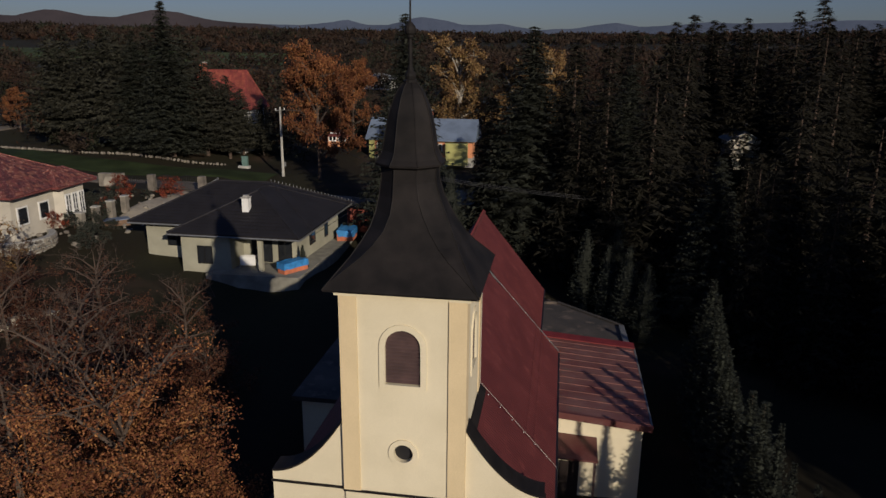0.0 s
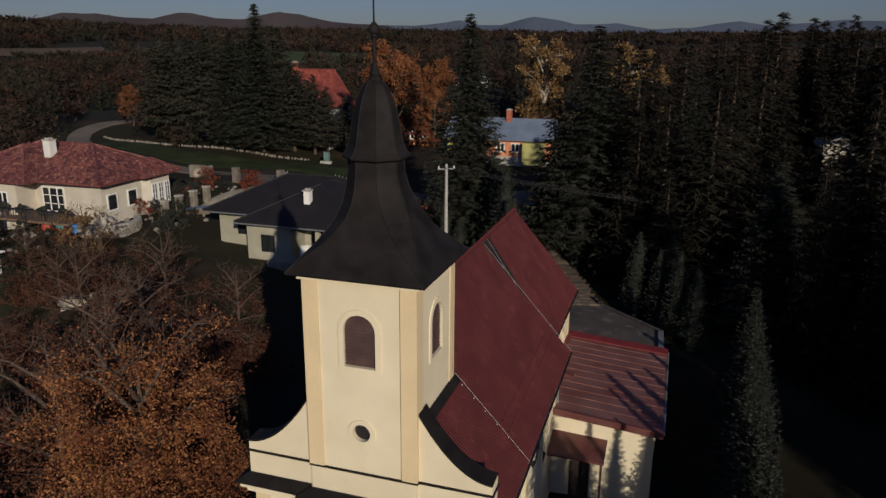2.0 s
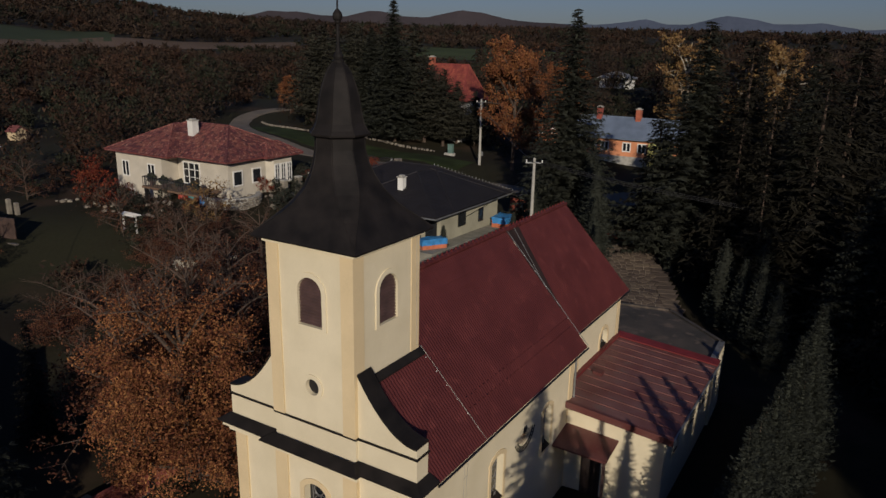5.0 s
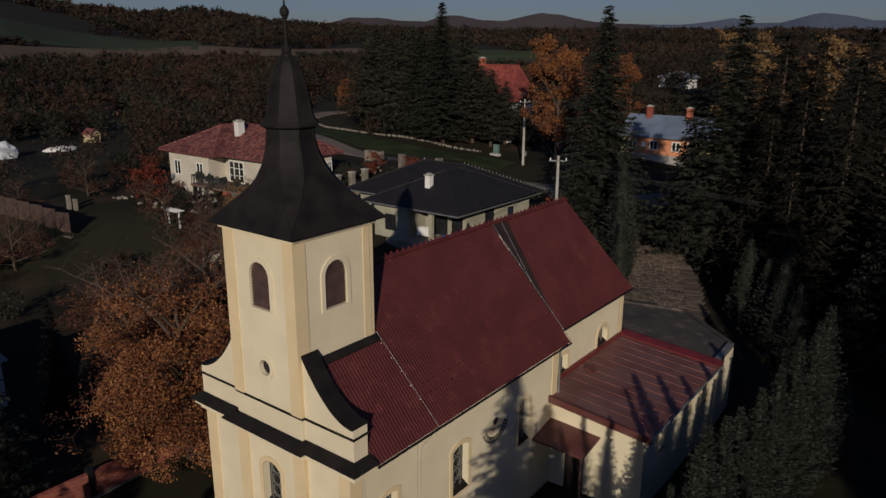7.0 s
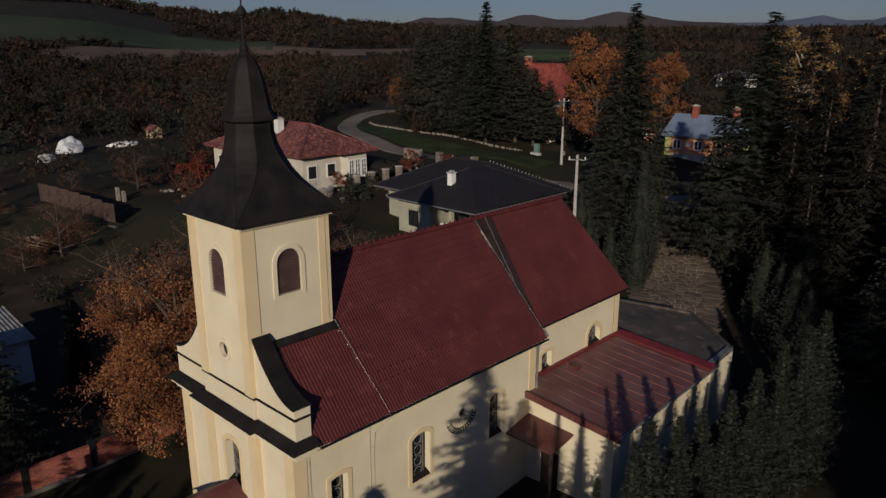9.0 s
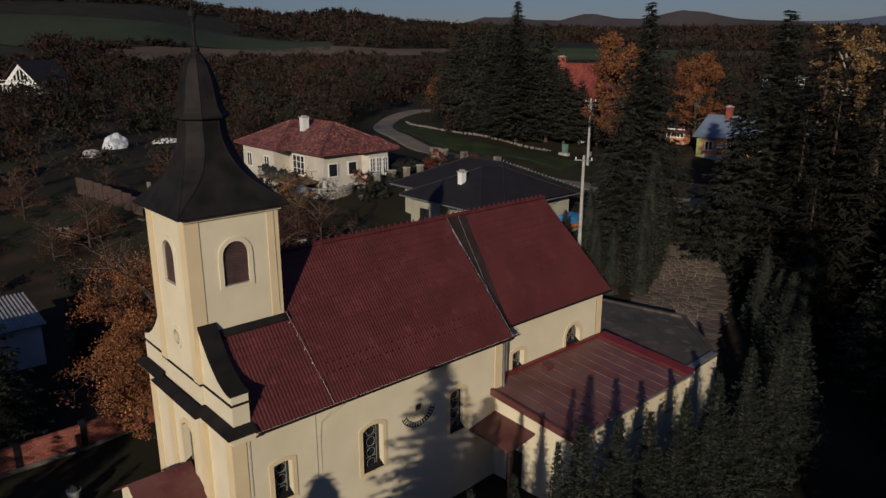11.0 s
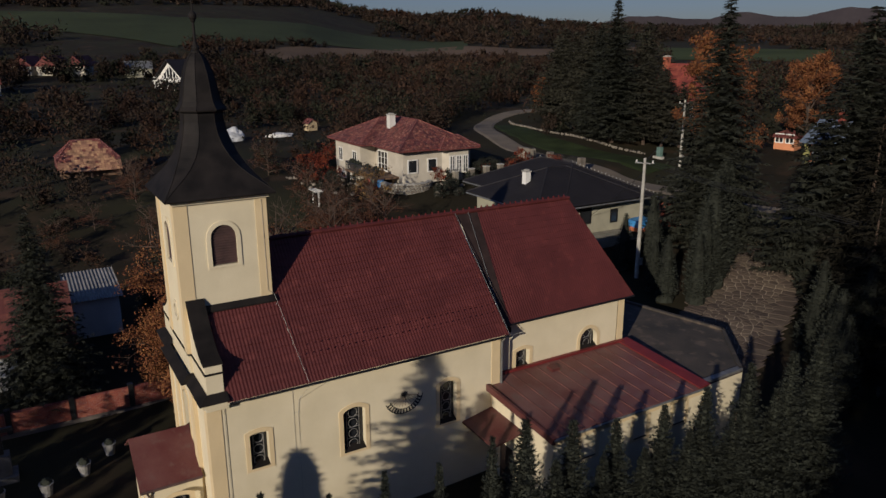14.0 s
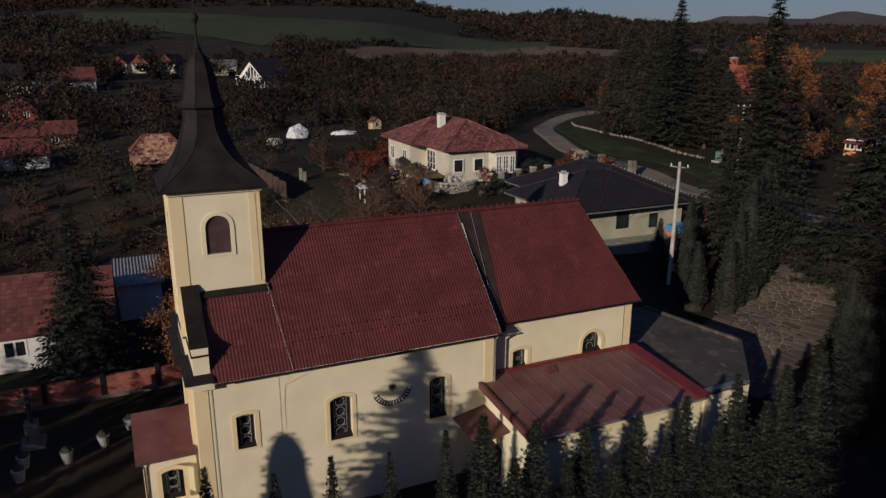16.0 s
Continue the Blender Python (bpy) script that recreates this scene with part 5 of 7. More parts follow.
def tile_quads(verts, faces, a, b, c, d, width, course, rnd, lift=0.05):
    """Lapped single tiles on the slope a-b (eave) to d-c (top)."""
    a, b, c, d = (Vector(p) for p in (a, b, c, d))
    up = ((c + d) / 2 - (a + b) / 2)
    rows = max(1, round(up.length / course))
    nrm = (b - a).cross(d - a).normalized()
    if nrm.z < 0:
        nrm = -nrm
    for j in range(rows):
        t0, t1 = j / rows, (j + 1) / rows
        l0, r0, l1, r1 = a.lerp(d, t0), b.lerp(c, t0), a.lerp(d, t1), b.lerp(c, t1)
        cols = max(1, round((r0 - l0).length / width))
        for i in range(cols):
            s0, s1 = i / cols, (i + 0.97) / cols
            k = len(verts)
            o = nrm * (lift + rnd.uniform(0, 0.02))
            o2 = nrm * 0.015
            verts += [tuple(l0.lerp(r0, s0) + o), tuple(l0.lerp(r0, s1) + o), tuple(l1.lerp(r1, s1) + o2), tuple(l1.lerp(r1, s0) + o2)]
            faces.append((k, k + 1, k + 2, k + 3))


def hip_roof(parent, x0, x1, y0, y1, ze, zr, mat, hip=None, tiles=(0.33, 0.42), seed=1, label=""):
    """A hipped (hip > 0) or gabled (hip = 0) roof, ridge along the longer side, tiles laid one by one."""
    along_x = (x1 - x0) >= (y1 - y0)
    half = ((y1 - y0) if along_x else (x1 - x0)) / 2
    hip = half if hip is None else hip
    if along_x:
        r0, r1 = (x0 + hip, (y0 + y1) / 2, zr), (x1 - hip, (y0 + y1) / 2, zr)
        A, B, C, D = (x0, y0, ze), (x1, y0, ze), (x1, y1, ze), (x0, y1, ze)
    else:
        r0, r1 = ((x0 + x1) / 2, y0 + hip, zr), ((x0 + x1) / 2, y1 - hip, zr)
        A, B, C, D = (x1, y0, ze), (x1, y1, ze), (x0, y1, ze), (x0, y0, ze)
    bm = bmesh.new()
    v = [bm.verts.new(p) for p in (A, B, C, D, r0, r1)]
    low = [bm.verts.new((p[0], p[1], ze - 0.16)) for p in (A, B, C, D)]
    for f in ((0, 1, 5, 4), (2, 3, 4, 5), (1, 2, 5), (3, 0, 4)):
        bm.faces.new([v[i] for i in f])
    for i in range(4):
        bm.faces.new((low[i], low[(i + 1) % 4], v[(i + 1) % 4], v[i]))
    bm.faces.new(low[::-1])
    roof = part("roof", bm, mat, parent, label)
    rnd = random.Random(seed)
    verts, faces = [], []
    tile_quads(verts, faces, A, B, r1, r0, *tiles, rnd)
    tile_quads(verts, faces, C, D, r0, r1, *tiles, rnd)
    if hip > 0.2:
        tile_quads(verts, faces, B, C, r1, r1, *tiles, rnd)
        tile_quads(verts, faces, D, A, r0, r0, *tiles, rnd)
    t = raw("roof_tiles", verts, faces, mat, roof)
    tagged(t, kind="stuff")
    bm = bmesh.new()
    lines = [(r0, r1)] + ([(A, r0), (D, r0), (B, r1), (C, r1)] if hip > 0.2 else [])
    for p, q in lines:
        if (Vector(p) - Vector(q)).length > 0.3:
            tube(bm, [p, q], 0.10, 6)
    part("ridge_tiles", bm, mat, roof)
    return roof


def chimney(parent, x, y, z0, z1, w=0.6, mat=WHITE, cap=CONCRETE):
    bm = bmesh.new()
    box(bm, x - w / 2, x + w / 2, y - w / 2, y + w / 2, z0, z1)
    c = part("chimney", bm, mat, parent)
    bm = bmesh.new()
    box(bm, x - w / 2 - 0.08, x + w / 2 + 0.08, y - w / 2 - 0.08, y + w / 2 + 0.08, z1, z1 + 0.08)
    box(bm, x - w / 3, x + w / 3, y - w / 3, y + w / 3, z1 + 0.08, z1 + 0.22)
    part("chimney_cap", bm, cap, c)


# house with the mottled red roof
h1 = thing("house", "cream rendered house with mottled red hipped tile roof and balcony", "house")
bm = bmesh.new()
prism(bm, [(-60.2, 49.8, -2.5), (-52.6, 49.8, -2.5), (-52.6, 51.9, -2.5), (-44.4, 51.4, -2.5), (-44.2, 56.4, -2.5), (-43.6, 57.0, -2.5), (-43.5, 59.6, -2.5), (-44.4, 60.4, -2.5), (-60.2, 60.4, -2.5)], (0, 0, 6.65))
part("wall", bm, HOUSE, h1)
hip_roof(h1, -60.8, -43.4, 50.4, 61.2, 4.15, 6.95, RED_TILES, seed=3, label="mottled red tile roof")
hip_roof(h1, -61.0, -50.6, 49.0, 60.2, 4.16, 6.80, RED_TILES, seed=5, label="mottled red tile roof of the side wing")
hip_roof(h1, -46.8, -42.9, 55.4, 60.9, 4.10, 5.4, RED_TILES, seed=4)
chimney(h1, -52.2, 53.9, 5.5, 7.4, 0.8, HOUSE_WHITE)
for c, z, w, h, cols in ((-58.6, 1.3, 1.25, 1.75, 2), (-54.3, 1.3, 1.25, 1.75, 2), (-58.0, -0.75, 1.3, 0.75, 2), (-55.2, -0.75, 1.2, 0.75, 2)):
    window_unit(h1, south(49.8), c, z, w, h, cols)
window_unit(h1, south(51.70), -50.2, 1.0, 2.7, 2.4, 3, 3)
for c, z, w, h, cols in ((52.5, 1.4, 1.3, 1.6, 1), (55.1, 1.4, 1.3, 1.6, 1)):
    window_unit(h1, east(-44.22), c, z, w, h, cols)
for c in (57.4, 58.3, 59.2):
    window_unit(h1, east(-43.5), c, 1.1, 0.78, 2.1, 2, 4)
bm = bmesh.new()
box(bm, -54.2, -45.6, 48.4, 51.8, 0.72, 0.92)
part("balcony", bm, WOOD, h1, "dark balcony slab")
bm = bmesh.new()
for k in range(30):
    x = -54.1 + k * 0.29
    tube(bm, [(x, 48.5, 0.92), (x, 48.5, 1.9)], 0.04, 4, False)
for k in range(11):
    y = 48.5 + k * 0.3
    tube(bm, [(-54.1, y, 0.92), (-54.1, y, 1.9)], 0.04, 4, False)
tube(bm, [(-54.1, 51.6, 1.9), (-54.1, 48.5, 1.9), (-45.7, 48.5, 1.9)], 0.06, 5)
part("balcony_rail", bm, BLACK_IRON, h1, "black wrought iron balcony railing")
for x in (-53.8, -46.0):
    bm = bmesh.new()
    box(bm, x - 0.18, x + 0.18, 48.5, 48.86, -2.5, 0.72)
    part("post", bm, BLACK_IRON, h1)
bm = bmesh.new()
arc = [math.radians(-100 + k * 18) for k in range(10)]
prism(bm, [(-44.6 + 3 * math.cos(a), 51.8 + 3 * math.sin(a), -2.2) for a in arc] + [(-44.6 + 2.5 * math.cos(a), 51.8 + 2.5 * math.sin(a), -2.2) for a in arc[::-1]], (0, 0, 2.9))
wall = part("terrace_wall", bm, CONCRETE, h1, "curved rubble stone terrace wall")
rnd = random.Random(33)
blocks = []
for k in range(4):
    bm = bmesh.new()
    bmesh.ops.create_icosphere(bm, subdivisions=1, radius=0.5)
    for v in bm.verts:
        v.co *= 1 + 0.4 * noise.noise(v.co * 2 + Vector((k * 9, 0, 0)))
    blocks.append(mesh_of("stone", bm, STONE))
for row in range(8):
    for k in range(22):
        a = math.radians(-98 + (k + 0.5 * (row % 2) + rnd.uniform(-0.2, 0.2)) * 7.2)
        ob = new("stone", rnd.choice(blocks))
        ob.parent = wall
        ob.location = (-44.6 + 3.0 * math.cos(a), 51.8 + 3.0 * math.sin(a), -1.9 + row * 0.34)
        ob.rotation_euler = (0, 0, a + 1.57)
        ob.scale = (rnd.uniform(0.36, 0.52), 0.22, rnd.uniform(0.28, 0.42))

# bungalow with the dark roof
h2 = thing("house", "unfinished grey-beige bungalow with black hipped roof and front terrace", "house")
bm = bmesh.new()
prism(bm, [(-34.6, 55.0, -3.6), (-29.6, 55.0, -3.6), (-29.6, 51.7, -3.6), (-25.4, 51.7, -3.6), (-25.4, 54.2, -3.6), (-20.8, 54.2, -3.6), (-20.4, 64.2, -3.6), (-34.6, 64.2, -3.6)], (0, 0, 5.35))
part("wall", bm, HOUSE_GREY, h2)
hip_roof(h2, -35.6, -19.3, 53.9, 65.2, 1.85, 4.55, DARK_TILES, seed=6, label="black hipped roof")
hip_roof(h2, -30.3, -19.3, 50.9, 64.0, 1.853, 4.45, DARK_TILES, seed=7, label="black hipped roof of the front wing")
chimney(h2, -24.8, 53.9, 2.6, 4.3, 0.55, WHITE)
window_unit(h2, south(51.7), -27.6, -0.8, 1.3, 1.5, 2, frame_mat=BLACK_IRON, label="dark framed window")
window_unit(h2, south(54.2), -23.8, -1.15, 1.8, 2.3, 2, frame_mat=BLACK_IRON, label="dark framed glass door")
window_unit(h2, south(54.2), -21.8, -1.15, 1.2, 2.3, 1, frame_mat=BLACK_IRON, label="dark framed glass door")
window_unit(h2, south(55.0), -31.9, -0.4, 1.6, 1.1, 2, frame_mat=BLACK_IRON, label="dark framed window")
window_unit(h2, east(-20.6), 57.6, -0.3, 1.3, 1.5, 1, frame_mat=BLACK_IRON, label="dark framed window")
window_unit(h2, east(-20.5), 61.0, -0.5, 0.9, 1.3, 1, frame_mat=BLACK_IRON, label="dark framed window")
bm = bmesh.new()
box(bm, -23.1, -22.75, 51.7, 52.05, -1.2, 1.7)
part("column", bm, HOUSE_GREY, h2)
bm = bmesh.new()
prism(bm, [(-27.0, 50.4, -3.8), (-19.4, 50.6, -3.8), (-18.9, 65.0, -3.8), (-20.4, 65.0, -3.8), (-20.8, 54.2, -3.8), (-25.4, 54.2, -3.8), (-25.4, 51.6, -3.8), (-27.0, 51.6, -3.8)], (0, 0, 2.6))
part("terrace", bm, material("rough_concrete", (0.24, 0.225, 0.18), 0.95, 0.3, 0.9, 25, 0.3), h2, "bare concrete terrace")
bm = bmesh.new()
for a, b in (((-30.3, 50.85), (-19.3, 50.85)), ((-19.25, 50.9), (-19.25, 65.2)), ((-35.6, 53.85), (-30.3, 53.85))):
    tube(bm, [(*a, 1.72), (*b, 1.72)], 0.07, 6)
part("gutter", bm, ZINC, h2)


def snow_guards(parent):
    bm = bmesh.new()
    tube(bm, [(0, 0, 0.1), (0, 0, 0.26)], 0.04, 4)
    shared = mesh_of("snow_hook", bm, ZINC)
    for k in range(24):
        t = k / 23
        for x1 in (-19.3, -35.6):
            x0 = -24.95 if x1 > -25 else -29.95
            ob = new("snow_hook", shared)
            ob.parent = parent
            ob.location = (x0 + (x1 - x0) * t, 59.55 + 5.65 * t, 4.55 - 2.7 * t)


snow_guards(h2)


def pile(name, x, y, z, sx, sy, sz, brick_label, turn):
    """A brick pallet half covered by a tarpaulin."""
    t = thing(name, brick_label, "brick stack", (x, y, z), turn)
    bm = bmesh.new()
    box(bm, -sx / 2, sx / 2, -sy / 2, sy / 2, 0, sz)
    part("bricks", bm, ORANGE_BRICK, t, "orange hollow bricks")
    verts, faces = [], []
    n = 9
    for j in range(n):
        for i in range(n):
            a, b = i / (n - 1) * 2 - 1, j / (n - 1) * 2 - 1
            drop = max(abs(a), abs(b))
            spread = 1.0 if drop > 0.99 else 1.3
            verts.append((a * spread * (sx / 2 + 0.06), b * spread * (sy / 2 + 0.06), sz + 0.10 - (sz * 0.65 if drop > 0.99 else 0) + 0.07 * noise.noise((a * 2.3, b * 2.3, x))))
    for j in range(n - 1):
        for i in range(n - 1):
            k = j * n + i
            faces.append((k, k + 1, k + n + 1, k + n))
    raw("tarpaulin", verts, faces, TARP, t, "blue tarpaulin")


pile("brick_stack", -20.5, 52.4, -1.2, 2.3, 0.9, 0.8, "orange bricks under a blue tarpaulin on the terrace", 58)
pile("brick_stack", -19.2, 63.2, -1.2, 1.5, 2.2, 0.9, "orange bricks under a blue tarpaulin beside the bungalow", 5)
rack = thing("drying_rack", "white folding drying rack with laundry on the terrace", "drying rack", (-24.3, 52.6, -1.2), 10)
bm = bmesh.new()
for x in (-0.7, 0.7):
    tube(bm, [(x, -0.3, 0), (x, 0.3, 0.95)], 0.02, 4)
    tube(bm, [(x, 0.3, 0), (x, -0.3, 0.95)], 0.02, 4)
for k in range(6):
    tube(bm, [(-0.7, -0.3 + k * 0.12, 0.95), (0.7, -0.3 + k * 0.12, 0.95)], 0.01, 4)
part("rack_frame", bm, WHITE, rack)
for k, y in enumerate((-0.28, 0.0, 0.28)):
    bm = bmesh.new()
    box(bm, -0.62 + 0.1 * k, 0.6 - 0.1 * k, y, y + 0.03, 0.25 + 0.05 * k, 0.97)
    part("laundry", bm, WHITE, rack, "white laundry")
shed = thing("shed", "small brick-red shed with dark roof behind the bungalow", "shed")
bm = bmesh.new()
box(bm, -20.2, -16.8, 66.6, 69.6, -2.2, 0.9)
part("wall", bm, BRICK, shed)
bm = bmesh.new()
prism(bm, [(-20.5, 66.3, 1.2), (-16.5, 66.3, 0.9), (-16.5, 69.9, 0.9), (-20.5, 69.9, 1.2)], (0, 0, 0.14))
part("roof", bm, BITUMEN, shed)

# house with the peach wall
h4 = thing("house", "peach rendered low house with blue-grey sheet roof and two brick chimneys", "house")
bm = bmesh.new()
box(bm, -26.4, -11.8, 98.8, 105.0, 0.2, 4.0)
part("wall", bm, PEACH, h4)
bm = bmesh.new()
box(bm, -26.45, -11.75, 98.74, 105.06, 0.2, 1.5)
part("plinth", bm, CONCRETE, h4)
hip_roof(h4, -26.9, -11.3, 98.2, 105.6, 3.95, 6.5, BLUE_ROOF, hip=0.0, tiles=(0.5, 4.6), label="blue-grey sheet metal roof")
chimney(h4, -23.8, 101.6, 5.6, 7.7, 0.7, BRICK)
chimney(h4, -18.2, 101.6, 5.6, 7.7, 0.7, BRICK)
for c in (-24.8, -21.8, -18.7, -16.6):
    window_unit(h4, south(98.8), c, 2.1, 1.2, 1.3, 2)
LIME = material("lime_render", (0.42, 0.40, 0.14), 0.9, 0.15, 1, 30, 0.1)
bm = bmesh.new()
box(bm, -15.4, -12.4, 97.6, 98.7, 0.6, 3.6)
part("porch", bm, LIME, h4, "lime yellow porch")
bm = bmesh.new()
box(bm, -26.5, -25.7, 98.70, 99.2, 0.6, 3.9)
part("corner_strip", bm, LIME, h4, "lime yellow corner strip")
bm = bmesh.new()
box(bm, -23.5, -22.9, 98.73, 98.8, 2.5, 3.1)
part("wall_plaque", bm, WHITE, h4, "small white wall plaque")

# tall red-roofed house behind the pines
h5 = thing("house", "white two-storey house with steep red tile roof", "house")
bm = bmesh.new()
box(bm, -53.0, -44.6, 97.4, 105, 0.5, 7.8)
part("wall", bm, HOUSE_WHITE, h5)
BRIGHT_TILES = material("bright_red_tiles", (0.25, 0.05, 0.035), 0.8, 0.25, 1.0, 15, 0.1, island=0.25)
hip_roof(h5, -53.6, -44.0, 96.8, 105.6, 7.6, 12.9, BRIGHT_TILES, hip=1.3, label="steep red tile roof")
for c in (-51.6, -48.8, -46.2):
    window_unit(h5, south(97.4), c, 4.6, 1.1, 1.5, 2)
    window_unit(h5, south(97.4), c, 1.8, 1.1, 1.5, 2)
chimney(h5, -51.8, 100.8, 11.6, 13.9, 0.8, BRICK)
# cottage hut with the patched clay roof
h6 = thing("barn", "small barn with patched orange clay tile half-hipped roof", "barn")
bm = bmesh.new()
box(bm, -86.6, -80.6, 18.6, 26.2, -3.5, -0.6)
part("wall", bm, WOOD, h6)


def half_hip_roof(parent, x0, x1, y0, y1, ze, zm, zr, hip):
    """Ridge along y, the gable ends hipped above zm; newer red tiles step along the hips."""
    xr = (x0 + x1) / 2
    f = (zm - ze) / (zr - ze)
    bm = bmesh.new()
    ends = []
    for y, yr in ((y0, y0 + hip), (y1, y1 - hip)):
        ends.append([bm.verts.new(p) for p in ((x1, y, ze), (x1 + (xr - x1) * f, y, zm), (xr, yr, zr), (x0 + (xr - x0) * f, y, zm), (x0, y, ze))])
    a, b = ends
    for k, m in ((0, 1), (1, 2), (2, 3), (3, 4), (4, 0)):
        bm.faces.new((a[k], a[m], b[m], b[k]))
    for e in ends:
        bm.faces.new((e[1], e[2], e[3]))
        bm.faces.new((e[0], e[1], e[3], e[4]))
    roof = part("roof", bm, RED_TILES, parent, "patched orange clay tiles")
    rnd = random.Random(17)
    sets = {True: ([], []), False: ([], [])}
    rows = 13
    for side in (x0, x1):
        out = Vector((zr - ze, 0, abs(side - xr))).normalized()
        out.x *= 1 if side > xr else -1
        for j in range(rows):
            t0, t1 = j / rows, (j + 1.04) / rows
            cut = hip * max(0.0, (t0 - f) / (1 - f))
            lo, hi = y0 + cut, y1 - cut
            cols = round((hi - lo) / 0.36)
            near, far_ = rnd.uniform(0.3, 0.8), rnd.uniform(0.6, 1.3)
            for i in range(cols):
                ya, yb = lo + (hi - lo) * i / cols, lo + (hi - lo) * (i + 0.95) / cols
                new_tile = t0 > f * 0.8 and (ya - lo < near or hi - yb < far_) or (3 < j < 7 and ya - lo < 1.5) or rnd.random() < 0.035
                verts, faces = sets[new_tile]
                k = len(verts)
                for y, t, lift in ((ya, t0, 0.06), (yb, t0, 0.06), (yb, min(t1, 1), 0.02), (ya, min(t1, 1), 0.02)):
                    p = Vector((side + (xr - side) * t, y, ze + (zr - ze) * t)) + out * (lift + rnd.uniform(0, 0.015))
                    verts.append(tuple(p))
                faces.append((k, k + 1, k + 2, k + 3))
    tagged(raw("roof_tiles", *sets[False], OLD_TILES, roof, "old orange clay tiles"), kind="stuff")
    tagged(raw("patch_tiles", *sets[True], RED_TILES, roof, "newer dark red patch tiles"), kind="stuff")
    for y, yr in ((y0, y0 + hip), (y1, y1 - hip)):
        for side in (x0, x1):
            bm = bmesh.new()
            tube(bm, [(side + (xr - side) * f, y, zm), (xr, yr, zr)], 0.12, 6)
            part("hip_tiles", bm, RED_TILES, roof, "dark red hip tiles")
    bm = bmesh.new()
    tube(bm, [(xr, y0 + hip, zr), (xr, y1 - hip, zr)], 0.13, 6)
    part("ridge_tiles", bm, RED_TILES, roof, "dark red ridge tiles")


half_hip_roof(h6, -87.4, -79.5, 18.3, 26.2, -0.7, 0.75, 3.1, 2.2)
for y in (18.7, 22.3, 25.8):
    bm = bmesh.new()
    box(bm, -79.9, -79.65, y - 0.12, y + 0.12, -3.2, -0.75)
    part("post", bm, WOOD, h6)

# house behind the brick wall
h7 = thing("house", "white cottage with dull red corrugated tile roof behind the brick wall", "house")
bm = bmesh.new()
box(bm, -31.8, -24.1, 1.0, 15.0, -7.0, -3.7)
part("wall", bm, HOUSE_WHITE, h7)
hip_roof(h7, -32.4, -23.6, 0.4, 15.6, -3.75, -0.7, material("dull_red_tiles", (0.14, 0.04, 0.03), 0.85, 0.3, 1.0, 15, 0.1, island=0.25), hip=0.0, label="dull red tile roof")
for c in (4.5, 9.0):
    window_unit(h7, east(-24.1), c, -5.5, 1.5, 1.3, 2)
shed2 = thing("shed", "shed with grey corrugated sheet roof and pale walls", "shed")
bm = bmesh.new()
box(bm, -35.6, -30.0, 15.7, 19.0, -6.6, -3.0)
part("wall", bm, HOUSE_WHITE, shed2)
verts, faces = [], []
for i in range(61):
    y = 15.4 + i * 3.9 / 60
    lift = 0.04 * math.cos(i * math.pi / 2)
    verts += [(-36.0, y, -2.3 + lift), (-29.6, y, -2.9 + lift)]
for i in range(60):
    faces.append((2 * i, 2 * i + 1, 2 * i + 3, 2 * i + 2))
raw("roof", verts, faces, material("grey_corrugated", (0.19, 0.18, 0.165), 0.7, 0.3, 1.5, 20, 0.1), shed2, "grey corrugated sheet roof")

# far houses
white_house = thing("house", "white gabled house with black roof and balcony on the slope", "house", (-214, 62.5, 2.7), -58)
bm = bmesh.new()
prism(bm, [(5, -6, -1), (5, 6, -1), (5, 6, 3.2), (5, 0, 8.6), (5, -6, 3.2)], (-12, 0, 0))
part("wall", bm, HOUSE_WHITE, white_house)
for s in (-1, 1):
    bm = bmesh.new()
    prism(bm, [(6.2, 0, 9.0), (6.2, s * 7.2, 2.4), (6.2, s * 7.2, 2.7), (6.2, 0, 9.3)], (-14, 0, 0))
    part("roof", bm, DARK_TILES, white_house, "black roof")
bm = bmesh.new()
prism(bm, [(5.03, -3.9, 3.6), (5.03, 3.9, 3.6), (5.03, 0, 7.3)], (0.02, 0, 0))
part("gable_glazing", bm, GLASS, white_house, "dark glazed gable")
# dark sheet behind the columns in place of the veranda's shade
bm = bmesh.new()
prism(bm, [(5.03, -5.2, -0.2), (5.03, 5.2, -0.2), (5.03, 5.2, 2.2), (5.03, -5.2, 2.2)], (0.02, 0, 0))
part("veranda_dark_band", bm, GLASS, white_house, "dark band standing for the shaded open veranda")
for y in (-5.6, -2.8, 0.0, 2.8, 5.6):
    bm = bmesh.new()
    box(bm, 6.0, 6.35, y - 0.18, y + 0.18, -1, 2.7)
    part("column", bm, WHITE, white_house)
for y, top in ((-2.6, 4.7), (-1.3, 5.9), (0.0, 7.2), (1.3, 5.9), (2.6, 4.7)):
    bm = bmesh.new()
    box(bm, 5.06, 5.2, y - 0.14, y + 0.14, 3.5, top)
    part("glazing_bar", bm, WHITE, white_house)
bm = bmesh.new()
box(bm, 5.0, 6.5, -6.0, 6.0, 2.7, 3.0)
box(bm, 6.38, 6.46, -6.0, 6.0, 3.85, 3.97)
part("balcony", bm, WHITE, white_house, "white balcony with top rail")


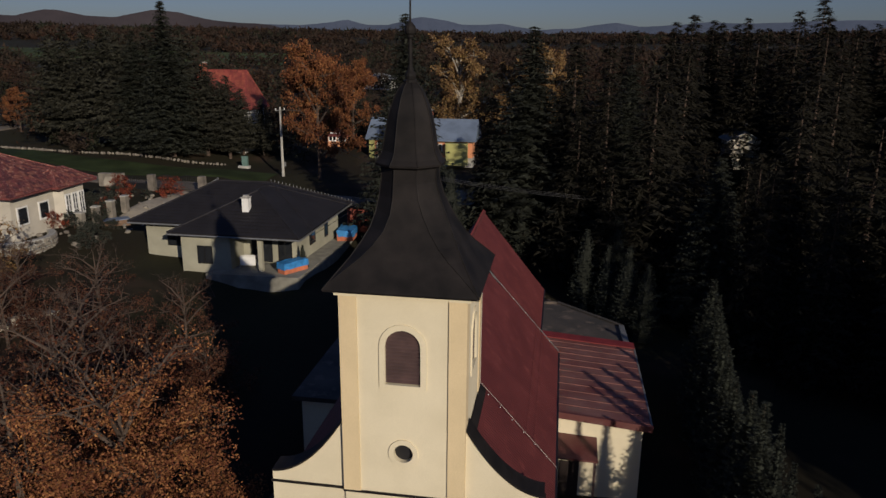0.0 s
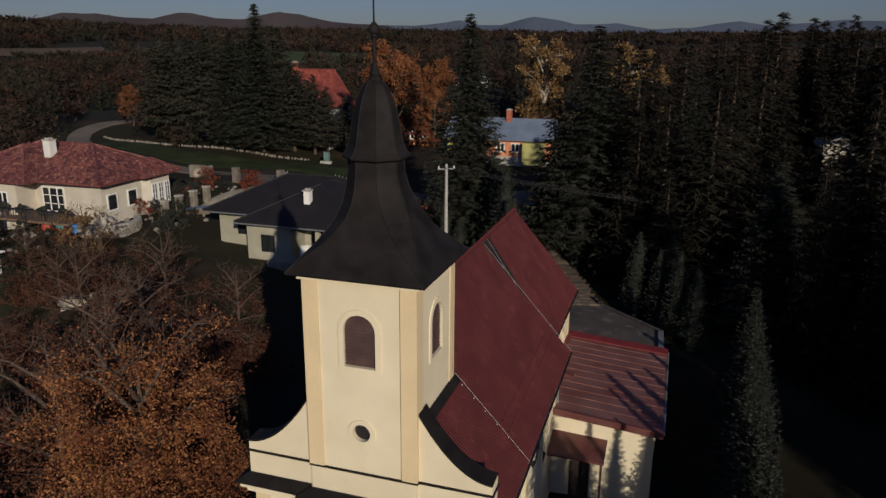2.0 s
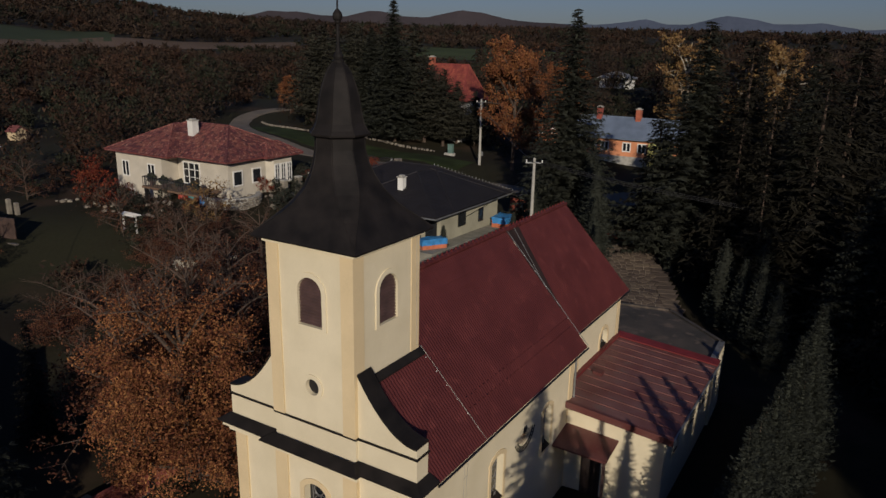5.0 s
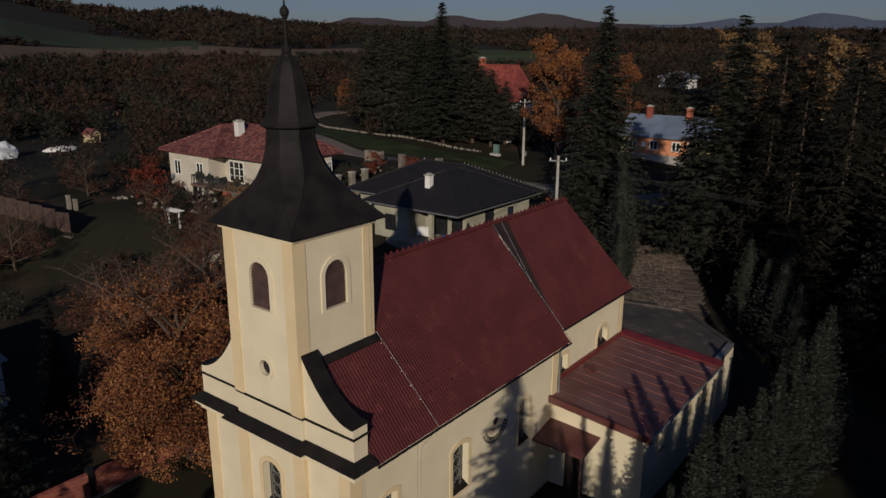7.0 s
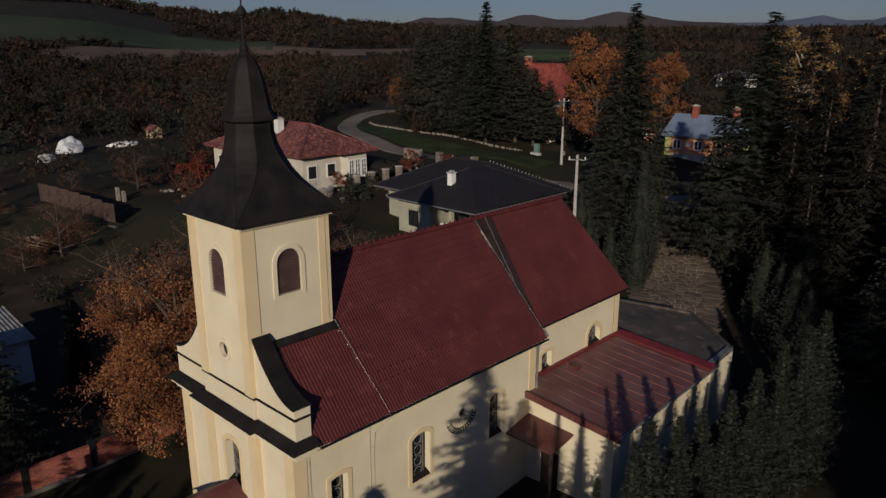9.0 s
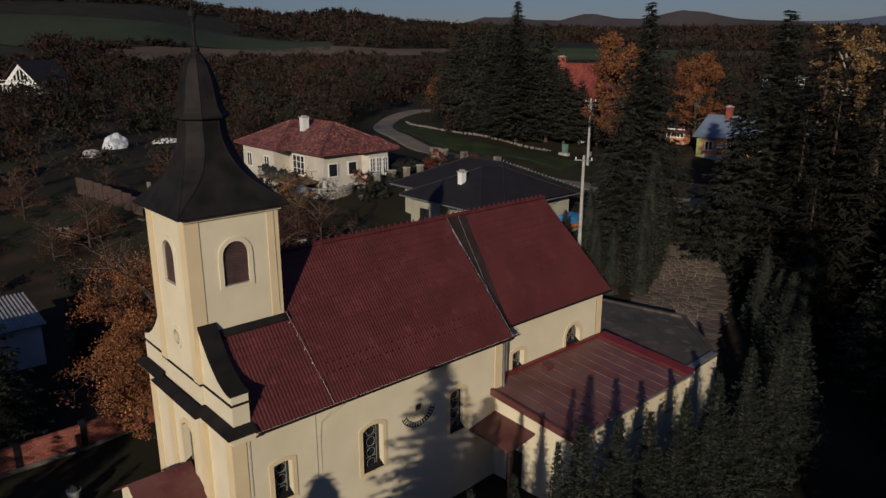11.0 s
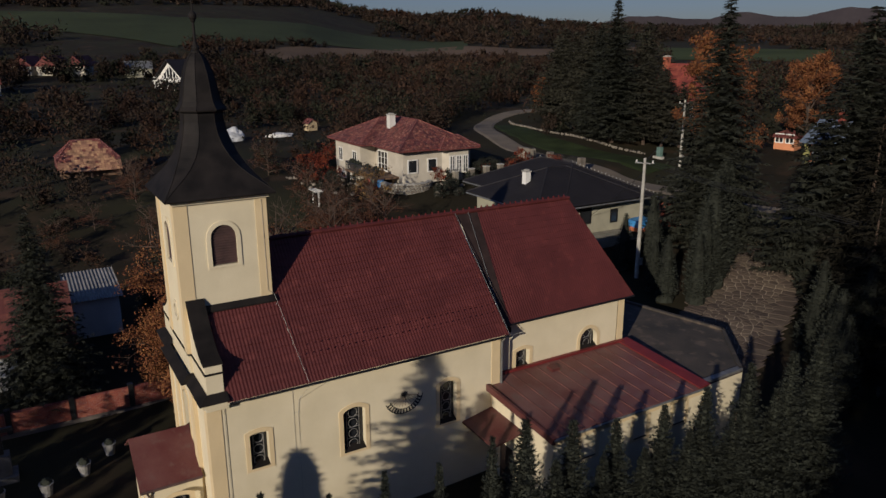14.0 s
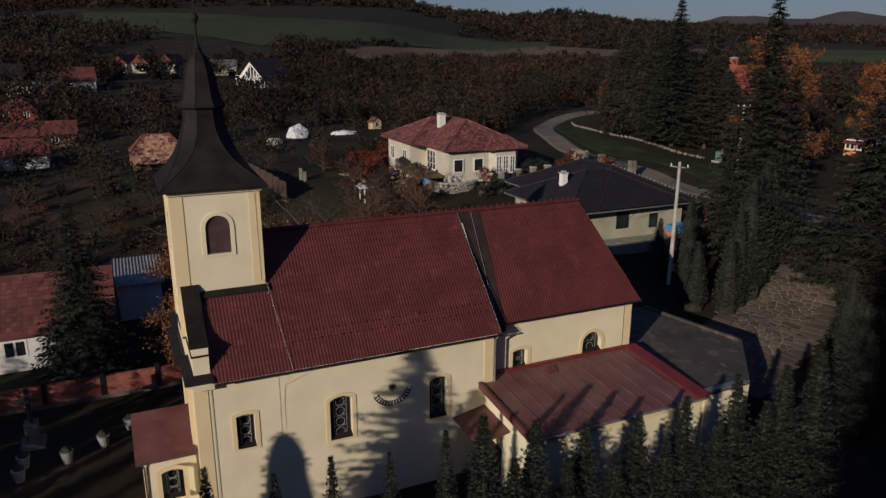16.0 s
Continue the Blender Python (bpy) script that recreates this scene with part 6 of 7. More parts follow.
def far_house(x, y, turn, w, d, he, hr, wall, roof, label):
    h = thing("house", label, "house", (x, y, ground_z(x, y)), turn, group="far village houses")
    bm = bmesh.new()
    box(bm, -w / 2, w / 2, -d / 2, d / 2, -1.5, he)
    part("wall", bm, wall, h)
    hip_roof(h, -w / 2 - 0.4, w / 2 + 0.4, -d / 2 - 0.4, d / 2 + 0.4, he, hr, roof, hip=0.0 if w > 8 else None, tiles=(0.6, 0.8))
    for c in (-w / 4, w / 4):
        window_unit(h, south(-d / 2), c, 0.9, 1.2, 1.3, 2)
    return h


FAR_RED = material("far_red_tiles", (0.15, 0.036, 0.028), 0.85, 0.25, 0.5, 8, 0.1, island=0.25)
for x, y, turn, w, d, he, hr, wall, roof, label in (
        (-283, 31, -32, 12, 7, 3.2, 6.8, HOUSE, FAR_RED, "cream village house with red roof"), (-279, 40, -32, 11, 7, 3.2, 6.8, HOUSE, FAR_RED, "cream village house with red roof"),
        (-286, 23, -32, 11, 7, 3.2, 6.6, HOUSE, FAR_RED, "cream village house with red roof"), (-262, 57, 80, 9, 8, 3.0, 5.5, HOUSE_GREY, ZINC, "grey rendered house with grey sheet roof"),
        (-216, 8, 95, 9, 9, 3.0, 6.8, HOUSE, FAR_RED, "cream house with red pyramid roof"), (-206, -4, 90, 13, 8, 3.0, 3.6, HOUSE, CONCRETE, "cream flat-roofed village house"),
        (-160, -3, 90, 8, 6, 2.4, 4.6, BRICK, FAR_RED, "brick outbuilding with red roof"), (-122, 3, 92, 14, 7, 2.4, 4.6, WOOD, FAR_RED, "dark barn with red roof"),
        (-103, 0, 92, 13, 7, 2.2, 4.4, HOUSE_WHITE, FAR_RED, "white outbuilding with red roof"), (-235, -14, 95, 12, 9, 3, 6.5, HOUSE, DARK_TILES, "cream rendered house with dark roof"),
        (-36.5, 146, 0, 6, 4, 1.9, 3.0, HOUSE_WHITE, ZINC, "white building beyond the orange maples"),
        (-33, 105, 10, 2.8, 2.2, 1.8, 2.6, PEACH, FAR_RED, "small orange shed with red roof")):
    far_house(x, y, turn, w, d, he, hr, wall, roof, label)


chapel = thing("chapel", "small white gabled chapel with a cross among the spruces", "chapel", (23.9, 98.6, 0))
bm = bmesh.new()
z = ground_z(24, 100) - 1
prism(bm, [(-1.9, 0, z), (1.9, 0, z), (1.9, 0, 4.9), (0, 0, 6.0), (-1.9, 0, 4.9)], (0, 5, 0))
part("wall", bm, HOUSE, chapel)
for k in (-1, 1):
    bm = bmesh.new()
    prism(bm, [(0, -0.3, 6.06), (k * 2.3, -0.3, 4.72), (k * 2.3, -0.3, 4.84), (0, -0.3, 6.2)], (0, 5.6, 0))
    part("roof", bm, ZINC, chapel, "grey sheet roof")
bm = bmesh.new()
box(bm, -0.05, 0.05, 0.1, 0.2, 6.2, 7.4)
box(bm, -0.3, 0.3, 0.11, 0.19, 6.95, 7.05)
part("cross", bm, BLACK_IRON, chapel, "thin dark cross")

# ---- churchyard ----
def brick_wall():
    w = thing("brick_wall", "red brick garden wall with dark posts on a concrete plinth", "wall")
    x = -17.3
    verts, faces = [], []
    rnd = random.Random(41)
    y_from, y_to = 2.0, 24.0
    for row in range(16):
        z = ground_z(x, 13) + 0.28 + row * 0.078
        y = y_from + (0.13 if row % 2 else 0)
        while y < y_to:
            o = rnd.uniform(0, 0.012)
            k = len(verts)
            y1, z1 = y + 0.245, z + 0.066
            verts += [(x + 0.13 + o, y, z), (x + 0.13 + o, y1, z), (x + 0.13 + o, y1, z1), (x + 0.13 + o, y, z1), (x - 0.13 - o, y, z), (x - 0.13 - o, y1, z), (x - 0.13 - o, y1, z1), (x - 0.13 - o, y, z1)]
            for f in ((0, 1, 2, 3), (7, 6, 5, 4), (3, 2, 6, 7), (0, 3, 7, 4), (1, 5, 6, 2)):
                faces.append(tuple(k + i for i in f))
            y += 0.258
    m = material("wall_brick", (0.27, 0.070, 0.045), 0.9, 0.25, 1.5, 20, 0.2, island=0.3)
    tagged(raw("bricks", verts, faces, m, w), kind="stuff")
    bm = bmesh.new()
    box(bm, x - 0.12, x + 0.12, y_from, y_to, -7.2, ground_z(x, 13) + 1.5)
    part("mortar", bm, CONCRETE, w)
    bm = bmesh.new()
    box(bm, x - 0.2, x + 0.2, y_from, y_to, -7.2, ground_z(x, 13) + 0.27)
    part("plinth", bm, material("old_plinth", (0.12, 0.10, 0.085), 0.95, 0.3, 1.5, 20, 0.3), w)
    for y in (4.6, 7.9, 11.2, 14.5, 17.8, 21.1):
        bm = bmesh.new()
        box(bm, x - 0.17, x + 0.19, y - 0.15, y + 0.15, -7.0, ground_z(x, 13) + 1.75)
        part("post", bm, BLACK_IRON, w, "dark post")


brick_wall()


def planter():
    p = thing("planter", "pale grey concrete flower pot in the churchyard", "planter", group="churchyard planters")
    bm = bmesh.new()
    tube(bm, [(0, 0, 0), (0, 0, 0.62), (0, 0, 0.70)], [0.22, 0.33, 0.36], 14)
    part("pot", bm, material("grey_pot", (0.30, 0.29, 0.27), 0.8, 0.25, 4, 30, 0.1), p)
    bm = bmesh.new()
    bmesh.ops.create_icosphere(bm, subdivisions=2, radius=0.27, matrix=Matrix.Translation((0, 0, 0.72)))
    for v in bm.verts:
        v.co += v.normal * 0.08 * noise.noise(v.co * 9)
    part("plant", bm, THUJA, p)
    return p


pot = planter()
spots = ((-9.8, 12.7), (-10.8, 14.5), (-12.3, 15.9), (-8.9, 10.5), (-10.2, 10.6))
pot.matrix_basis = pose(*spots[0], ground_z(*spots[0]))
for x, y in spots[1:]:
    copy_thing(pot, pose(x, y, ground_z(x, y)))
memorial = thing("memorial", "dark stone memorial cross on a plinth in the churchyard", "memorial", (-12.5, 10.9, ground_z(-12.5, 10.9)))
bm = bmesh.new()
box(bm, -0.6, 0.6, -0.6, 0.6, -0.2, 0.35)
box(bm, -0.35, 0.35, -0.35, 0.35, 0.35, 1.5)
part("plinth", bm, material("dark_memorial_stone", (0.12, 0.115, 0.11), 0.85, 0.3, 2, 20, 0.2), memorial)
bm = bmesh.new()
box(bm, -0.11, 0.11, -0.11, 0.11, 1.5, 3.6)
box(bm, -0.10, 0.10, -0.65, 0.65, 2.7, 2.92)
part("cross", bm, DARK, memorial, "dark stone cross")


def cell(c, others):
    """The flat cell of points nearer to c than to any other centre, drawn in by half a joint."""
    poly = [Vector((c.x + a, c.y + b)) for a, b in ((-1, -1), (1, -1), (1, 1), (-1, 1))]
    for o in others:
        d = o - c
        if d.length < 1e-6 or d.length > 2:
            continue
        n = d.normalized()
        lim = n.dot((c + o) / 2) - 0.028
        cut = []
        for p, q in zip(poly, poly[1:] + poly[:1]):
            a, b = n.dot(p) - lim, n.dot(q) - lim
            if a <= 0:
                cut.append(p)
            if a * b < 0:
                cut.append(p.lerp(q, a / (a - b)))
        poly = cut
    return poly


def flagstones():
    route = [(-1.2, 50.6), (-3.0, 55.0), (-4.9, 59.5), (-7.6, 65), (-10.6, 70.2)]
    yard = ribbon("pavement", route, 5.6, material("joint_mortar", (0.34, 0.28, 0.21), 0.95, 0.3, 1, 20, 0.2), 0.10, "irregular brown flagstone paving leading to the gate", "paving")
    rnd = random.Random(51)
    line = [Vector(p) for p in route]
    seeds = []
    for a, b in zip(line, line[1:]):
        L = (b - a).length
        d = (b - a) / L
        sd = Vector((-d.y, d.x))
        for i in range(int(L / 0.5)):
            for k in range(10):
                p = a + d * ((i + rnd.uniform(0.05, 0.95)) * 0.5) + sd * (-2.6 + (k + rnd.uniform(0.05, 0.95)) * 0.52)
                if all((p - o).length > 0.26 for o in seeds[-60:]):
                    seeds.append(p)
    rest = bmesh.new()
    for k, c in enumerate(seeds):
        poly = cell(c, [o for o in seeds[max(0, k - 70):k + 70] if o is not c])
        if len(poly) < 3:
            continue
        z = ground_z(c.x, c.y)
        tilt = lambda p: ground_z(p.x, p.y) - z
        if k < 300:
            bm = bmesh.new()
            prism(bm, [(p.x - c.x, p.y - c.y, tilt(p)) for p in poly], (0, 0, 0.05 + rnd.uniform(0, 0.012)))
            ob = part("flagstone", bm, PAVING, yard)
            ob.location = (c.x, c.y, z + 0.08)
        else:
            prism(rest, [(p.x, p.y, ground_z(p.x, p.y) + 0.08) for p in poly], (0, 0, 0.055))
    tagged(part("flagstones", rest, material("far_paving", (0.105, 0.076, 0.056), 0.85, 0.3, 0.8, 15, 0.3, island=0.3), yard), kind="stuff")


flagstones()


def gate():
    g = thing("fence", "iron railing on a low red brick base closing the yard", "fence")
    a, b = Vector((-12.3, 70.9)), Vector((-7.8, 67.9))
    z = -2.6
    d = (b - a).normalized()
    n_ = Vector((-d.y, d.x)) * 0.15
    bm = bmesh.new()
    prism(bm, [(*(a - n_), z - 0.4), (*(b - n_), z - 0.4), (*(b + n_), z - 0.4), (*(a + n_), z - 0.4)], (0, 0, 0.95))
    part("base", bm, BRICK, g, "red brick base")
    L = (b - a).length
    for k in range(27):
        p = a + d * (0.1 + k * (L - 0.2) / 26)
        bm = bmesh.new()
        box(bm, p.x - 0.02, p.x + 0.02, p.y - 0.02, p.y + 0.02, z + 0.5, z + 1.65)
        part("bar", bm, WOOD, g)
    for h in (0.75, 1.5):
        bm = bmesh.new()
        tube(bm, [(a.x, a.y, z + h), (b.x, b.y, z + h)], 0.035, 5)
        part("rail", bm, WOOD, g)


gate()


# ---- poles and wires ----
def utility_pole(x, y, top, label, arm_turn):
    p = thing("utility_pole", label, "utility pole", (x, y, 0), arm_turn)
    z = ground_z(x, y)
    bm = bmesh.new()
    tube(bm, [(0, 0, z - 0.3), (0, 0, top)], [0.19, 0.11], 8)
    part("pole", bm, CONCRETE, p)
    bm = bmesh.new()
    box(bm, -0.75, 0.75, -0.05, 0.05, top - 0.45, top - 0.36)
    part("crossarm", bm, ZINC, p)
    for k in (-0.65, 0, 0.65):
        bm = bmesh.new()
        tube(bm, [(k, 0, top - 0.36), (k, 0, top - 0.16)], 0.05, 6)
        part("insulator", bm, WHITE, p)
    bm = bmesh.new()
    box(bm, 0.12, 0.42, -0.15, 0.15, z + 1.2, z + 1.75)
    part("meter_box", bm, ZINC, p)
    return p


utility_pole(-13.4, 57.0, 6.75, "pale concrete power pole beside the church garden", 30)
utility_pole(-34.0, 85.0, 9.1, "pale concrete power pole beside the road", 60)


def wire(points, label):
    cu = bpy.data.curves.new("power_line", "CURVE")
    cu.dimensions, cu.bevel_depth = "3D", 0.018
    a, b = Vector(points[0]), Vector(points[1])
    sp = cu.splines.new("POLY")
    sp.points.add(12)
    for i in range(13):
        t = i / 12
        p = a.lerp(b, t) - Vector((0, 0, 4 * t * (1 - t) * (b - a).length * 0.018))
        sp.points[i].co = (*p, 1)
    cu.materials.append(BLACK_IRON)
    tagged(new("power_line", cu), label, "power line")


for k in (-0.6, 0.0, 0.6):
    wire(((-13.4 + k * 0.8, 57.0 + k * 0.5, 6.5), (9.0 + k, 62.0 + k, 3.6)), "thin dark power line across the wood")
wire(((-13.4, 57.0, 6.4), (-34.0, 85.0, 8.7)), "thin dark power line between the poles")
wire(((-13.4, 57.0, 5.6), (-20.6, 58.0, 0.4)), "thin dark house connection cable")
wire(((-21.0, 2.0, 2.0), (-45, 30, 2.5)), "thin dark power line beside the orange tree")
box_post = thing("transformer_box", "green metal meter box on the stone wall", "meter box", (-40.6, 81.3 + 7.2, ground_z(-40.6, 88.5)))
bm = bmesh.new()
box(bm, -0.35, 0.35, -0.25, 0.25, 0.3, 1.6)
part("cabinet", bm, material("green_box", (0.12, 0.20, 0.17), 0.6, 0.2, 2, 20, 0.05), box_post)
bm = bmesh.new()
box(bm, -0.9, 0.6, -0.3, 0.3, -0.3, 0.35)
part("base", bm, CONCRETE, box_post)
way_post = thing("wayside_post", "white wayside shrine on a post", "shrine", (-6.6, 65.0 + 9.0, ground_z(-6.6, 74.0)))
bm = bmesh.new()
tube(bm, [(0, 0, -0.2), (0, 0, 3.6)], 0.06, 6)
part("post", bm, WOOD, way_post)
bm = bmesh.new()
box(bm, -0.35, 0.35, -0.25, 0.25, 2.6, 3.3)
prism(bm, [(-0.5, -0.35, 3.3), (0.5, -0.35, 3.3), (0, -0.35, 3.75)], (0, 0.7, 0))
part("shrine_box", bm, WHITE, way_post)

# ---- garden of the red-roofed house ----
for x, y in ((-42.2, 57.0), (-42.2, 59.2), (-41.9, 61.1), (-41.6, 62.9)):
    p = thing("stone_pillar", "short rough stone garden pillar", "pillar", (x, y, ground_z(x, y)), group="garden pillars")
    bm = bmesh.new()
    box(bm, -0.28, 0.28, -0.28, 0.28, -0.4, 1.55)
    part("shaft", bm, STONE, p)
    bm = bmesh.new()
    box(bm, -0.33, 0.33, -0.33, 0.33, 1.55, 1.66)
    part("cap", bm, CONCRETE, p)
ribbon("driveway", [(-40.2, 73.6), (-40.6, 69), (-40.2, 64.5), (-39.6, 61.0)], 4.2, material("pale_gravel", (0.34, 0.29, 0.21), 0.95, 0.2, 1, 20, 0.2), 0.10, "pale gravel driveway", "driveway")
garden_wall = thing("garden_gate", "stone garden gateway with arched niche and black iron gates", "gate")
z = ground_z(-48, 72.6)
bm = bmesh.new()
box(bm, -50.8, -48.2, 72.4, 73.0, z - 0.5, z + 1.6)
part("niche_wall", bm, STONE, garden_wall)
bm = bmesh.new()
prism(bm, [(a, 72.38, u) for a, u in arch(-49.5, 1.3, z + 0.2, z + 1.3, 0.5)], (0, -0.06, 0))
part("niche", bm, PALE_STONE, garden_wall, "pale arched niche")
for x in (-48.4, -44.6, -38.6):
    bm = bmesh.new()
    box(bm, x - 0.35, x + 0.35, 72.5, 73.2, z - 0.6, z + 1.6)
    part("pier", bm, STONE, garden_wall)
bm = bmesh.new()
for k in range(26):
    x = -44.2 + k * 0.21
    tube(bm, [(x, 72.9, z - 0.2), (x, 72.9, z + 1.2 + 0.4 * math.sin(math.pi * (k % 13) / 13))], 0.025, 4, False)
tube(bm, [(-44.2, 72.9, z + 0.1), (-38.9, 72.9, z + 0.0)], 0.04, 4)
tube(bm, [(-44.2 + k * 0.4, 72.9, z + 1.2 + 0.4 * abs(math.sin(math.pi * k * 0.4 / 2.65))) for k in range(14)], 0.04, 4)
part("gate_leaf", bm, BLACK_IRON, garden_wall, "black wrought iron gate")
bm = bmesh.new()
box(bm, -48.0, -45.0, 72.7, 72.85, z - 0.3, z + 0.6)
for k in range(12):
    box(bm, -47.9 + k * 0.25, -47.86 + k * 0.25, 72.75, 72.8, z + 0.6, z + 1.4)
part("fence_panel", bm, BLACK_IRON, garden_wall)


for x, y, r, h, mat, label in ((-46.9, 48.9, 0.45, 0.95, material("teal_plastic", (0.03, 0.22, 0.22), 0.5, 0.2, 2, 20, 0.05), "teal plastic rain barrel under the balcony"), (-45.4, 49.0, 0.42, 0.9, TARP, "blue plastic rain barrel beside the stone wall"), (-49.0, 49.4, 0.5, 0.7, material("red_plastic", (0.36, 0.05, 0.03), 0.5, 0.2, 2, 20, 0.05), "red plastic tub under the balcony")):
    barrel = thing("barrel", label, "barrel", (x, y, ground_z(x, y) - 0.05))
    bm = bmesh.new()
    tube(bm, [(0, 0, 0), (0, 0, h * 0.2), (0, 0, h * 0.6), (0, 0, h)], [r * 0.86, r, r, r * 0.9], 14)
    part("body", bm, mat, barrel)
    bm = bmesh.new()
    tube(bm, [(0, 0, h), (0, 0, h + 0.05)], [r * 0.95, r * 0.95], 14)
    part("lid", bm, mat, barrel)
frame_ = thing("cold_frame", "low cold frame with blue-grey glazed lid in the garden", "cold frame", (-40.9, 60.2, ground_z(-40.9, 60.2)), 45)
bm = bmesh.new()
box(bm, -1.1, 1.1, -0.6, 0.6, -0.2, 0.4)
part("box", bm, WOOD, frame_)
bm = bmesh.new()
box(bm, -1.15, 1.15, -0.65, 0.65, 0.4, 0.46)
part("lid", bm, BLUE_ROOF, frame_, "blue-grey glazed lid")


def rocks():
    rnd = random.Random(61)
    shared = []
    for k in range(5):
        bm = bmesh.new()
        bmesh.ops.create_icosphere(bm, subdivisions=2, radius=0.5)
        for v in bm.verts:
            v.co *= 1 + 0.35 * noise.noise(v.co * 1.8 + Vector((k * 5, 2, 0)))
        shared.append(mesh_of("rock", bm, STONE))
    bed = thing("rockery", "pale rocks edging the garden beds below the house", "rockery")
    for i in range(130):
        if i < 70:
            x, y = rnd.uniform(-47, -38.5), rnd.uniform(52, 70)
        else:
            x, y = rnd.uniform(-62, -45), rnd.uniform(43.5, 49)
        ob = new("rock", rnd.choice(shared))
        ob.parent = bed
        k = rnd.uniform(0.25, 0.7)
        ob.location, ob.scale = (x, y, ground_z(x, y) + 0.1), (k, k * 0.8, k * 0.65)
        ob.rotation_euler = (0, 0, rnd.uniform(0, 6.28))


rocks()


def rubble_wall(name, a, b, z0, z1, label, seed):
    """A free-standing wall of rough courses; each stone is its own block."""
    w = thing(name, label, "wall")
    rnd = random.Random(seed)
    a, b = Vector(a), Vector(b)
    L = (b - a).length
    d = (b - a) / L
    n = Vector((d.y, -d.x))
    bm = bmesh.new()
    prism(bm, [(*(a - n * 0.16), z0), (*(b - n * 0.16), z0), (*(b + n * 0.16), z0), (*(a + n * 0.16), z0)], (0, 0, z1 - z0 - 0.06))
    part("core", bm, CONCRETE, w)
    shared = []
    for k in range(3):
        bm = bmesh.new()
        bmesh.ops.create_cube(bm, size=1)
        for v in bm.verts:
            v.co *= 1 + 0.16 * noise.noise(v.co * 3 + Vector((k * 6, 0, 0)))
        shared.append(mesh_of("stone", bm, PALE_STONE))
    rows = max(1, round((z1 - z0) / 0.3))
    for row in range(rows):
        s = rnd.uniform(-0.2, 0.2)
        while s < L:
            step = rnd.uniform(0.38, 0.7)
            for side in (-1, 1):
                p = a + d * (s + step / 2) + n * (side * 0.12)
                ob = new("stone", rnd.choice(shared))
                ob.parent = w
                ob.location = (p.x, p.y, z0 + (row + 0.5) * (z1 - z0) / rows)
                ob.scale = (step * 0.94, rnd.uniform(0.22, 0.3), (z1 - z0) / rows * rnd.uniform(0.85, 0.96))
                ob.rotation_euler = (0, 0, math.atan2(d.y, d.x) + rnd.uniform(-0.05, 0.05))
            s += step
    return w


rubble_wall("garden_wall", (-38.0, 39.4), (-34.6, 42.6), -3.2, -2.0, "low tumbled wall of pale stone blocks", 92)
rubble_wall("garden_wall", (-57.0, 46.6), (-47.0, 46.2), -1.9, -0.9, "pale dry stone terrace edge below the balcony", 93)
steps = thing("garden_steps", "pale stone garden steps beside the terrace wall", "steps")
for k in range(7):
    bm = bmesh.new()
    prism(bm, [(-42.6 + 0.34 * k, 52.0 + 0.1 * k, -1.6), (-42.26 + 0.34 * k, 52.1 + 0.1 * k, -1.6), (-42.8 + 0.34 * k, 53.9 + 0.1 * k, -1.6), (-43.14 + 0.34 * k, 53.8 + 0.1 * k, -1.6)], (0, 0, 1.5 - 0.18 * k))
    part("step", bm, PALE_STONE, steps)
for x, y, z in ((-53.6, 49.2, 0.92), (-51.2, 48.9, 0.92), (-48.8, 48.9, 0.92), (-46.6, 49.0, 0.92)):
    tub = thing("planter", "dark balcony tub with a small evergreen", "planter", (x, y, z), group="balcony tubs")
    bm = bmesh.new()
    tube(bm, [(0, 0, 0), (0, 0, 0.45), (0, 0, 0.5)], [0.2, 0.27, 0.29], 12)
    part("pot", bm, LOUVRE, tub)
    bm = bmesh.new()
    bmesh.ops.create_icosphere(bm, subdivisions=3, radius=0.42, matrix=Matrix.Translation((0, 0, 0.85)))
    for v in bm.verts:
        v.co += v.normal * 0.3 * noise.noise(v.co * 7 + Vector((x, 0, 0)))
    part("plant", bm, THUJA, tub)
garden_bush = leafy("shrub", 1.9, 1.2, 71, THUJA, 1100, 0.09, "rounded dark evergreen garden shrub", clear=0.02, limbs=10)
rnd = random.Random(72)
plant(garden_bush, -43.0, 57.0, 0, 0.8, first=True)
for i in range(44):
    x, y = (rnd.uniform(-46.5, -39), rnd.uniform(52, 71)) if i < 30 else (rnd.uniform(-62, -45), rnd.uniform(44, 48.5))
    if -42.5 < x < -39 and y > 61:
        continue
    plant(garden_bush, x, y, rnd.uniform(0, 360), rnd.uniform(0.4, 0.85))
pergola = thing("pergola", "small white garden pergola on the lawn", "pergola", (-47.2, 41.8, ground_z(-47.2, 41.8)))
for x in (-0.9, 0.9):
    bm = bmesh.new()
    box(bm, x - 0.07, x + 0.07, -0.07, 0.07, -0.2, 1.6)
    part("post", bm, WHITE, pergola)
bm = bmesh.new()
for k in range(5):
    box(bm, -1.2, 1.2, -0.4 + k * 0.2 - 0.03, -0.4 + k * 0.2 + 0.03, 1.6, 1.7)
part("slats", bm, WHITE, pergola)
for x, y, h in ((-60.4, 37.9, 1.5), (-59.6, 38.2, 1.2), (-59.9, 38.4, 0.6)):
    p = thing("stone_pillar", "free-standing rough stone post in the meadow", "pillar", (x, y, ground_z(x, y)))
    bm = bmesh.new()
    box(bm, -0.2, 0.2, -0.16, 0.16, -0.3, h)
    part("shaft", bm, STONE, p)

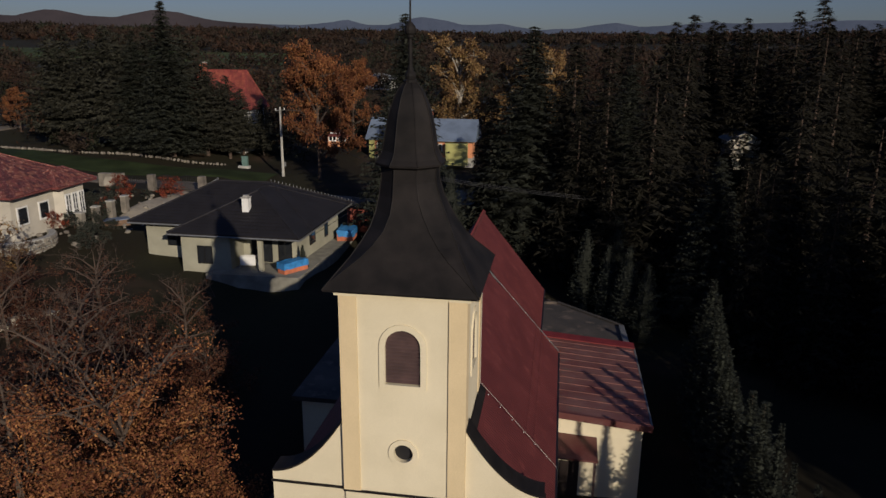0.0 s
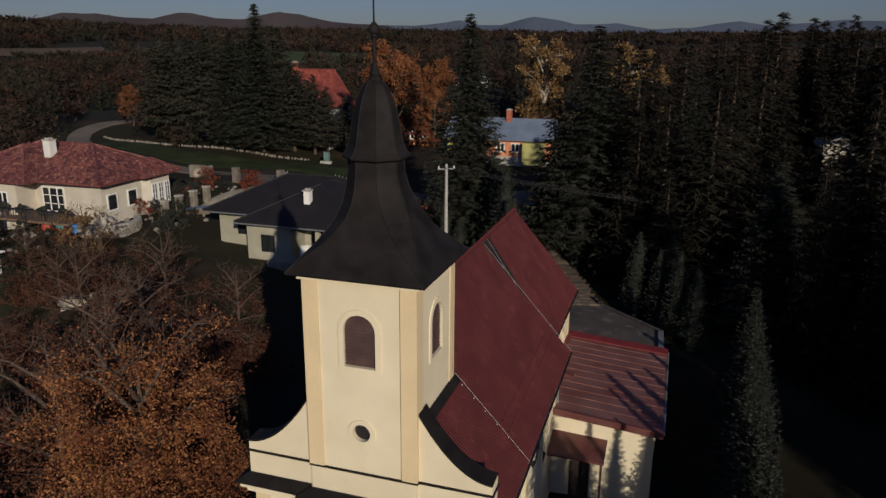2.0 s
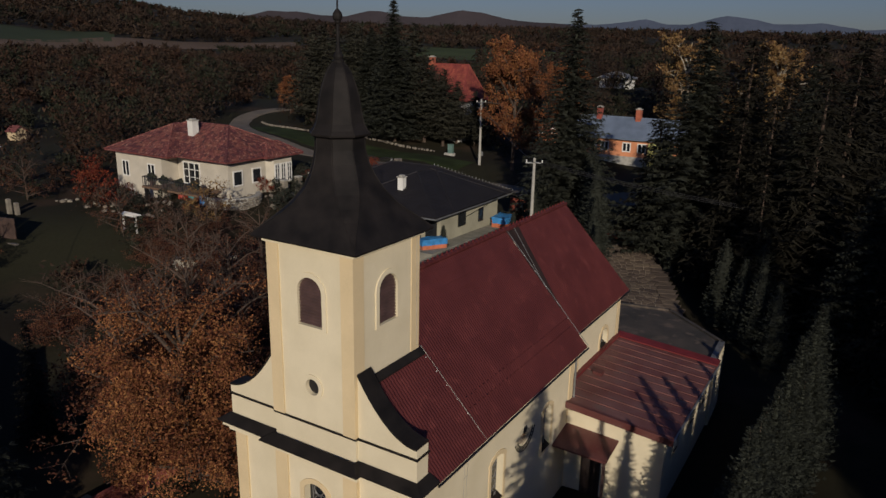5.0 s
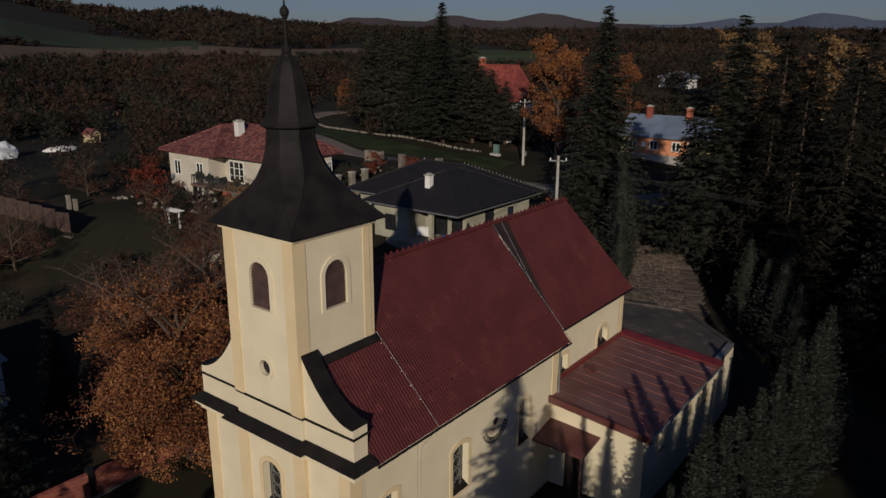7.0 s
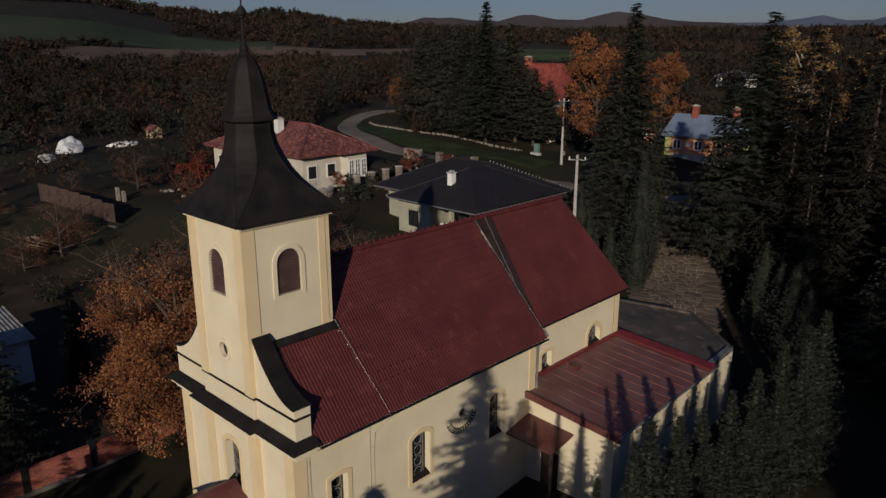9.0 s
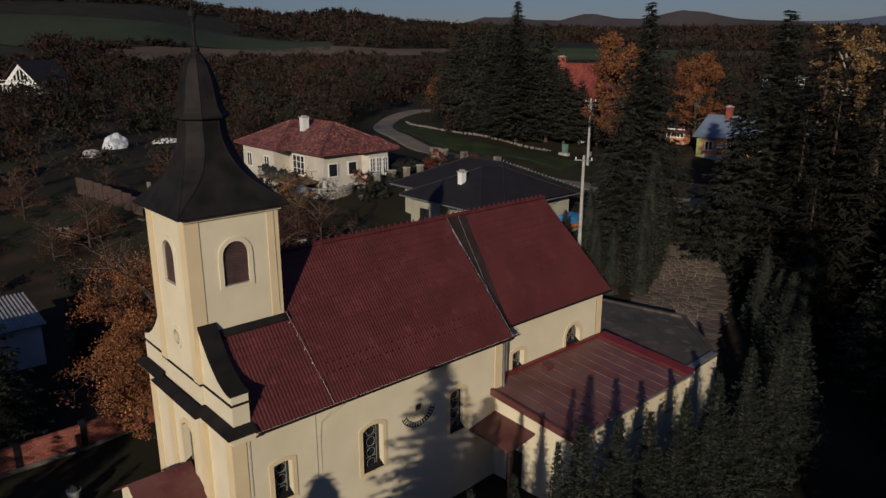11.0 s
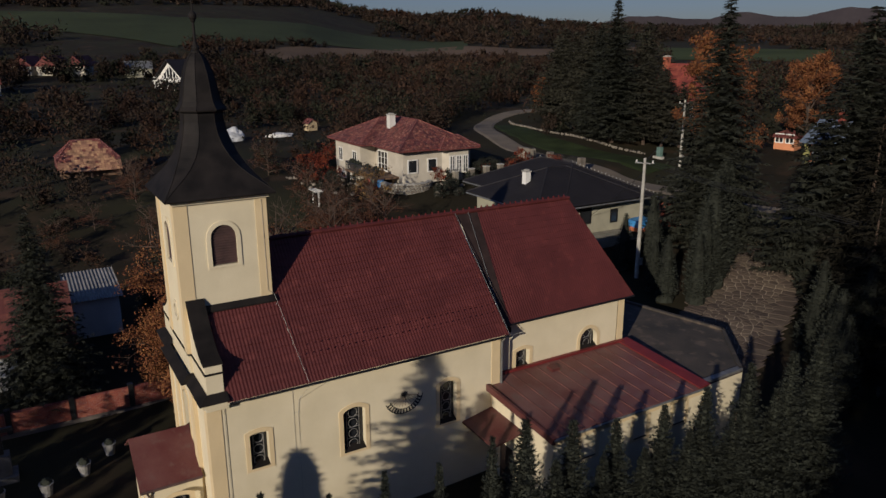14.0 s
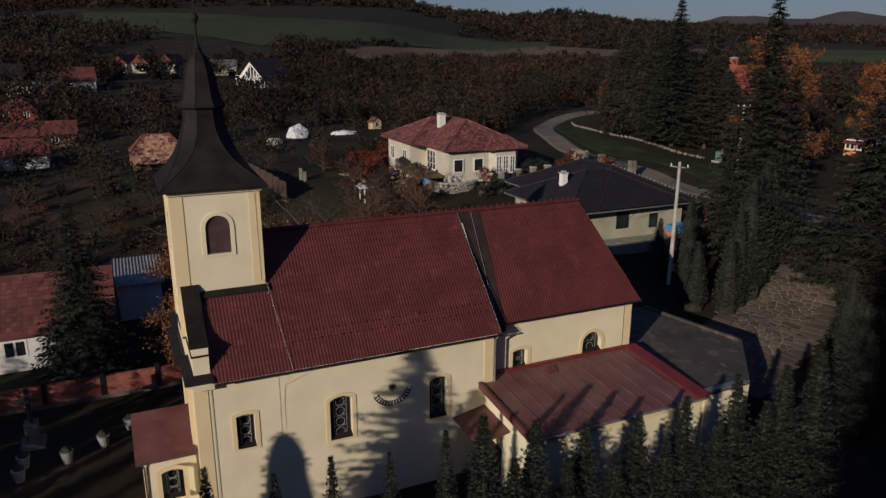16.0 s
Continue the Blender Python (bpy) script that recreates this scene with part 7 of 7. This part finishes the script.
# ---- plots on the western slope ----
RUST_SHEET = material("rust_brown_sheet", (0.060, 0.034, 0.024), 0.8, 0.3, 2, 20, 0.1)
fence = thing("fence", "brown sheet metal panel fence on a rubble stone base", "fence")
for k in range(7):
    x, y = -65.0 + k * 1.75, 31.4 + k * 0.42
    z = ground_z(x, y)
    bm = bmesh.new()
    prism(bm, [(x, y, z + 0.4), (x + 1.68, y + 0.40, z + 0.4), (x + 1.68, y + 0.40, z + 2.3), (x, y, z + 2.3)], (-0.02, 0.08, 0))
    part("panel", bm, RUST_SHEET, fence)
bm = bmesh.new()
prism(bm, [(-59.6, 32.7, -3.6), (-53.0, 34.28, -3.6), (-53.0, 34.58, -3.6), (-59.6, 33.0, -3.6)], (0, 0, 1.5))
part("stone_base", bm, STONE, fence, "rubble stone base")
logs = thing("wood_pile", "heap of grey weathered boards and logs", "wood pile", (-54.0, 27.6, ground_z(-54, 27.6)))
rnd = random.Random(81)
for k in range(26):
    bm = bmesh.new()
    a, zz = rnd.uniform(-0.5, 0.5), rnd.uniform(0.05, 0.8)
    x, y = rnd.uniform(-1.8, 1.8), rnd.uniform(-1, 1)
    tube(bm, [(x - 1.6 * math.cos(a), y - 1.6 * math.sin(a), zz), (x + 1.6 * math.cos(a), y + 1.6 * math.sin(a), zz + rnd.uniform(-0.1, 0.3))], rnd.uniform(0.05, 0.1), 5)
    part("log", bm, WOOD, logs)


def heap(name, x, y, sx, sy, sz, mat, label, category, seed):
    t = thing(name, label, category, (x, y, ground_z(x, y)))
    bm = bmesh.new()
    bmesh.ops.create_icosphere(bm, subdivisions=3, radius=1)
    for v in bm.verts:
        k = 1 + 0.3 * noise.noise(v.co * 1.7 + Vector((seed, 0, 0)))
        v.co = Vector((v.co.x * sx * k, v.co.y * sy * k, max(-0.1, v.co.z * sz * k)))
    part("cover", bm, mat, t)


SILVER = material("silver_foil", (0.55, 0.56, 0.56), 0.45, 0.3, 1.2, 8, 0.4)
heap("covered_heap", -97.2, 46.2, 1.5, 1.9, 2.1, SILVER, "heap under crumpled silver foil", "covered heap", 1)
heap("covered_heap", -99, 55, 1.2, 2.6, 0.7, WHITE, "low stack under a white sheet", "covered stack", 2)
heap("covered_heap", -92.0, 41, 1.0, 1.4, 1.0, CONCRETE, "pile of pale stones", "stone pile", 3)
play = thing("garden_hut", "small pale yellow wooden garden hut", "hut", (-106, 63.6, ground_z(-106, 63.6)), 100)
play.scale = (0.6, 0.6, 0.6)
bm = bmesh.new()
prism(bm, [(-1.6, -1.5, -0.3), (1.6, -1.5, -0.3), (1.6, -1.5, 2.4), (0, -1.5, 3.6), (-1.6, -1.5, 2.4)], (0, 3, 0))
part("wall", bm, material("pale_yellow_wood", (0.52, 0.40, 0.24), 0.85, 0.2, 2, 20, 0.1), play)
for s in (-1, 1):
    bm = bmesh.new()
    prism(bm, [(0, -1.8, 3.7), (s * 2.0, -1.8, 2.2), (s * 2.0, -1.8, 2.32), (0, -1.8, 3.85)], (0, 3.6, 0))
    part("roof", bm, RED_TILES, play)
window_unit(play, south(-1.5), 0, 0.9, 0.9, 0.9, 2, frame_mat=WOOD, label="dark hut window")
